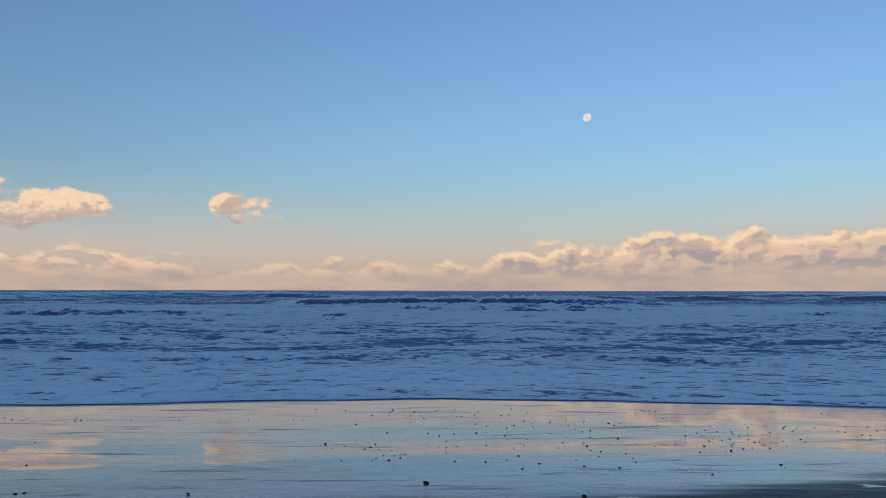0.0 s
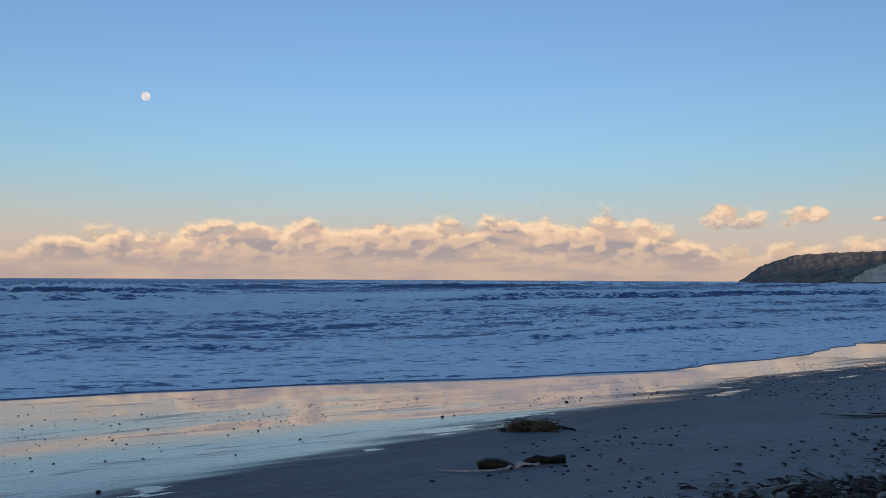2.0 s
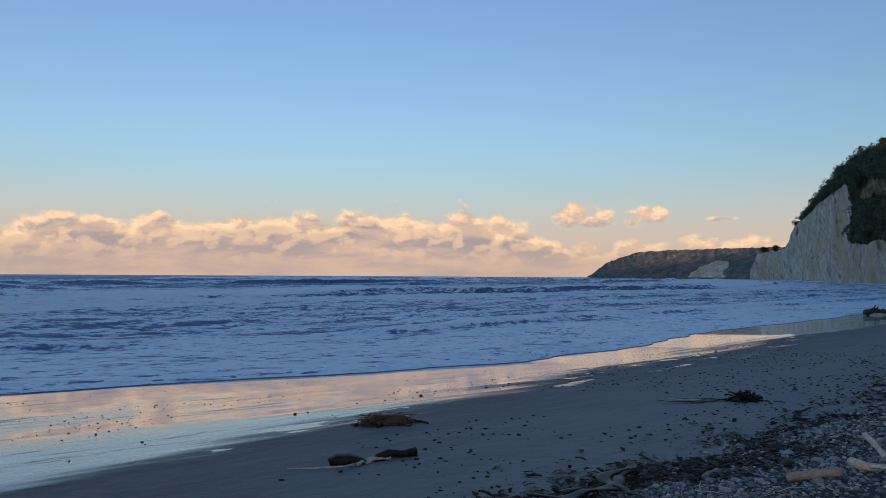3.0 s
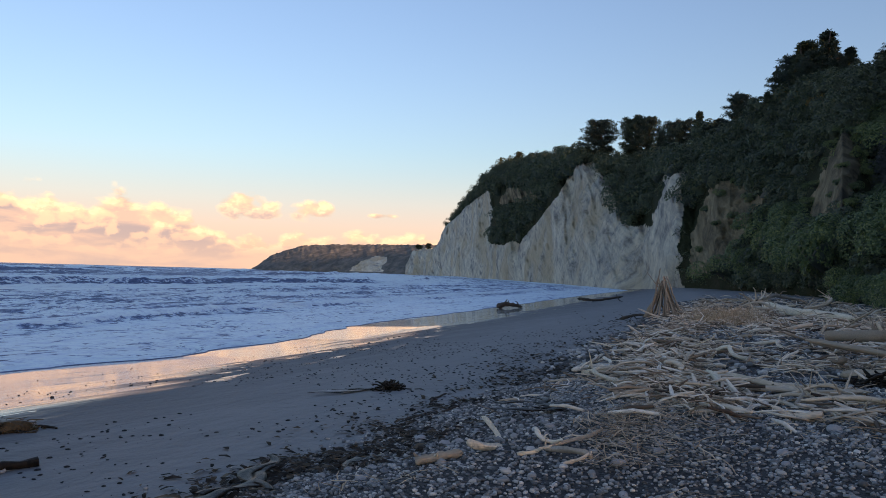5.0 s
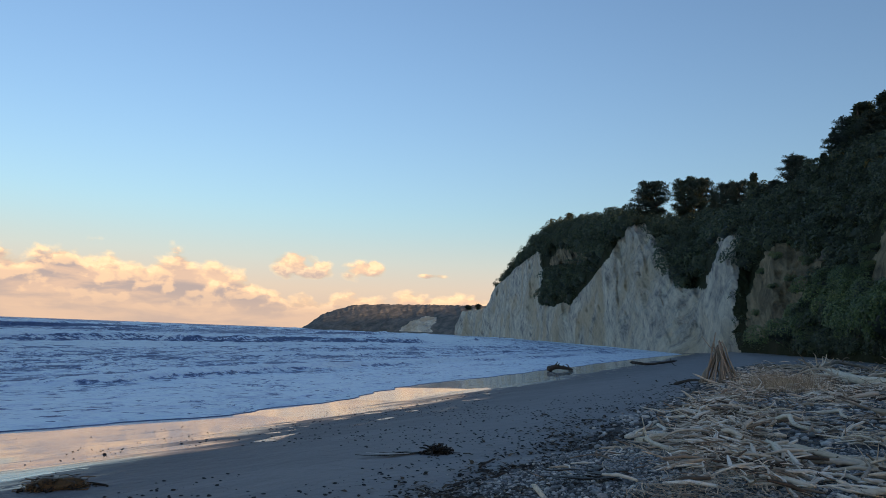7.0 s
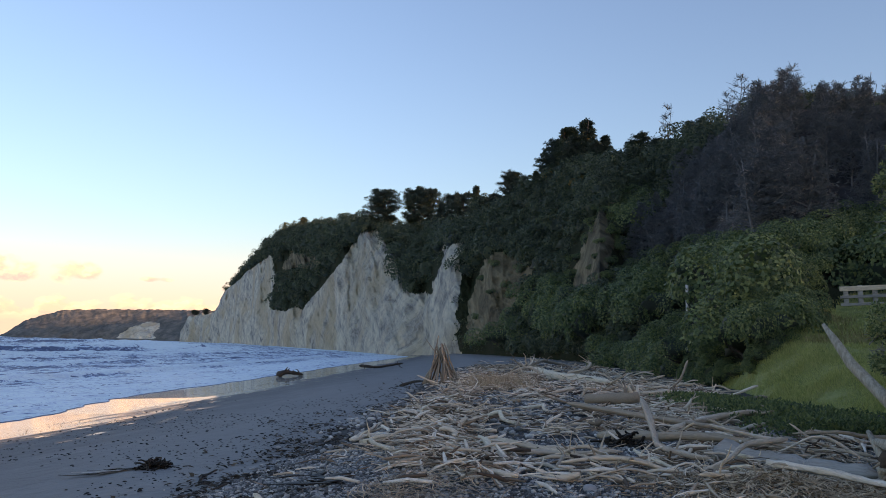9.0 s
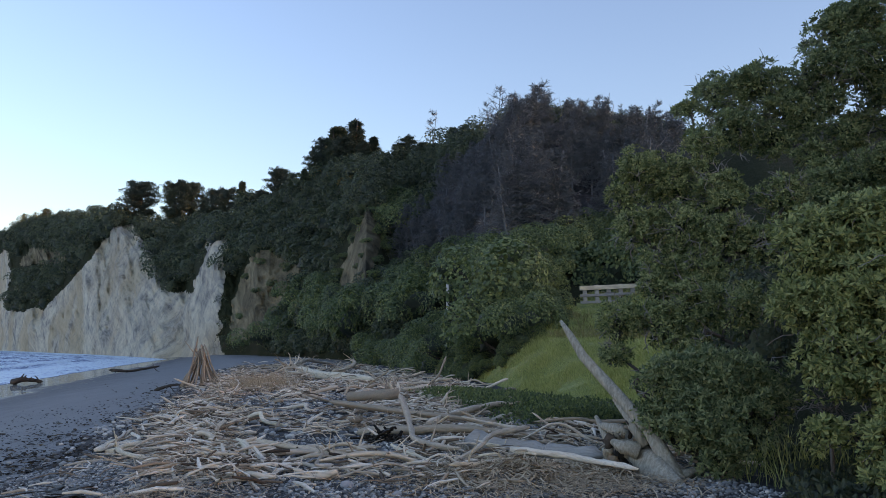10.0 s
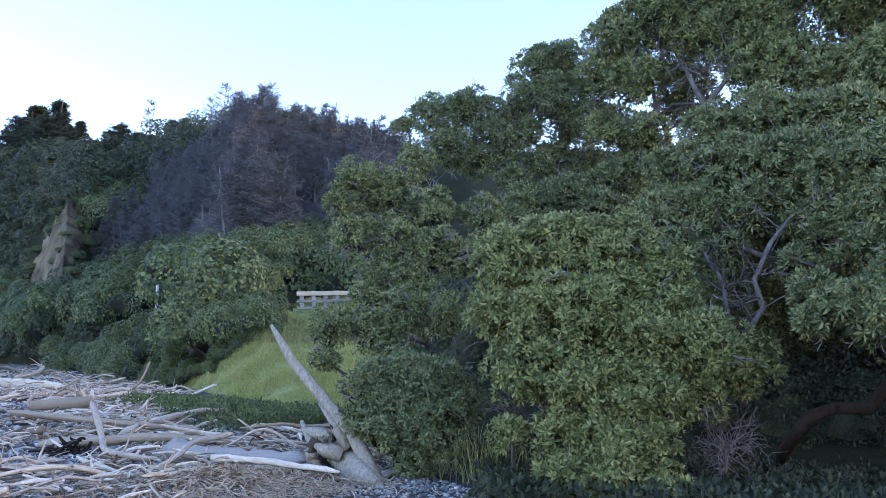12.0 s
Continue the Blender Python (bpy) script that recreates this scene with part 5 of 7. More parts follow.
def make_tall_shrub(seed, base, lobes, label, leaf=(0.085, 0.13), fill=1.0, twiggy=0.3, inner=1.0):
    """A many-limbed evergreen: limbs fork up to leafy lobes (azimuth, elevation, distance, radius), each built of small umbrella-shaped sprays of leaf whorls."""
    rng = np.random.default_rng(seed)
    x, y, _ = at_az(base[0], 0, base[1])
    foot = np.array([x, y, float(ground_z(x, y)) - 0.1])
    ob = new("tall_shrub")
    ob.location = foot
    tagged(ob, label, "shrub", "evergreen trees beside the beach")
    c = np.array([at_az(a, e, d) for a, e, d, r in lobes]) - foot
    r = np.array([l[3] for l in lobes])
    limbs, twigs = [], []
    for k in range(len(lobes)):
        under = [j for j in range(len(lobes)) if c[j][2] < c[k][2] - 0.25 * r[k] and np.linalg.norm(c[j] - c[k]) < 0.6 * np.linalg.norm(c[k])]
        start = c[min(under, key=lambda j: np.linalg.norm(c[j] - c[k]))] if under else np.array([rng.normal() * 0.15, rng.normal() * 0.15, 0])
        steps = 8
        t = np.linspace(0, 1, steps)[:, None]
        pts = start + (c[k] - start) * t + np.array([0, 0, 1.0]) * np.sin(t * 3.14) * 0.12 * r[k]
        pts[1:-1] += rng.normal(size=(steps - 2, 3)) * 0.05 * np.linalg.norm(c[k] - start)
        thick = 0.025 + 0.045 * max(0.0, 1 - c[k][2] / 6)
        limbs.append(tube(pts, np.linspace(thick * (1.0 if under else 1.5), 0.018, steps), 6, cap=False))
        for j in range(int(16 * r[k] * twiggy) + 1):
            w = rng.normal(size=3)
            w /= np.linalg.norm(w)
            p2, r2 = limb(rng, c[k] + w * 0.15 * r[k], w + (0, 0, 0.1), r[k] * rng.uniform(0.7, 1.1), 0.014, 0.005, 0.6, 6)
            twigs.append(tube(p2, r2, 4, cap=False))
            for q in range(4):
                w3 = w + rng.normal(size=3) * 0.8
                p3, r3 = limb(rng, p2[rng.integers(2, 6)], w3 / np.linalg.norm(w3), r[k] * 0.45, 0.007, 0.003, 0.7, 4)
                twigs.append(tube(p3, r3, 3, cap=False))
    part("trunk", tube_mesh("trunk", limbs, BARK), ob)
    tagged(part("twig", tube_mesh("twig", twigs, PALE_TWIG), ob, "tangle of pale bare twigs"), kind="stuff")
    places, ways, sizes, deep, deep_size = [], [], [], [], []
    for k in range(len(r)):
        seaward = np.array(EYE) - foot - c[k]
        seaward /= np.linalg.norm(seaward)
        span = np.mean(leaf)
        n = int((10 + 26 * (r[k] / 0.5) ** 1.6) * fill)
        way = rng.normal(size=(n * 2, 3)) + (0, 0, 0.25)
        way /= np.linalg.norm(way, axis=1, keepdims=True)
        way = way[(way @ seaward > -0.35) | (rng.random(n * 2) < 0.3)][:n]
        mid = c[k] + way * (r[k] * rng.uniform(0.3, 0.72, len(way)))[:, None] * (1, 1, 0.9)
        size = rng.uniform(0.6, 1.0, len(way)) * (0.07 + 0.34 * r[k])
        for m, w, q in zip(mid, way, size):
            count = int(3 + 1.5 * (q / span) ** 2)
            d = rng.normal(size=(count, 3)) + w * 0.55 + seaward * 0.35 + (0, 0, 0.55)
            d /= np.linalg.norm(d, axis=1, keepdims=True)
            places.append(m + d * q * rng.uniform(0.75, 1.05, count)[:, None] * (1, 1, 0.72))
            ways.append(d + w * 0.35 + (0, 0, 0.25))
            sizes.append(rng.uniform(*leaf, count))
        # dark tufts deep in each lobe stand in for the crown's inner shade
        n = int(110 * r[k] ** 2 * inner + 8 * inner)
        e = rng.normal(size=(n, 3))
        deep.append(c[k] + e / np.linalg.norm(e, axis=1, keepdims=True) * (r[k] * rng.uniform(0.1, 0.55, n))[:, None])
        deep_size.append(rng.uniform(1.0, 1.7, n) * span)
    p, d, size = np.vstack(places), np.vstack(ways), np.concatenate(sizes)
    keep = p[:, 2] > 0.05
    p, d, size = p[keep], d[keep], size[keep]
    d /= np.linalg.norm(d, axis=1, keepdims=True)
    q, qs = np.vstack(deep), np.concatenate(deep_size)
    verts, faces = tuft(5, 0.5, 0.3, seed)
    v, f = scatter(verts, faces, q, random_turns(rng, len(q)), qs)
    part("inner_foliage", np_mesh("inner_foliage", v, f, INNER_LEAF, smooth=False), ob, "leaves coloured dark for the shade inside the crown")
    thirds = []
    for h in range(3):
        verts, faces = tuft((6, 7, 5)[h], (0.38, 0.34, 0.42)[h], (0.45, 0.28, 0.7)[h], seed + h)
        mine = np.arange(len(p)) % 3 == h
        thirds.append(scatter(verts, faces, p[mine], random_turns(rng, mine.sum(), d[mine], 0.3), size[mine]))
    v, f = merged(thirds)
    part("crown", np_mesh("crown", v, f, BUSH_LEAF, smooth=False), ob)
    return ob


STANDING_LOG = bark_material("silver_standing_log", (0.27, 0.245, 0.195), (0.50, 0.46, 0.37), (5, 5, 0.7))
PALE_TWIG = bark_material("pale_dry_twigs", (0.20, 0.185, 0.175), (0.40, 0.37, 0.345))
LIMB_BARK = bark_material("grey_limb_bark", (0.11, 0.10, 0.092), (0.25, 0.23, 0.21))
# crown leaf darkened in its colour, for the shade inside the lobes
INNER_LEAF = leaf_material("shade_dark_leaf", (0.03, 0.045, 0.028), (0.06, 0.085, 0.05), (0.11, 0.13, 0.075), 0.5)


def build_tall_shrubs():
    make_tall_shrub(201, (127.0, 10.3), FRONT, "glossy broad-leaved evergreen shrub in dense whorls beside the driftwood", (0.068, 0.108), 1.25, 0.25)
    make_tall_shrub(202, (114.0, 10.9), LOW, "low leafy evergreen bush beside the upright driftwood log", (0.062, 0.098), 1.25, 0.2)
    make_tall_shrub(203, (112.5, 13.6), LEFT, "dark evergreen with bare twigs showing through its crown", (0.06, 0.095), 0.9, 1.3, 0.7)
    make_tall_shrub(204, (121.6, 16.2), MID, "evergreen tree with sky showing through its crown", (0.07, 0.11), 0.95, 0.8, 0.5)
    make_tall_shrub(205, (136.0, 15.4), TALL, "tall spreading evergreen with pale forked limbs", (0.075, 0.12), 0.95, 0.9, 0.7)
    make_tall_shrub(206, (141.0, 12.6), ARCH, "broad-leaved evergreen arching over a dark hollow", (0.07, 0.11), 1.1, 0.7)


build_tall_shrubs()
build_thicket()


def build_hollow_branch():
    """The thick crooked branch in the hollow under the trees, and the dim shrubs behind it."""
    rng = np.random.default_rng(5)
    pts = np.array([at_az(147, -0.5, 10.6), at_az(144.6, -1.6, 10.5), at_az(143.4, -3.0, 10.4), at_az(141.6, -3.0, 10.3), at_az(140.2, -3.6, 10.3), at_az(139.0, -5.2, 10.4), at_az(138.4, -6.0, 10.7), at_az(138.0, -8.2, 11.4)])
    ob = new("fallen_branch", tube_mesh("fallen_branch", [tube(pts, [0.085, 0.08, 0.08, 0.075, 0.085, 0.075, 0.07, 0.09], 9, 0.2, rng)], bark_material("brown_bark", (0.024, 0.016, 0.012), (0.055, 0.038, 0.028))))
    tagged(ob, "thick crooked brown branch in the dark hollow under trees", "branch")


build_hollow_branch()


def build_forked_limbs():
    """Thick pale limbs that show in the gaps of the crowns, with their bare twigs."""
    rng = np.random.default_rng(8)
    for label, forks, r in (("pale forked limb in a gap of the tall crown", ([(132.2, 12.6, 15.2), (131.7, 15.6, 15.2), (131.1, 16.9, 15.2), (130.8, 18.9, 15.2), (131.6, 20.6, 15.2)],), 0.06),
                            ("pale forked limb under the leaves of the tall crown", ([(134.2, 12.2, 14.6), (134.1, 15.0, 14.5), (134.4, 16.9, 14.5), (135.9, 18.6, 14.5), (136.6, 20.1, 14.6)], [(134.4, 16.9, 14.5), (133.7, 18.2, 14.6), (133.0, 19.8, 14.6)]), 0.065),
                            ("grey crooked limb before the dark hollow", ([(136.2, -3.0, 10.6), (135.7, 1.1, 10.6), (135.4, 2.6, 10.6), (135.1, 5.2, 10.7), (133.6, 7.6, 10.8)], [(136.2, -3.0, 10.6), (136.6, 1.8, 10.4), (137.6, 3.3, 10.4), (137.1, 5.2, 10.5), (138.3, 7.7, 10.6), (139.5, 9.2, 10.8)]), 0.045)):
        ob = new("forked_limb")
        tagged(ob, label, "branch")
        twigs = []
        for line in forks:
            pts = np.array([at_az(*p) for p in line])
            part("limb", tube_mesh("limb", [tube(pts, np.linspace(r, r * 0.5, len(pts)), 7, 0.15, rng)], LIMB_BARK), ob)
            for i in range(16):
                k = rng.uniform(1.0, len(pts) - 1.01)
                start = pts[int(k)] + (pts[int(k) + 1] - pts[int(k)]) * (k % 1)
                w = rng.normal(size=3) + (0, 0, 0.3)
                p2, r2 = limb(rng, start, w / np.linalg.norm(w), rng.uniform(0.3, 0.8), r * 0.28, 0.005, 0.7, 6)
                twigs.append(tube(p2, r2, 4, cap=False))
                for q in range(3):
                    w3 = w + rng.normal(size=3)
                    p3, r3 = limb(rng, p2[rng.integers(2, 6)], w3 / np.linalg.norm(w3), 0.28, 0.006, 0.003, 0.7, 4)
                    twigs.append(tube(p3, r3, 3, cap=False))
        tagged(part("twig", tube_mesh("twig", twigs, LIMB_BARK), ob), kind="stuff")
    for label, az, el, d, size, count in (("tangle of bare pale twigs at the foot of the evergreen", 135.0, -5.4, 9.6, 0.5, 34), ("dead twigs between two evergreens", 121.0, -3.6, 9.9, 0.36, 22)):
        p = at_az(az, el, d)
        ob = new("bare_twigs")
        g = float(ground_z(p[0], p[1]))
        ob.location = (p[0], p[1], g)
        twigs = []
        for i in range(count):
            w = rng.normal(size=3) * (1, 1, 0.7) + (0, 0, 0.2)
            p2, r2 = limb(rng, (rng.normal() * 0.05, rng.normal() * 0.05, (p[2] - g) * rng.uniform(0.7, 1.0)), w / np.linalg.norm(w), size * rng.uniform(0.7, 1.3), 0.008, 0.003, 0.9, 7, 0.05)
            twigs.append(tube(p2, r2, 4, cap=False))
            for q in range(5):
                w3 = w + rng.normal(size=3)
                p3, r3 = limb(rng, p2[rng.integers(2, 7)], w3 / np.linalg.norm(w3), size * 0.5, 0.006, 0.003, 0.8, 5)
                twigs.append(tube(p3, r3, 3, cap=False))
        twigs.append(tube(np.array([(0.05, 0, -0.1), (0, 0.03, (p[2] - g) * 0.5), (0, 0, p[2] - g)]), [0.03, 0.024, 0.018], 6, cap=False))
        part("stem", tube_mesh("stem", twigs[-1:], LIMB_BARK), ob)
        tagged(part("twig", tube_mesh("twig", twigs[:-1], LIMB_BARK), ob), kind="stuff")
        tagged(ob, label, "twigs")


build_forked_limbs()


# ---- grass slope, fence and post ----
def build_grass():
    rng = np.random.default_rng(23)
    az, v = rng.uniform(95, 113, 150000), rng.uniform(-0.02, 1.1, 150000)
    x, y, z = hill_point(az, v)
    a, e = seen_from_beach(x, y, z + 0.25)
    wander = 1.6 * fbm(x * 0.4, y * 0.4, 0, 3, seed=4)
    keep = inside(a, e, GRASS_ZONE) | inside(a + wander, e - 0.4, GRASS_ZONE)
    p = np.stack([x, y, z - 0.04], -1)[keep][:46000]
    n = len(p)
    verts = np.array([(-0.05, 0, 0), (0.05, 0, 0), (0.03, 0.12, 0.62), (-0.01, 0.32, 0.95), (0.04, -0.06, 0), (-0.04, 0.05, 0), (-0.22, 0.1, 0.8)])
    faces = np.array([(0, 1, 2), (0, 2, 3), (4, 6, 5)])
    turns = random_turns(rng, n, np.tile((0.0, 0.25, 1.0), (n, 1)), 0.35)
    patch = 0.2 + 1.7 * fbm(p[:, 0] * 0.8, p[:, 1] * 0.8, 0, 3, seed=6)
    vv, ff = scatter(verts, faces, p, turns, rng.uniform(0.10, 0.19, n) * patch)
    tagged(new("grass", np_mesh("grass", vv, ff, GRASS, smooth=False)), "long bright green grass on the bank below the fence", "grass", kind="stuff")
    top = keep & (e > 1.2) & (rng.random(len(e)) < 0.35 * step01(fbm(x * 0.5, y * 0.5, 0, 3, seed=9), 0.35, 0.6))
    q = np.stack([x, y, z - 0.04], -1)[top][:6000]
    vv, ff = scatter(verts, faces, q, random_turns(rng, len(q), np.tile((0.0, 0.2, 1.0), (len(q), 1)), 0.4), rng.uniform(0.16, 0.30, len(q)))
    tagged(new("dry_grass", np_mesh("dry_grass", vv, ff, stick_material("dry_grass_heads", [(0.0, (0.24, 0.22, 0.08)), (0.5, (0.36, 0.33, 0.14)), (1.0, (0.46, 0.40, 0.20))]), smooth=False)), "dry tan grass heads below the fence", "grass", kind="stuff")
    # dark low plants along the foot of the grass
    q = np.stack([rng.uniform(15.5, 24, 5200), np.zeros(5200), np.zeros(5200)], -1)
    q[:, 1] = np.interp(q[:, 0], [15.5, 18, 21, 24], [-5.2, -4.9, -4.2, -3.0]) + rng.normal(size=5200) * np.interp(q[:, 0], [15.5, 19, 24], [0.8, 0.6, 0.35])
    q[:, 2] = ground_z(q[:, 0], q[:, 1]) + rng.uniform(0.0, 0.38, 5200)
    verts, faces = tuft(4, 0.5, 0.8, 8)
    vv, ff = scatter(verts, faces, q, random_turns(rng, len(q), np.tile((0.0, 0.0, 1.0), (len(q), 1)), 0.6), rng.uniform(0.06, 0.13, len(q)))
    tagged(new("ground_plants", np_mesh("ground_plants", vv, ff, HILL_LEAF, smooth=False)), "low dark green plants between driftwood and grass", "plants", kind="stuff")
    # weeds along the foot of the tall evergreens
    n = 2800
    wa, wd = np.radians(rng.uniform(118, 150, n)), rng.uniform(8.3, 12.5, n)
    q = np.stack([0.4 + wd * np.sin(wa), -0.6 + wd * np.cos(wa), np.zeros(n)], -1)
    q[:, 2] = ground_z(q[:, 0], q[:, 1]) + rng.uniform(0.0, 0.22, n)
    vv, ff = scatter(verts, faces, q, random_turns(rng, n, np.tile((0.0, 0.0, 1.0), (n, 1)), 0.6), rng.uniform(0.06, 0.14, n))
    tagged(new("ground_plants", np_mesh("ground_plants", vv, ff, SCRUB_LEAF, smooth=False)), "low dark weeds at the foot of the evergreens", "plants", kind="stuff")
    # reeds and long blades under the tall shrubs
    n = 330
    q = np.stack([rng.uniform(9.0, 11.0, n), rng.uniform(-6.4, -5.0, n)], -1)
    q = np.c_[q, ground_z(q[:, 0], q[:, 1]) - 0.03]
    verts = np.array([(-0.012, 0, 0), (0.012, 0, 0), (0.010, 0.10, 0.6), (-0.008, 0.10, 0.6), (0, 0.35, 1.0)])
    faces = np.array([(0, 1, 2), (0, 2, 3), (3, 2, 4)])
    vv, ff = scatter(verts, faces, q, random_turns(rng, n, np.tile((0.0, 0.0, 1.0), (n, 1)), 0.45), rng.uniform(0.3, 0.7, n))
    tagged(new("long_blades", np_mesh("long_blades", vv, ff, GRASS, smooth=False)), "long grass blades under the evergreen shrub", "grass", kind="stuff")


build_grass()


def box(x0, x1, y0, y1, z0, z1, bevel=0.01):
    bm = bmesh.new()
    bmesh.ops.create_cube(bm, size=1, matrix=Matrix.Translation(((x0 + x1) / 2, (y0 + y1) / 2, (z0 + z1) / 2)) @ Matrix.Diagonal((x1 - x0, y1 - y0, z1 - z0, 1)))
    bmesh.ops.bevel(bm, geom=bm.edges[:], offset=bevel, segments=1, affect="EDGES")
    return bm


def bm_mesh(name, bm, mat):
    me = bpy.data.meshes.new(name)
    bm.to_mesh(me)
    bm.free()
    me.materials.append(mat)
    return me


def build_fence():
    far = next(d for d in np.arange(28, 48, 0.25) if hill_z(107.8, d) > EYE.z + d * math.tan(radians(3.1)))
    a, b = at_az(105.6, 0, far), at_az(111.2, 0, far + 0.5)
    fence = new("fence")
    length = math.hypot(b[0] - a[0], b[1] - a[1])
    fence.matrix_basis = pose(a[0], a[1], min(hill_z(105.6, far), hill_z(108.5, far)) - 0.28, 0, -2.5, math.degrees(math.atan2(b[1] - a[1], b[0] - a[0])))
    tagged(fence, "weathered pale timber rail fence above the grass", "fence")
    for i in range(7):
        x = 0.25 + i * (length - 0.5) / 6
        part("post", bm_mesh("post", box(x - 0.1, x + 0.1, -0.08, 0.08, -1.2, 1.02 + 0.05 * (i % 2)), GREY_LOG), fence)
    part("rail", bm_mesh("rail", box(0, length, -0.13, -0.083, 0.83, 1.04), PALE_DRIFT), fence, "pale top rail")
    part("rail", bm_mesh("rail", box(0, length, -0.13, -0.083, 0.50, 0.63), GREY_LOG), fence)
    part("rail", bm_mesh("rail", box(0, length, -0.13, -0.083, 0.16, 0.29), GREY_LOG), fence)
    far = next(d for d in np.arange(48, 80, 0.25) if hill_z(96.3, d) > EYE.z + d * math.tan(radians(2.5)))
    x, y, _ = at_az(96.3, 0, far)
    foot = hill_z(96.3, far)
    tall = 2.94 + far * math.tan(radians(4.5)) - foot
    ob = new("marker_post", tube_mesh("marker_post", [tube(np.array([(0, 0, -0.4), (0.02, 0, tall * 0.5), (0.0, 0.01, tall)]), [0.12, 0.12, 0.115], 9)], WHITE_PAINT))
    ob.location = (x, y, foot)
    tagged(ob, "white painted marker post among the shrubs", "post")
    dry = make_bare_tree(99, 3.4, 0.42)
    x, y, _ = at_az(97.4, 0, 44)
    dry.location = (x, y, hill_z(97.4, 44) - 0.1)
    tagged(dry, "pale grey leafless bush among green shrubs", "shrub")


WHITE_PAINT = bark_material("worn_white_paint", (0.62, 0.61, 0.58), (0.78, 0.78, 0.76))
build_fence()


# ---- driftwood ----
def make_log(name, seed, length, radius, bend, mat, stubs=0, taper=0.55, sides=9, n=12):
    """A worn log along x, centred, with bends, swellings, broken ends and branch stubs."""
    rng = np.random.default_rng(seed)
    t = np.linspace(-0.5, 0.5, n)
    wave = rng.uniform(-1, 1, 4)
    pts = np.stack([t * length, bend * length * (wave[0] * np.cos(t * 4) + 0.5 * wave[1] * np.sin(t * 9)), 0.5 * bend * length * (wave[2] * np.cos(t * 5) + 0.3 * wave[3] * np.sin(t * 11))], -1)
    pts -= pts.mean(0)
    rad = radius * np.linspace(1, taper, n) * (1 + 0.22 * (rng.random(n) - 0.5))
    rad[0] *= rng.uniform(0.35, 0.8)
    rad[-1] *= rng.uniform(0.15, 0.5)
    ob = new(name, tube_mesh(name, [tube(pts, rad, sides, 0.5, rng)], mat))
    for i in range(stubs):
        k = rng.integers(2, n - 2)
        w = rng.normal(size=3) * (0.5, 1, 0.7)
        w[2] = abs(w[2]) * (0.7 if stubs > 6 else 0.25)
        w /= np.linalg.norm(w)
        p2, r2 = limb(rng, pts[k], w, min(length * rng.uniform(0.08, 0.3), rng.uniform(0.6, 1.1) if stubs > 6 else rng.uniform(0.15, 0.5)), rad[k] * 0.6, rad[k] * 0.15, 0.5, 6)
        part("stub", tube_mesh("stub", [tube(p2, r2, 6, 0.2, rng)], mat), ob)
    return ob


def drift_density(x, y):
    """How thickly driftwood lies, 0 to 1."""
    bush, stone = np.interp(x, X_BUSH, Y_BUSH), np.interp(x, X_STONE, Y_STONE)
    across = step01(y, bush - 0.6, bush + 1.5) * (1 - step01(y, stone - 3.2, stone - 0.4))
    along = step01(x, 9.0, 12.5) * (1 - 0.6 * step01(x, 70, 110))
    clear = 1 - 0.9 * np.exp(-(((x - 13.5) / 2.6) ** 2 + ((y + 0.2) / 1.1) ** 2)) - 0.7 * np.exp(-(((x - 17.0) / 3.0) ** 2 + ((y - 1.2) / 0.9) ** 2))
    low = step01(-y + np.interp(x, [9, 12, 20], [1.5, 3.2, 9]), 0, 1.0)
    clump = 0.08 + 0.92 * step01(fbm(x * 0.55 + 3.0, y * 0.8, 0, 3, seed=83), 0.43, 0.60)
    return np.clip(across * along * clear * (0.35 + 0.65 * low) * clump, 0, 1)


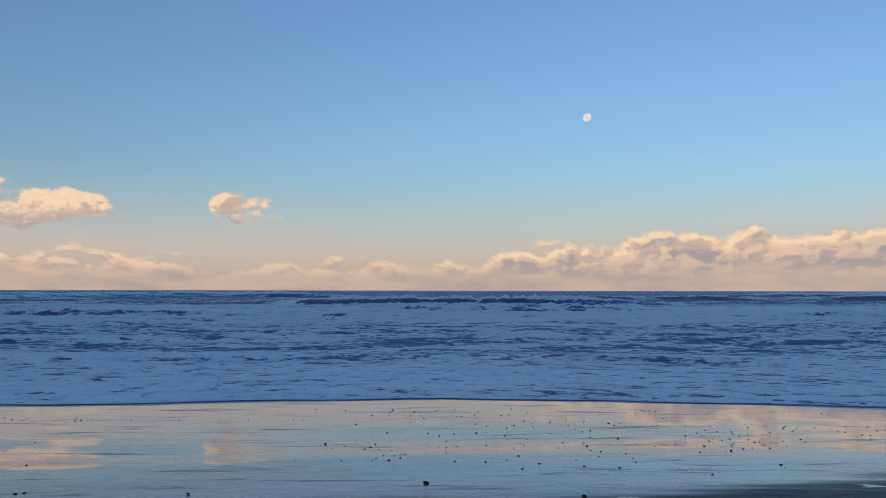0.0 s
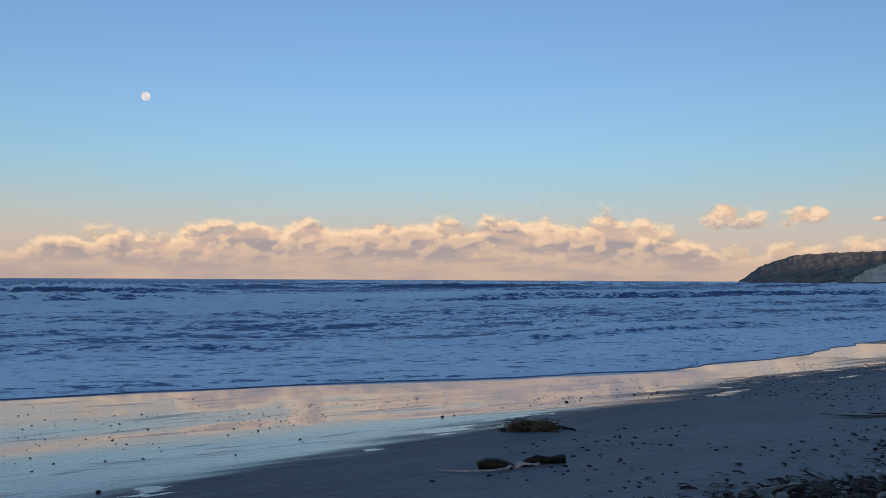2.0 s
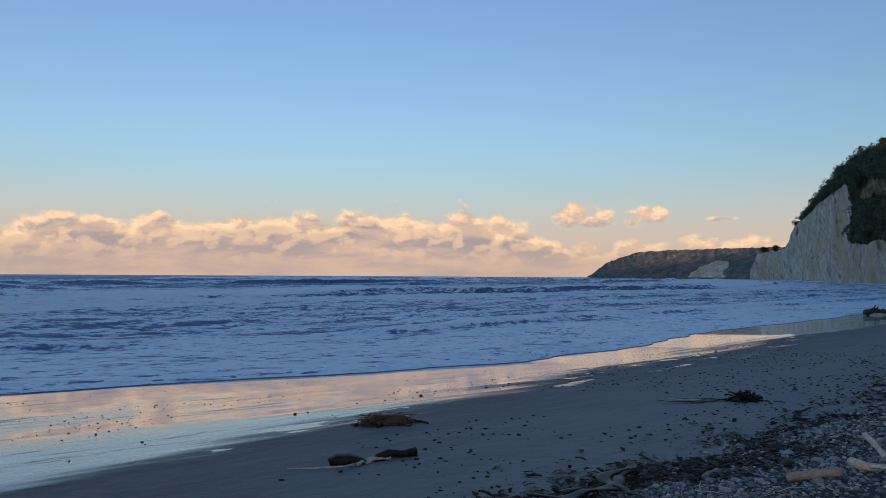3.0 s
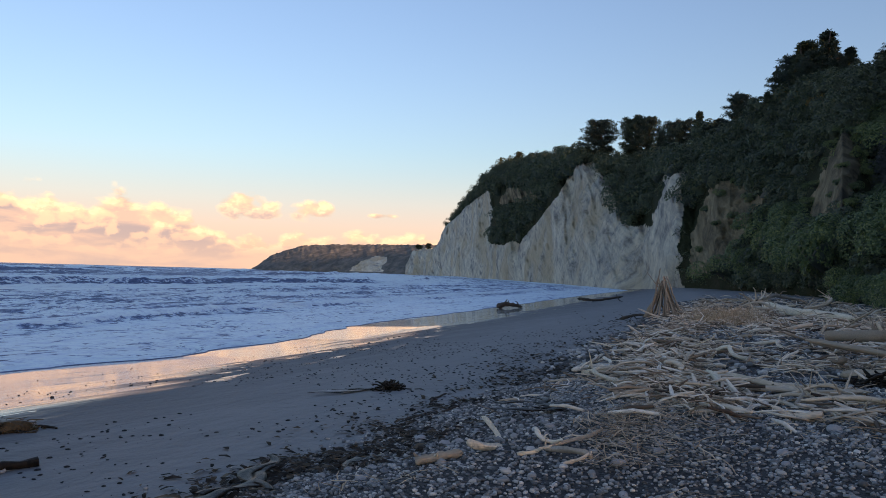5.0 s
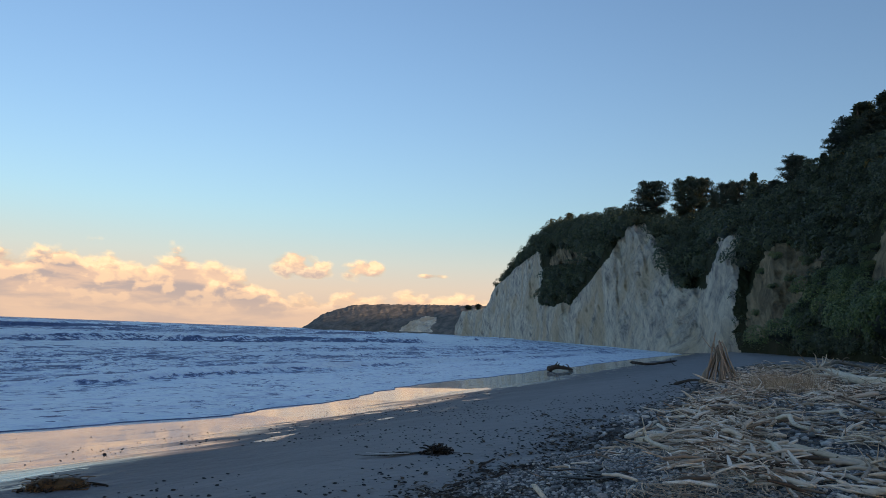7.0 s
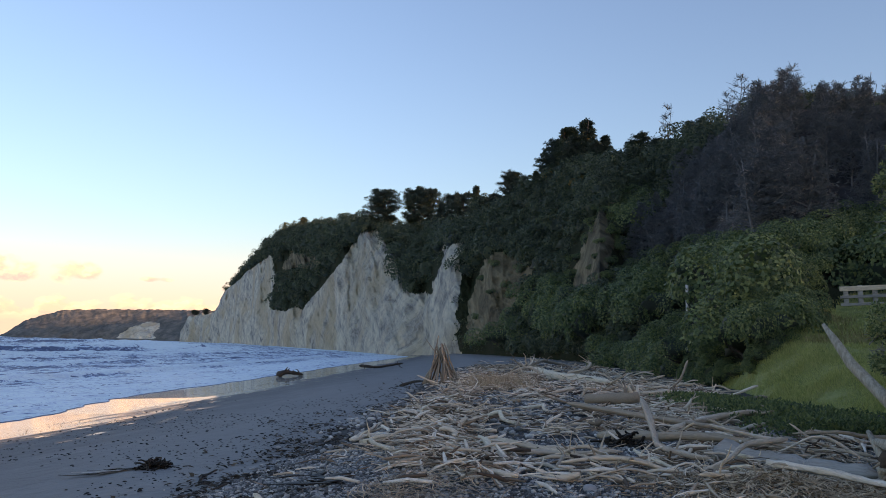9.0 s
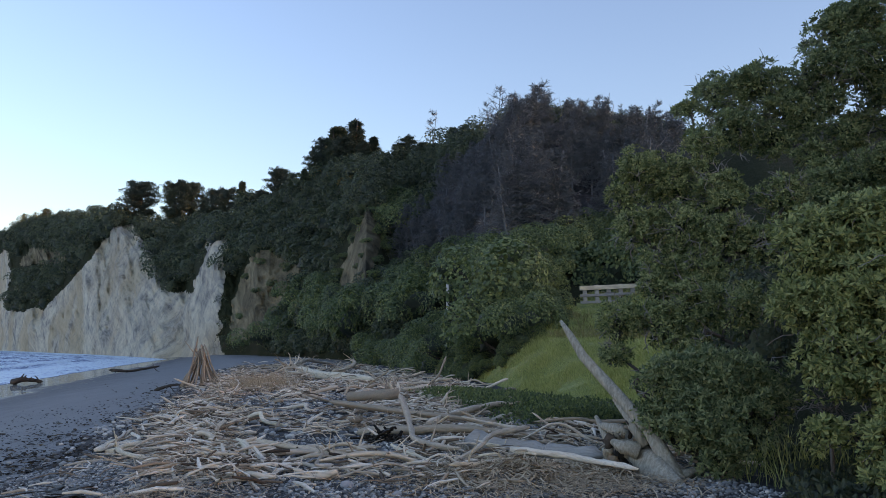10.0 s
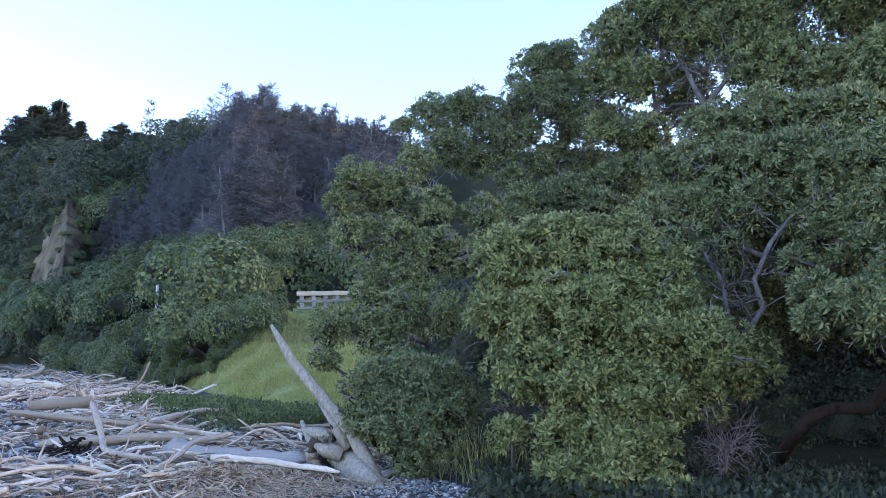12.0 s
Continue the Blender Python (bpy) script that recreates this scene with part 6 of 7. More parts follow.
def build_driftwood():
    rng = np.random.default_rng(77)
    logs = [tagged(make_log("driftwood_log", 300 + i, 2.0, rng.uniform(0.022, 0.05), rng.uniform(0.08, 0.2), DRIFT, stubs=2 + i % 4, n=16), "bleached driftwood log among stones and litter", "driftwood", "driftwood strewn along the beach") for i in range(8)]
    sticks = [tagged(make_log("driftwood_branch", 320 + i, 1.2, rng.uniform(0.012, 0.028), rng.uniform(0.10, 0.26), DRIFT, stubs=1 + i % 4, taper=0.4, sides=6, n=11), "crooked bleached driftwood branch", "driftwood", "driftwood strewn along the beach") for i in range(9)]
    chunks = [tagged(make_log("driftwood_chunk", 340 + i, 0.62, rng.uniform(0.035, 0.07), rng.uniform(0.08, 0.2), DRIFT, stubs=2 + i % 2, taper=0.5, sides=8, n=9), "short broken knotted chunk of driftwood", "driftwood", "driftwood strewn along the beach") for i in range(6)]
    lu, su, cu = [[] for _ in logs], [[] for _ in sticks], [[] for _ in chunks]
    made = 0
    while made < 285:
        x = 9 + rng.exponential(17)
        y = rng.uniform(-6.5, 9)
        if x > 75 or rng.random() > drift_density(x, y):
            continue
        # the pieces heaped against the upright log and the bank are the larger ones
        big = rng.random() < (0.35 + 0.3 * step01(-y, -1, 3))
        some, used = (logs, lu) if big else (sticks, su)
        if rng.random() < 0.18:
            some, used = chunks, cu
        i = rng.integers(len(some))
        size = rng.uniform(0.5, 1.15) * (1.0 if big else rng.uniform(0.7, 1.3)) * (0.72 + min(x, 60) / 62)
        heap = rng.random() ** 2 * 0.36 * float(drift_density(x, y))
        turn = rng.normal(70, 45) if rng.random() < 0.4 else rng.uniform(0, 180)
        z = float(ground_z(x, y)) + (0.055 if big else 0.03) * size + heap
        place(some[i], used[i], x, y, z, size, turn, (rng.uniform(-180, 180), rng.normal(0, 4 + 25 * heap)))
        made += 1
    # small broken wood and reeds, past counting
    pieces = []
    shapes = [tube(np.array([(-0.5, 0, 0), (-0.15, 0.05, 0.02), (0.2, -0.03, 0.03), (0.5, 0.04, 0)]), [0.019, 0.026, 0.022, 0.010], 5, cap=False),
              tube(np.array([(-0.5, 0.1, 0), (-0.1, -0.06, 0.04), (0.25, -0.08, 0.02), (0.5, 0.1, 0.03)]), [0.015, 0.021, 0.018, 0.009], 5, cap=False),
              tube(np.array([(-0.5, 0, 0), (0.0, 0.02, 0.06), (0.5, 0, 0.02)]), [0.034, 0.048, 0.026], 5, cap=False)]
    for v, f in shapes:
        n = 120000
        x, y = 8.5 + rng.exponential(15, n), rng.uniform(-6.5, 14, n)
        keep = (rng.random(n) < drift_density(x, y)) & (x < 95)
        x, y = x[keep][:4400], y[keep][:4400]
        m = len(x)
        a = rng.uniform(0, 3.14, m)
        tilt = rng.normal(0, 0.22, m)
        turns = np.stack([np.stack([np.cos(a) * np.cos(tilt), np.sin(a) * np.cos(tilt), np.sin(tilt)], -1), np.stack([-np.sin(a), np.cos(a), 0 * a], -1), np.zeros((m, 3))], -1)
        turns[..., 2] = np.cross(turns[..., 0], turns[..., 1])
        p = np.stack([x, y, ground_z(x, y) + rng.uniform(0.0, 0.20, m) * (0.4 + 0.6 * drift_density(x, y))], -1)
        pieces.append(scatter(v, f, p, turns, (0.06 + 0.5 * rng.random(m) ** 2.2) * (1 + np.minimum(x, 60) / 60)))
    v, f = merged(pieces)
    tagged(new("driftwood_litter", np_mesh("driftwood_litter", v, f, LITTER)), "small broken bleached sticks strewn over the stones", "driftwood", kind="stuff")
    # straw and reeds in drifts
    n = 90000
    x, y = 6 + rng.exponential(9, n), rng.uniform(-6, 7, n)
    stone = np.interp(x, X_STONE, Y_STONE)
    patch = step01(fbm(x * 0.8, y * 0.8, 0, 3, seed=44), 0.42, 0.68)
    want = np.clip(0.75 * drift_density(x, y) + 0.8 * np.exp(-((y - (stone - 2.9)) / 0.9) ** 2) * (x < 26) + np.exp(-(((x - 9.6) / 1.0) ** 2 + ((y + 2.6) / 1.2) ** 2)) * 1.5, 0, 1.5) * patch
    keep = (rng.random(n) < want) & (x < 60)
    x, y = x[keep][:9000], y[keep][:9000]
    m = len(x)
    verts = np.array([(-0.5, -0.02, 0), (-0.5, 0.02, 0), (0.0, 0.065, 0.015), (0.0, 0.026, 0.012), (0.5, 0.012, 0.0), (0.5, -0.012, 0.0)])
    faces = np.array([(0, 3, 2, 1), (3, 5, 4, 2)])
    p = np.stack([x, y, ground_z(x, y) + rng.uniform(0.02, 0.09, m)], -1)
    vv, ff = scatter(verts, faces, p, random_turns(rng, m, np.tile((0.0, 0.0, 1.0), (m, 1)), 0.22), rng.uniform(0.10, 0.30, m) * (1 + np.minimum(x, 60) / 60))
    tagged(new("reed_litter", np_mesh("reed_litter", vv, ff, STRAW, smooth=False)), "dry tan reed and straw litter over the stones", "litter", kind="stuff")


def build_bark_heap():
    """Matted brown bark, reeds and twigs heaped before the leaning log."""
    rng = np.random.default_rng(61)
    n = 5200
    x, y = rng.normal(10.4, 0.9, n), rng.normal(-2.6, 1.0, n)
    keep = (x > 8.9) & (x < 12.6) & (y > -4.6)
    x, y = x[keep], y[keep]
    m = len(x)
    hump = 0.16 * np.exp(-(((x - 10.4) / 0.9) ** 2 + ((y + 2.7) / 1.0) ** 2)) * (0.4 + 1.2 * fbm(x * 1.6, y * 1.6, 0, 3, seed=62))
    p = np.stack([x, y, ground_z(x, y) + 0.01 + hump * rng.random(m) ** 0.4], -1)
    verts = np.array([(-0.5, -0.03, 0), (-0.5, 0.03, 0), (0.0, 0.10, 0.02), (0.0, 0.03, 0.05), (0.5, 0.02, 0.0), (0.5, -0.02, 0.0)])
    faces = np.array([(0, 3, 2, 1), (3, 5, 4, 2)])
    vv, ff = scatter(verts, faces, p, random_turns(rng, m, np.tile((0.0, 0.0, 1.0), (m, 1)), 0.5), rng.uniform(0.06, 0.26, m))
    tagged(new("bark_litter", np_mesh("bark_litter", vv, ff, STRAW, smooth=False)), "matted brown bark and reed litter heaped by the leaning log", "litter", kind="stuff")


STRAW = stick_material("dry_reed_litter", [(0.0, (0.24, 0.15, 0.09)), (0.5, (0.54, 0.39, 0.26)), (1.0, (0.72, 0.57, 0.40))])
LITTER = stick_material("bleached_sticks", [(0.0, (0.07, 0.05, 0.04)), (0.25, (0.34, 0.24, 0.17)), (0.6, (0.76, 0.61, 0.47)), (1.0, (0.92, 0.84, 0.73))])
build_driftwood()
build_bark_heap()


def lay_log(name, a, b, za, zb, radius, mat, label, seed, bend=0.03, stubs=0, taper=0.6):
    """A log from plan point a to b, its ends za and zb above the ground."""
    p = np.array([*a, float(ground_z(*a)) + za])
    q = np.array([*b, float(ground_z(*b)) + zb])
    w = q - p
    length = float(np.linalg.norm(w))
    ob = make_log(name, seed, length, radius * (0.8 if length < 8 else 1), max(bend * 1.7, 0.03) if length < 4 else bend * 1.3, mat, stubs + 1, taper, 11, 18)
    ob.matrix_basis = pose(*((p + q) / 2), 0, -math.degrees(math.asin(w[2] / length)), math.degrees(math.atan2(w[1], w[0])))
    return tagged(ob, label, "driftwood")


def build_large_logs():
    lay_log("driftwood_log", (12.75, -2.2), (10.9, -3.75), 0.12, 0.12, 0.17, GREY_LOG, "thick silver-grey log lying among broken wood", 401, 0.008)
    lay_log("driftwood_log", (19.2, 0.1), (14.8, -3.0), 0.32, 0.22, 0.085, DRIFT, "long straight weathered tan pole across the heap", 402, 0.006)
    lay_log("driftwood_log", (46, 2.8), (33.5, -1.2), 0.25, 0.2, 0.2, PALE_DRIFT, "long thick bleached white log by the bush", 403, 0.01, 2)
    lay_log("driftwood_log", (24.5, -2.3), (20.2, -3.9), 0.12, 0.10, 0.10, PALE_DRIFT, "smooth bleached white log beside the plants", 404, 0.02, 1)
    lay_log("driftwood_log", (15.6, -1.7), (19.6, -4.6), 0.2, 0.3, 0.10, DRIFT, "forked bleached log lying across the others", 405, 0.03, 3)
    lay_log("driftwood_log", (13.9, 1.9), (12.4, -0.4), 0.08, 0.07, 0.075, DRIFT, "pale crooked log at the edge of the stones", 406, 0.03, 1)
    lay_log("driftwood_branch", (13.6, 1.4), (11.6, 0.65), 0.2, 0.04, 0.06, PALE_DRIFT, "pale bent branch with a white broken end", 407, 0.03, 0, 0.8)
    lay_log("driftwood_log", (12.5, 1.0), (12.8, -0.9), 0.06, 0.05, 0.07, DRIFT, "bleached log resting on grey stones", 408, 0.02, 1)
    lay_log("driftwood_log", (14.6, -1.2), (11.3, -1.75), 0.55, 0.08, 0.065, DRIFT, "bleached curved root standing out of the heap", 409, 0.06, 3)
    lay_log("driftwood_log", (12.4, -3.0), (11.0, -1.7), 0.42, 0.06, 0.055, DRIFT, "tan broken branch leaning on the grey log", 410, 0.05, 1)
    lay_log("driftwood_log", (15.0, -0.5), (13.4, -3.4), 0.12, 0.18, 0.09, DRIFT, "bleached log in the tangled heap", 411, 0.02, 2)
    lay_log("driftwood_log", (16.2, 4.2), (18.6, 4.3), 0.06, 0.06, 0.08, DRIFT, "pale log on the seaward edge of the stones", 412, 0.03, 1)
    lay_log("driftwood_branch", (7.2, 2.35), (8.7, 2.85), 0.03, 0.05, 0.045, PALE_DRIFT, "snaking bleached stick on grey stones", 413, 0.09, 0, 0.8)
    lay_log("driftwood_branch", (6.95, 2.95), (7.2, 2.6), 0.05, 0.05, 0.055, DRIFT, "short tan chunk of driftwood on the stones", 414, 0.05, 2, 0.9)
    lay_log("driftwood_log", (42.6, 9.5), (40.3, 7.5), 0.1, 0.25, 0.09, DARK_WOOD, "dark log at the foot of the stick tepee", 415, 0.04, 2)
    lay_log("driftwood_log", (79.8, 22.7), (80.2, 18.2), 0.25, 0.45, 0.18, DARK_WOOD, "long dark branching trunk stranded on the sand", 416, 0.08, 8)
    lay_log("driftwood_log", (63.4, 24.9), (64.9, 23.2), 0.3, 0.2, 0.26, DARK_WOOD, "short dark stump stranded at the wet edge", 417, 0.10, 7, 0.5)
    lay_log("driftwood_log", (10.9, -1.2), (9.4, -2.4), 0.05, 0.06, 0.035, DRIFT, "thin pale stick over reed litter", 418, 0.05, 0)
    lay_log("driftwood_branch", (11.2, -2.6), (9.9, -3.9), 0.22, 0.12, 0.06, DRIFT, "pale broken branch by the upright log", 419, 0.04, 1)
    lay_log("driftwood_log", (58, 4.4), (70, 1.8), 0.4, 0.3, 0.15, DRIFT, "big bleached log with upturned branches", 420, 0.03, 7)
    lay_log("driftwood_log", (40, 0.6), (45, -0.6), 0.25, 0.9, 0.11, DRIFT, "bleached trunk with long upturned branches", 421, 0.05, 8)


build_large_logs()


def build_bleached_branches():
    """Twisted pale branches over the near stones and the seaward side of the heap."""
    for i, (a, b, r, bend) in enumerate((((7.03, 1.68), (8.28, 1.7), 0.034, 0.12), ((6.87, 1.94), (7.21, 1.76), 0.022, 0.06), ((7.72, 2.12), (7.53, 1.76), 0.026, 0.12), ((6.85, 1.52), (7.2, 1.38), 0.02, 0.1), ((14.22, 1.26), (12.34, 0.65), 0.06, 0.05),
                                         ((15.5, 3.6), (12.54, 2.52), 0.055, 0.09), ((13.0, 0.79), (13.53, -0.45), 0.06, 0.05), ((11.67, -0.48), (11.61, -1.27), 0.025, 0.06), ((15.3, 3.9), (17.46, 3.72), 0.06, 0.06), ((16.4, 2.4), (14.6, 1.7), 0.05, 0.12),
                                         ((18.2, 2.2), (16.6, 0.6), 0.06, 0.10), ((20.4, 3.1), (18.4, 3.4), 0.06, 0.09), ((22.0, 1.6), (20.0, 0.2), 0.065, 0.10), ((13.4, -1.9), (11.8, -2.9), 0.045, 0.12), ((12.2, -0.9), (11.0, -2.3), 0.035, 0.10))):
        lay_log("driftwood_branch", a, b, 0.05 + 0.04 * (i % 3), 0.06 + 0.05 * (i % 2), r, PALE_DRIFT if i % 3 else DRIFT, "twisted bleached branch lying over stones and litter", 440 + i, bend, 1 + i % 3, 0.6)


build_bleached_branches()


def tangle(name, seed, size, count, radius, mat, flat=0.5, points=7):
    """A matted heap of curling strands."""
    rng = np.random.default_rng(seed)
    pieces = []
    for i in range(count):
        a, b = rng.normal(size=3) * size, rng.normal(size=3)
        a[2] = abs(a[2]) * flat
        b[2] *= 0.4
        pts, rad = limb(rng, a * 0.5, b / np.linalg.norm(b), float(np.max(size)) * rng.uniform(0.5, 1.2), radius, radius * 0.5, 0.9, points, 0.06)
        top = float(size[2]) * math.sqrt(max(0.05, 1 - min(1.0, (a[0] / (2.2 * size[0])) ** 2 + (a[1] / (2.2 * size[1])) ** 2)))
        pts[:, 2] = np.clip(pts[:, 2], radius, top)
        pts[:, :2] = np.clip(pts[:, :2], -2.0 * np.array(size[:2]), 2.0 * np.array(size[:2]))
        pieces.append(tube(pts, rad, 5, 0.3, rng))
    return tube_mesh(name, pieces, mat)


def build_upright_log():
    """The leaning grey trunk with its root plate."""
    rng = np.random.default_rng(9)
    root = new("leaning_log")
    base = np.array([10.05, -4.3, float(ground_z(10.05, -4.3))])
    root.location = base
    tagged(root, "grey driftwood trunk leaning up from its torn root plate", "driftwood")
    trail = np.array([at_az(111.6, -9.6, 9.9), at_az(111.2, -8.6, 10.1), at_az(110.7, -7.2, 10.3), at_az(109.7, -5.4, 10.5), at_az(108.4, -3.9, 10.75), at_az(106.9, -2.2, 11.0), at_az(105.4, -0.5, 11.25), at_az(104.5, 1.0, 11.4), at_az(103.9, 1.95, 11.5)]) - base
    part("trunk", tube_mesh("trunk", [tube(trail, [0.125, 0.115, 0.10, 0.088, 0.08, 0.074, 0.064, 0.05, 0.022], 12, 0.12, rng)], STANDING_LOG), root)
    stem = np.array([at_az(112.2, -10.6, 9.5), at_az(111.2, -9.4, 9.9), at_az(109.9, -7.8, 10.4), at_az(108.6, -6.8, 10.9)]) - base
    part("bole", tube_mesh("bole", [tube(stem, [0.17, 0.2, 0.18, 0.13], 12, 0.25, rng)], STANDING_LOG), root, "thick pale bole of the fallen trunk")
    for i, (a, b, c, r) in enumerate((((109.4, -6.6, 10.6), (107.6, -5.4, 10.9), (106.6, -5.2, 11.2), 0.10), ((109.0, -6.9, 10.5), (107.9, -6.6, 10.5), (107.2, -6.2, 10.6), 0.085), ((109.5, -6.4, 10.5), (108.4, -4.7, 10.7), (107.4, -3.4, 10.9), 0.05), ((108.8, -7.2, 10.7), (107.0, -6.2, 11.1), (106.2, -4.6, 11.4), 0.07), ((110.4, -8.0, 10.2), (111.9, -8.2, 10.2), (113.2, -7.8, 10.3), 0.06))):
        pts = np.array([at_az(*a), (at_az(*a) + at_az(*b)) / 2 + rng.normal(size=3) * 0.04, at_az(*b), at_az(*c)]) - base
        part("root", tube_mesh("root", [tube(pts, [r * 1.3, r * 1.15, r, r * 0.45], 8, 0.25, rng)], STANDING_LOG), root)
    vv, ff = ball_points(4)
    lump = 1 + 0.9 * (fbm(vv[:, 0] * 2.2 + 4, vv[:, 1] * 2.2 + 4, vv[:, 2] * 2.2, 5, gain=0.6, seed=8) - 0.5)
    earth = part("root_plate", np_mesh("root_plate", vv * lump[:, None] * (0.15, 0.20, 0.22) + (0, 0, 0.2), ff, DARK_WOOD), root, "dark torn root plate")
    earth.location = at_az(108.2, -7.9, 10.9) - base
    hub = at_az(108.2, -6.7, 10.75) - base
    # the mouth of the hollow: roots bent round in a ring, and finer ones torn off short
    side = np.array([math.sin(radians(198)), math.cos(radians(198)), 0.0])
    for i in range(9):
        a0 = i * 0.7 + rng.uniform(-0.2, 0.2)
        reach = rng.uniform(0.9, 2.0)
        ring = [hub + (side * math.cos(a0 + reach * q) + np.array([0, 0, 1.05]) * math.sin(a0 + reach * q)) * (0.20 + 0.12 * q * rng.uniform(0.6, 1.2)) + np.array([-0.10, 0.06, 0]) * (1 - q) + rng.normal(size=3) * 0.015 for q in np.linspace(0, 1, 8)]
        thick = rng.uniform(0.03, 0.06)
        part("root", tube_mesh("root", [tube(np.array(ring), thick * np.array([1.25, 1.2, 1.1, 1.0, 0.85, 0.7, 0.5, 0.2]), 8, 0.3, rng)], (STANDING_LOG, POLE_WOOD, STANDING_LOG, DARK_WOOD)[i % 4]), root)
    for i in range(12):
        a = i * 0.55 + rng.uniform(-0.2, 0.2)
        way = side * math.cos(a) + np.array([-0.35, 0.2, 0.9 * math.sin(a)])
        pts, rad = limb(rng, hub + way * 0.17, way / np.linalg.norm(way), rng.uniform(0.12, 0.3), rng.uniform(0.018, 0.035), 0.007, 0.7, 6)
        part("root", tube_mesh("root", [tube(pts, rad, 6, 0.3, rng)], (POLE_WOOD, STANDING_LOG, DARK_WOOD)[i % 3]), root)


build_upright_log()


def build_stump():
    rng = np.random.default_rng(33)
    x, y = 22.3, -1.4
    ob = new("driftwood_stump")
    ob.location = (x, y, float(ground_z(x, y)))
    tagged(ob, "upturned tan driftwood stump with a jagged root crown", "driftwood")
    part("bole", tube_mesh("bole", [tube(np.array([(0.5, 1.1, 0.22), (0.25, 0.6, 0.25), (0.0, 0.1, 0.28), (-0.1, -0.25, 0.35)]), [0.12, 0.13, 0.16, 0.12], 11, 0.2, rng)], DRIFT), ob)
    for i in range(7):
        a = rng.uniform(-0.9, 0.9)
        pts, rad = limb(rng, (0, rng.uniform(-0.2, 0.2), 0.3), (0.2 * math.sin(a * 3), 1.3 * math.sin(a), math.cos(a)), rng.uniform(0.18, 0.4), 0.09, 0.025, 0.45, 5)
        part("root", tube_mesh("root", [tube(pts, rad, 7, 0.3, rng)], DRIFT), ob)


build_stump()


def build_tepee():
    """Driftwood poles leaned together."""
    rng = np.random.default_rng(41)
    x, y = 40.2, 6.9
    g = float(ground_z(x, y))
    tent = new("stick_tepee")
    tent.location = (x, y, g)
    tagged(tent, "cone of driftwood poles leaned together on the beach", "tepee")
    for i in range(34):
        a = i * 2.39996
        r = rng.uniform(0.75, 1.0)
        foot = np.array([r * math.cos(a), r * math.sin(a), -0.03])
        top = np.array([rng.normal() * 0.10, rng.normal() * 0.10, rng.uniform(1.35, 2.0)])
        if i == 3:
            top = np.array([-0.1, 0.15, 2.35])
        if i == 8:
            foot, top = np.array([0.3, -0.8, 0]), np.array([-0.2, 0.75, 2.15])
        pts = np.array([foot + (top - foot) * t for t in np.linspace(0, 1, 6)])
        pts[1:-1] += rng.normal(size=(4, 3)) * 0.025
        part("pole", tube_mesh("pole", [tube(pts, np.linspace(0.05, 0.028, 6) * rng.uniform(0.7, 1.2), 6, 0.15, rng)], POLE_WOOD), tent)


build_tepee()


# ---- kelp and wrack on the sand ----
KELP = bark_material("dark_wet_kelp", (0.012, 0.010, 0.008), (0.032, 0.022, 0.013))
BROWN_KELP = bark_material("brown_matted_weed", (0.05, 0.032, 0.016), (0.12, 0.075, 0.035))
PALE_KELP = bark_material("pale_bleached_kelp", (0.30, 0.30, 0.29), (0.5, 0.5, 0.48))
for mat in (KELP, BROWN_KELP):
    mat.node_tree.nodes["Principled BSDF"].inputs["Roughness"].default_value = 0.4


def ribbon(name, seed, length, wide, mat, curl=0.35):
    """A leathery strap lying in folds, with thickness."""
    rng = np.random.default_rng(seed)
    n = 22
    t = np.linspace(0, 1, n)
    x, y = t * length, curl * length * 0.25 * np.sin(t * 7 + rng.uniform(0, 6))
    z = 0.02 + 0.05 * np.abs(np.sin(t * 11 + rng.uniform(0, 6))) * wide * 6
    w = wide * (0.5 + 0.5 * np.sin(np.pi * np.clip(t, 0.08, 0.95)))
    pts = []
    for s, dz in ((-1, 0.0), (-0.4, 0.02), (0.4, 0.015), (1, 0.0), (0.4, -0.008), (-0.4, -0.008)):
        pts.append(np.stack([x, y + s * w, z + dz + 0.4 * w * np.sin(t * 13 + s)], -1))
    v = np.stack(pts, 1).reshape(-1, 3)
    v[:, 2] -= v[:, 2].min() - 0.003
    i = np.arange(n * 6).reshape(n, 6)
    j = np.roll(i, -1, 1)
    return np_mesh(name, v, np.stack([i[:-1], j[:-1], j[1:], i[1:]], -1).reshape(-1, 4), mat)


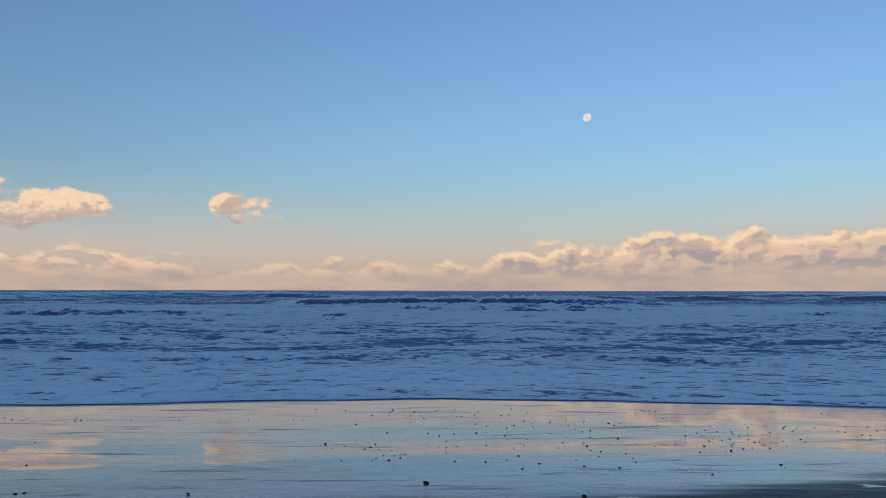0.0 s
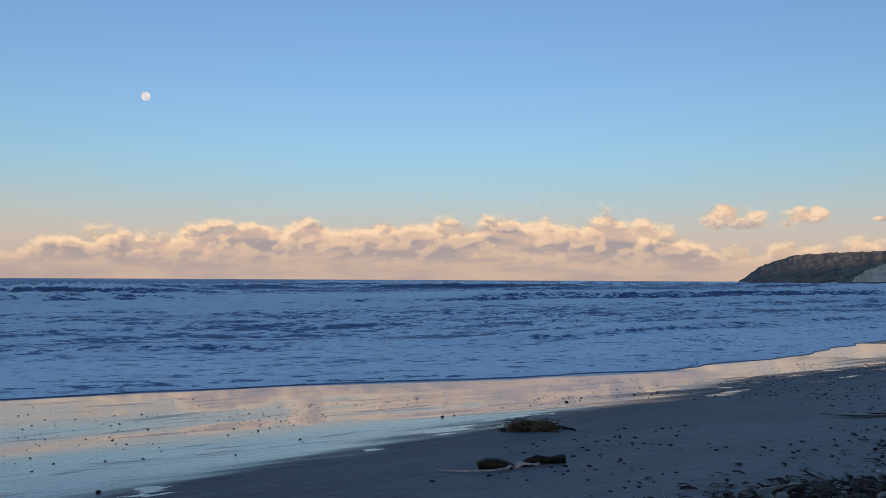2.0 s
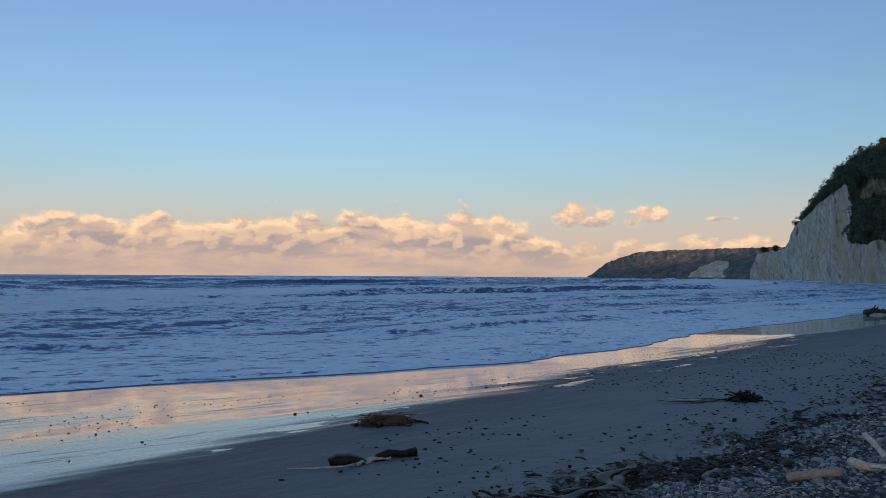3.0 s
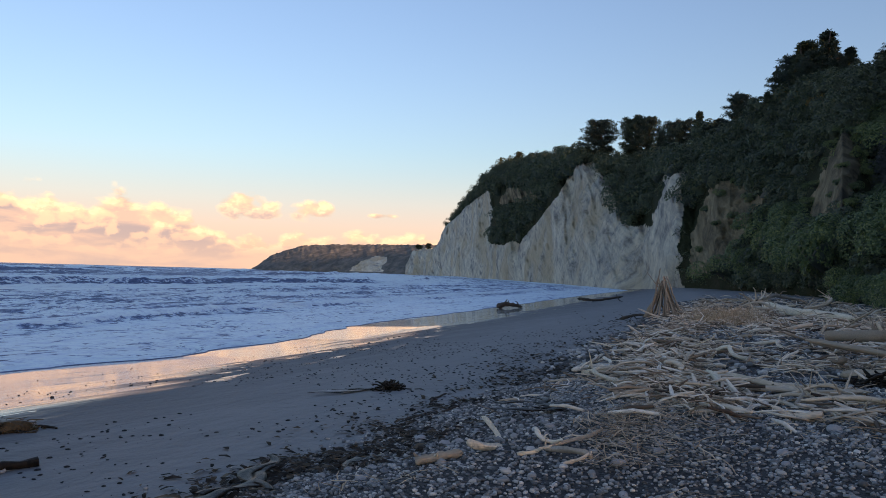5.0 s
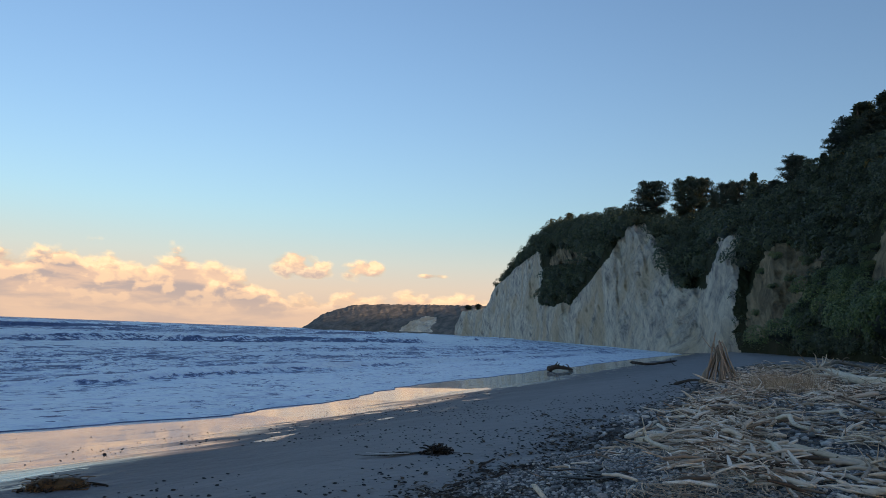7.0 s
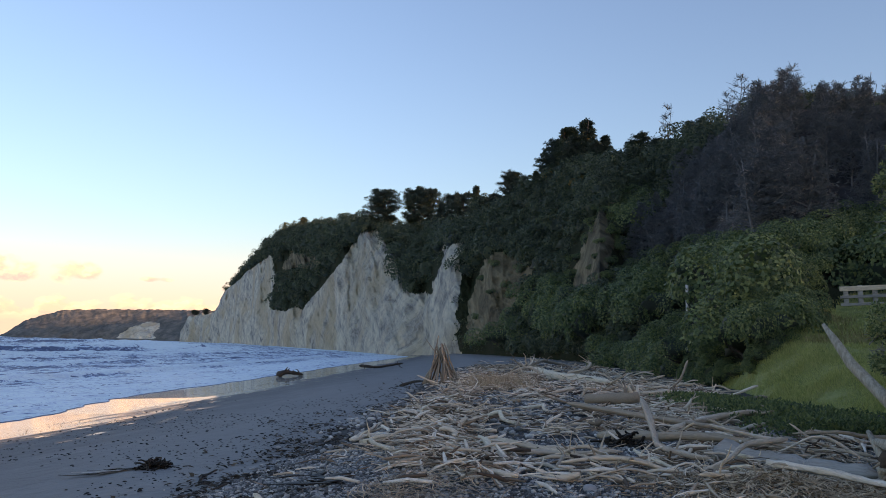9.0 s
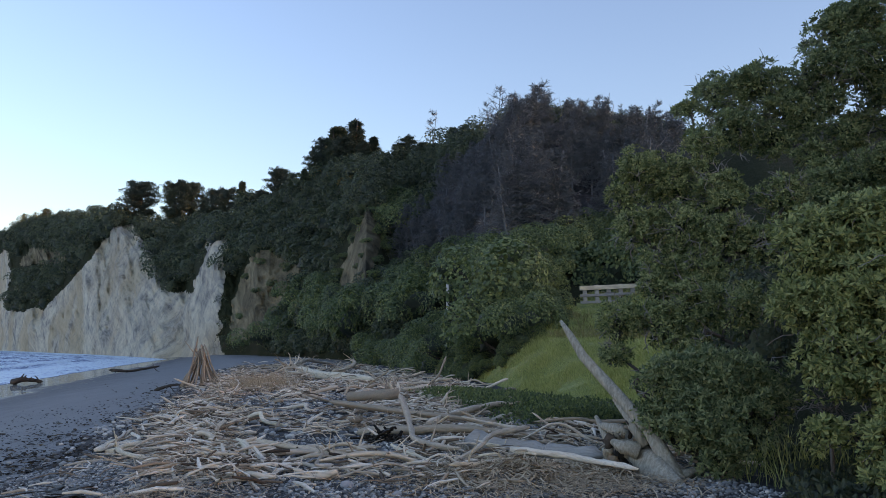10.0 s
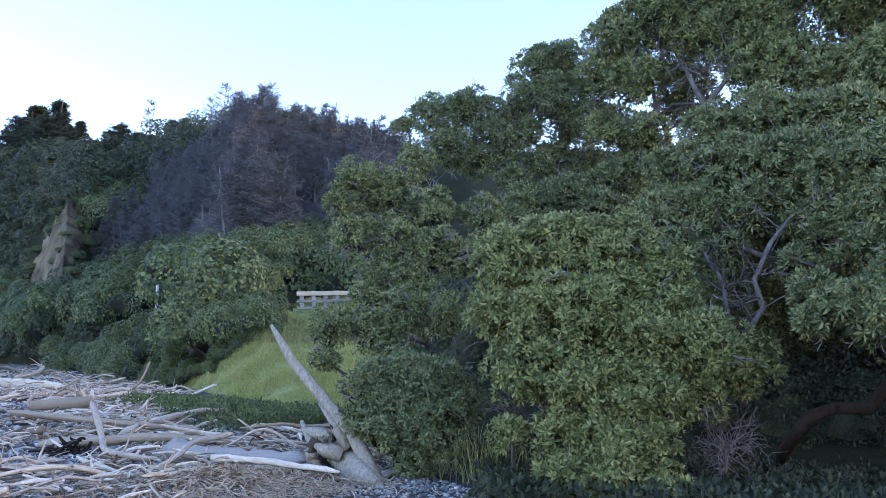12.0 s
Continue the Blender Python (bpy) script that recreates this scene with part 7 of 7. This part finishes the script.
def build_kelp():
    def base(name, x, y, label):
        ob = new(name)
        ob.location = (x, y, float(ground_z(x, y)) - 0.01)
        return tagged(ob, label, "seaweed")

    a = base("kelp_mound", 8.05, 9.95, "brown matted mound of weed on damp sand")
    vv, ff = ball_points(4)
    bulge = 1 + 0.5 * (fbm(vv[:, 0] * 2.4, vv[:, 1] * 2.4, vv[:, 2] * 2.4, 4, seed=12) - 0.5)
    part("body", np_mesh("body", vv * bulge[:, None] * (0.40, 0.16, 0.15) + (0, 0, 0.02), ff, BROWN_KELP), a)
    tagged(part("weed", tangle("weed", 51, np.array([0.36, 0.16, 0.16]), 300, 0.009, BROWN_KELP, 0.6), a), kind="stuff")
    tagged(part("holdfast", tangle("holdfast", 52, np.array([0.40, 0.18, 0.16]), 24, 0.03, KELP, 0.3), a), kind="stuff")
    a.rotation_euler = (0, 0, radians(-35))
    b = base("kelp_mound", 5.85, 7.7, "thick dark kelp root with a pale strap on damp sand")
    rng = np.random.default_rng(3)
    bowl = tube(np.array([(-0.34, 0, 0.10), (-0.22, 0, 0.13), (-0.05, 0.0, 0.12), (0.10, -0.02, 0.09), (0.2, -0.03, 0.05)]), [0.09, 0.13, 0.13, 0.10, 0.05], 14, 0.5, rng)
    part("holdfast", tube_mesh("holdfast", [(bowl[0] * (0.8, 0.75, 0.5), bowl[1])], KELP), b)
    strap = part("strap", ribbon("strap", 55, 0.55, 0.05, PALE_KELP, 0.3), b, "pale bleached strap")
    strap.location, strap.rotation_euler = (0.02, -0.18, 0.0), (0, 0, radians(38))
    stalk = part("stalk", tube_mesh("stalk", [tube(np.array([(0.3, 0.1, 0.05), (0.45, 0.17, 0.08), (0.62, 0.22, 0.06), (0.8, 0.26, 0.07)]), [0.035, 0.05, 0.04, 0.055], 8, 0.3, rng)], KELP), b)
    part("tail", tube_mesh("tail", [tube(np.array([(-0.75, -0.16, 0.012), (-0.45, -0.2, 0.012), (-0.1, -0.17, 0.014), (0.1, -0.1, 0.03)]), [0.008, 0.014, 0.016, 0.02], 6)], PALE_KELP), b)
    b.rotation_euler = (0, 0, radians(-32))
    c = base("kelp_mound", 14.0, 7.2, "dark kelp root trailing long straps over the sand")
    tagged(part("holdfast", tangle("holdfast", 57, np.array([0.30, 0.22, 0.17]), 90, 0.024, KELP, 0.6), c), kind="stuff")
    for i in range(4):
        s = part("strap", ribbon("strap", 60 + i, 0.7 + 0.25 * i, 0.06, KELP if i != 2 else PALE_KELP, 0.25), c)
        s.location, s.rotation_euler = (-0.1, 0.1, 0.0), (0, 0, radians(118 + 9 * i))
        s.scale = (1, 1, 0.4)
    d = base("wrack_line", 6.1, 4.1, "black kelp straps along the edge of the stones")
    for i in range(5):
        s = part("strap", ribbon("strap", 70 + i, 0.9 + 0.2 * i, 0.08, KELP, 0.4), d)
        s.location, s.rotation_euler = (-0.5 + 0.35 * i, 0.5 - 0.2 * i, 0.02), (0, 0, radians(-25 + 30 * (i % 3)))
        s.scale = (1, 1, 0.35)
    e = base("wrack_line", 10.0, 2.6, "black torn kelp among reeds on the stones")
    for i in range(5):
        s = part("strap", ribbon("strap", 80 + i, 0.6 + 0.15 * i, 0.07, KELP, 0.5), e)
        s.location, s.rotation_euler = (-0.3 + 0.15 * i, 0.25 - 0.12 * i, 0.04), (0, 0, radians(-60 + 50 * i))
        s.scale = (1, 1, 0.4)
    f = base("kelp_mound", 14.2, -1.0, "black dried kelp lump by the driftwood")
    tagged(part("weed", tangle("weed", 91, np.array([0.30, 0.3, 0.25]), 60, 0.035, KELP, 0.6), f), kind="stuff")
    for x, y, l, turn in ((12.5, 5.6, 1.0, 10), (10.6, 5.1, 1.3, -14), (16, 7.2, 0.6, 30), (22.5, 8.6, 0.7, 5)):
        lay_log("driftwood_branch", (x, y), (x + l * math.cos(radians(turn)), y + l * math.sin(radians(turn))), 0.02, 0.02, 0.028, DARK_WOOD, "dark wet stick lying on the sand", int(x * 10), 0.04)


build_kelp()


def build_wrack_litter():
    """Dark scraps of weed and bark along the seaward edge of the stones."""
    rng = np.random.default_rng(6)
    n = 9000
    x = 3.5 + rng.exponential(13, n)
    stone = np.interp(x, X_STONE, Y_STONE)
    y = stone - 0.25 + rng.normal(size=n) * (0.35 + 0.03 * x)
    keep = (x < 55) & (rng.random(n) < step01(fbm(x * 0.9, y * 1.2, 0, 3, seed=19), 0.38, 0.62))
    x, y = x[keep][:2600], y[keep][:2600]
    m = len(x)
    verts = np.array([(-0.5, -0.10, 0.0), (-0.1, -0.2, 0.10), (0.5, -0.08, 0.02), (0.45, 0.12, 0.0), (0.0, 0.2, 0.12), (-0.45, 0.10, 0.04)])
    faces = np.array([(0, 1, 4, 5), (1, 2, 3, 4)])
    p = np.stack([x, y, ground_z(x, y) + rng.uniform(0.008, 0.04, m)], -1)
    v, f = scatter(verts, faces, p, random_turns(rng, m, np.tile((0.0, 0.0, 1.0), (m, 1)), 0.25), rng.uniform(0.04, 0.17, m) * (1 + x / 60))
    tagged(new("wrack_litter", np_mesh("wrack_litter", v, f, WRACK, smooth=False)), "dark scraps of weed and bark along the stones", "litter", kind="stuff")


WRACK = stick_material("dark_wrack_scraps", [(0.0, (0.014, 0.012, 0.010)), (0.6, (0.04, 0.03, 0.022)), (0.9, (0.10, 0.07, 0.045)), (1.0, (0.2, 0.15, 0.10))])
build_wrack_litter()


def build_reed_clump():
    rng = np.random.default_rng(4)
    n = 1500
    p = np.stack([rng.normal(32.0, 1.3, n), rng.normal(3.0, 0.75, n)], -1)
    p = np.c_[p, ground_z(p[:, 0], p[:, 1]) - 0.02]
    verts = np.array([(-0.012, 0, 0), (0.012, 0, 0), (0.004, 0.18, 1.0)])
    v, f = scatter(verts, np.array([(0, 1, 2)]), p, random_turns(rng, n, np.tile((0.0, 0.0, 1.0), (n, 1)), 0.7), rng.uniform(0.3, 0.95, n))
    tagged(new("dry_reeds", np_mesh("dry_reeds", v, f, STRAW, smooth=False)), "brown dry reed clump among the driftwood", "reeds", kind="stuff")


build_reed_clump()


# ---- stones ----
def stone_material():
    n = Nodes("grey_river_stones", 0.75, 0.3)
    info = n.add("ShaderNodeNewGeometry")
    thing = n.add("ShaderNodeObjectInfo")
    value = n.math("FRACT", n.math("ADD", info.outputs["Random Per Island"], thing.outputs["Random"]))
    c = n.ramp(value, [(0.0, (0.066, 0.073, 0.076)), (0.42, (0.185, 0.201, 0.202)), (0.8, (0.37, 0.386, 0.375)), (0.955, (0.52, 0.515, 0.48)), (1.0, (0.74, 0.71, 0.64))])
    speck = n.noise(n.coords("Object"), 45, 4, 0.7)
    n.colour(n.mix(n.math("MULTIPLY", n.span(speck, 0.5, 0.75), 0.3), c, (0.30, 0.30, 0.29)))
    n.bump(speck, 0.25, 0.01)
    return n.mat


STONE = stone_material()


def stones(rng, x, y, z, size, detail, flat=(0.4, 0.72)):
    v, f = ball_points(detail)
    n, k = len(x), len(v)
    shape = np.stack([np.ones(n), rng.uniform(0.6, 1.0, n), rng.uniform(*flat, n)], -1) * size[:, None]
    lump = 1 + 0.16 * (rng.random((n, k)) - 0.5) if detail == 1 else 1 + 0.07 * (rng.random((n, k)) - 0.5)
    local = v[None] * shape[:, None] * lump[..., None]
    turns = random_turns(rng, n, np.tile((0.0, 0.0, 1.0), (n, 1)), 0.25)
    out = np.einsum("nij,nkj->nki", turns, local) + np.stack([x, y, z], -1)[:, None]
    return out.reshape(-1, 3), (f[None] + (np.arange(n) * k)[:, None, None]).reshape(-1, 3)


def build_stones():
    rng = np.random.default_rng(99)
    pieces = []
    for n, x0, x1, lo, hi, detail in ((450, 4.6, 9.0, 0.026, 0.050, 2), (15500, 4.6, 9.0, 0.014, 0.030, 1), (5500, 4.6, 9.0, 0.008, 0.016, 1), (3500, 9.0, 12.5, 0.012, 0.022, 1), (15500, 9.0, 15.0, 0.018, 0.040, 1), (4200, 15.0, 30.0, 0.04, 0.10, 1), (900, 30, 70, 0.06, 0.14, 1), (900, -4, 4.6, 0.03, 0.07, 1)):
        x = rng.uniform(x0, x1, n)
        stone, bush = np.interp(x, X_STONE, Y_STONE), np.interp(x, X_BUSH, Y_BUSH)
        y = stone + 0.9 - (stone + 0.9 - np.maximum(bush, -5.0)) * rng.random(n)
        edge = stone - y + rng.normal(0, 0.35, n)
        keep = (edge > 0.0) & (np.hypot(x - EYE.x, y - EYE.y) > 1.0)
        x, y = x[keep], y[keep]
        size = lo + (hi - lo) * rng.random(len(x)) ** 1.4
        pieces.append(stones(rng, x, y, ground_z(x, y) + size * rng.uniform(0.1, 0.5, len(x)), size, detail))
    v, f = merged(pieces)
    tagged(new("shingle", np_mesh("shingle", v, f, STONE)), "rounded grey beach stones in a thick bank", "stones", kind="stuff")
    # larger pale cobbles that stand out
    proto = []
    for i in range(5):
        vv, ff = stones(rng, np.zeros(1), np.zeros(1), np.zeros(1), np.ones(1), 3, (0.45, 0.6))
        ob = new("cobble", np_mesh("cobble", vv, ff, PALE_STONE))
        proto.append((tagged(ob, "smooth pale grey cobble among darker stones", "stone", "pale cobbles on the bank"), []))
    spots = [(7.82, 0.97, 0.075), (7.19, 1.19, 0.07), (9.91, -0.43, 0.085), (5.65, 3.22, 0.075), (8.9, 3.9, 0.085), (8.3, 3.3, 0.07), (10.1, 3.6, 0.07)]
    for i in range(34):
        x = rng.uniform(5.2, 16)
        y = rng.uniform(-2.5, np.interp(x, X_STONE, Y_STONE) - 0.2)
        spots.append((x, y, rng.uniform(0.035, 0.06)))
    for x, y, size in spots:
        ob, used = proto[rng.integers(5)]
        place(ob, used, x, y, float(ground_z(x, y)) + 0.25 * size, size, rng.uniform(0, 360))
    # dark stones and scraps scattered over the sand
    x = np.concatenate([rng.uniform(-11, 34, 5200), rng.uniform(4, 30, 3600)])
    water, stone = np.interp(x, X_WATER, Y_WATER), np.interp(x, X_STONE, Y_STONE)
    t = rng.random(len(x)) ** np.where(np.arange(len(x)) < 5200, 0.9, 2.2)
    y = stone + t * (water - 2.2 - stone)
    clump = fbm(x * 0.25, y * 0.6, 0, 3, seed=14)
    keep = rng.random(len(x)) < step01(clump, 0.36, 0.6)
    x, y = x[keep], y[keep]
    size = 0.007 + 0.016 * rng.random(len(x)) ** 2.5 * np.where(y > np.interp(x, X_WET, Y_WET), 1.3, 2.4)
    v, f = stones(rng, x, y, ground_z(x, y) + size * 0.12, size, 1, (0.2, 0.42))
    tagged(new("sand_pebbles", np_mesh("sand_pebbles", v, f, DARK_STONE)), "small dark stones and scraps scattered over wet sand", "stones", kind="stuff")
    for i, (x, y) in enumerate(((-1.9, 13.2), (3.0, 13.9), (-0.2, 9.9), (-2.9, 9.3), (-0.6, 8.6), (1.6, 9.2), (4.4, 12.4), (7.6, 12.0), (10.9, 12.6), (2.6, 8.0))):
        vv, ff = stones(rng, np.zeros(1), np.zeros(1), np.zeros(1), np.array([0.026 + 0.007 * (i % 3)]), 2, (0.3, 0.5))
        ob = new("dark_stone", np_mesh("dark_stone", vv, ff, DARK_STONE))
        ob.location = (x, y, float(ground_z(x, y)) + 0.012)
        tagged(ob, "small dark stone on mirror-wet sand", "stone", "dark stones on the wet sand")


PALE_STONE = bark_material("pale_cobble", (0.34, 0.35, 0.36), (0.48, 0.48, 0.47), (9, 9, 9))
DARK_STONE = bark_material("wet_dark_stone", (0.016, 0.016, 0.018), (0.045, 0.045, 0.048), (9, 9, 9))
build_stones()
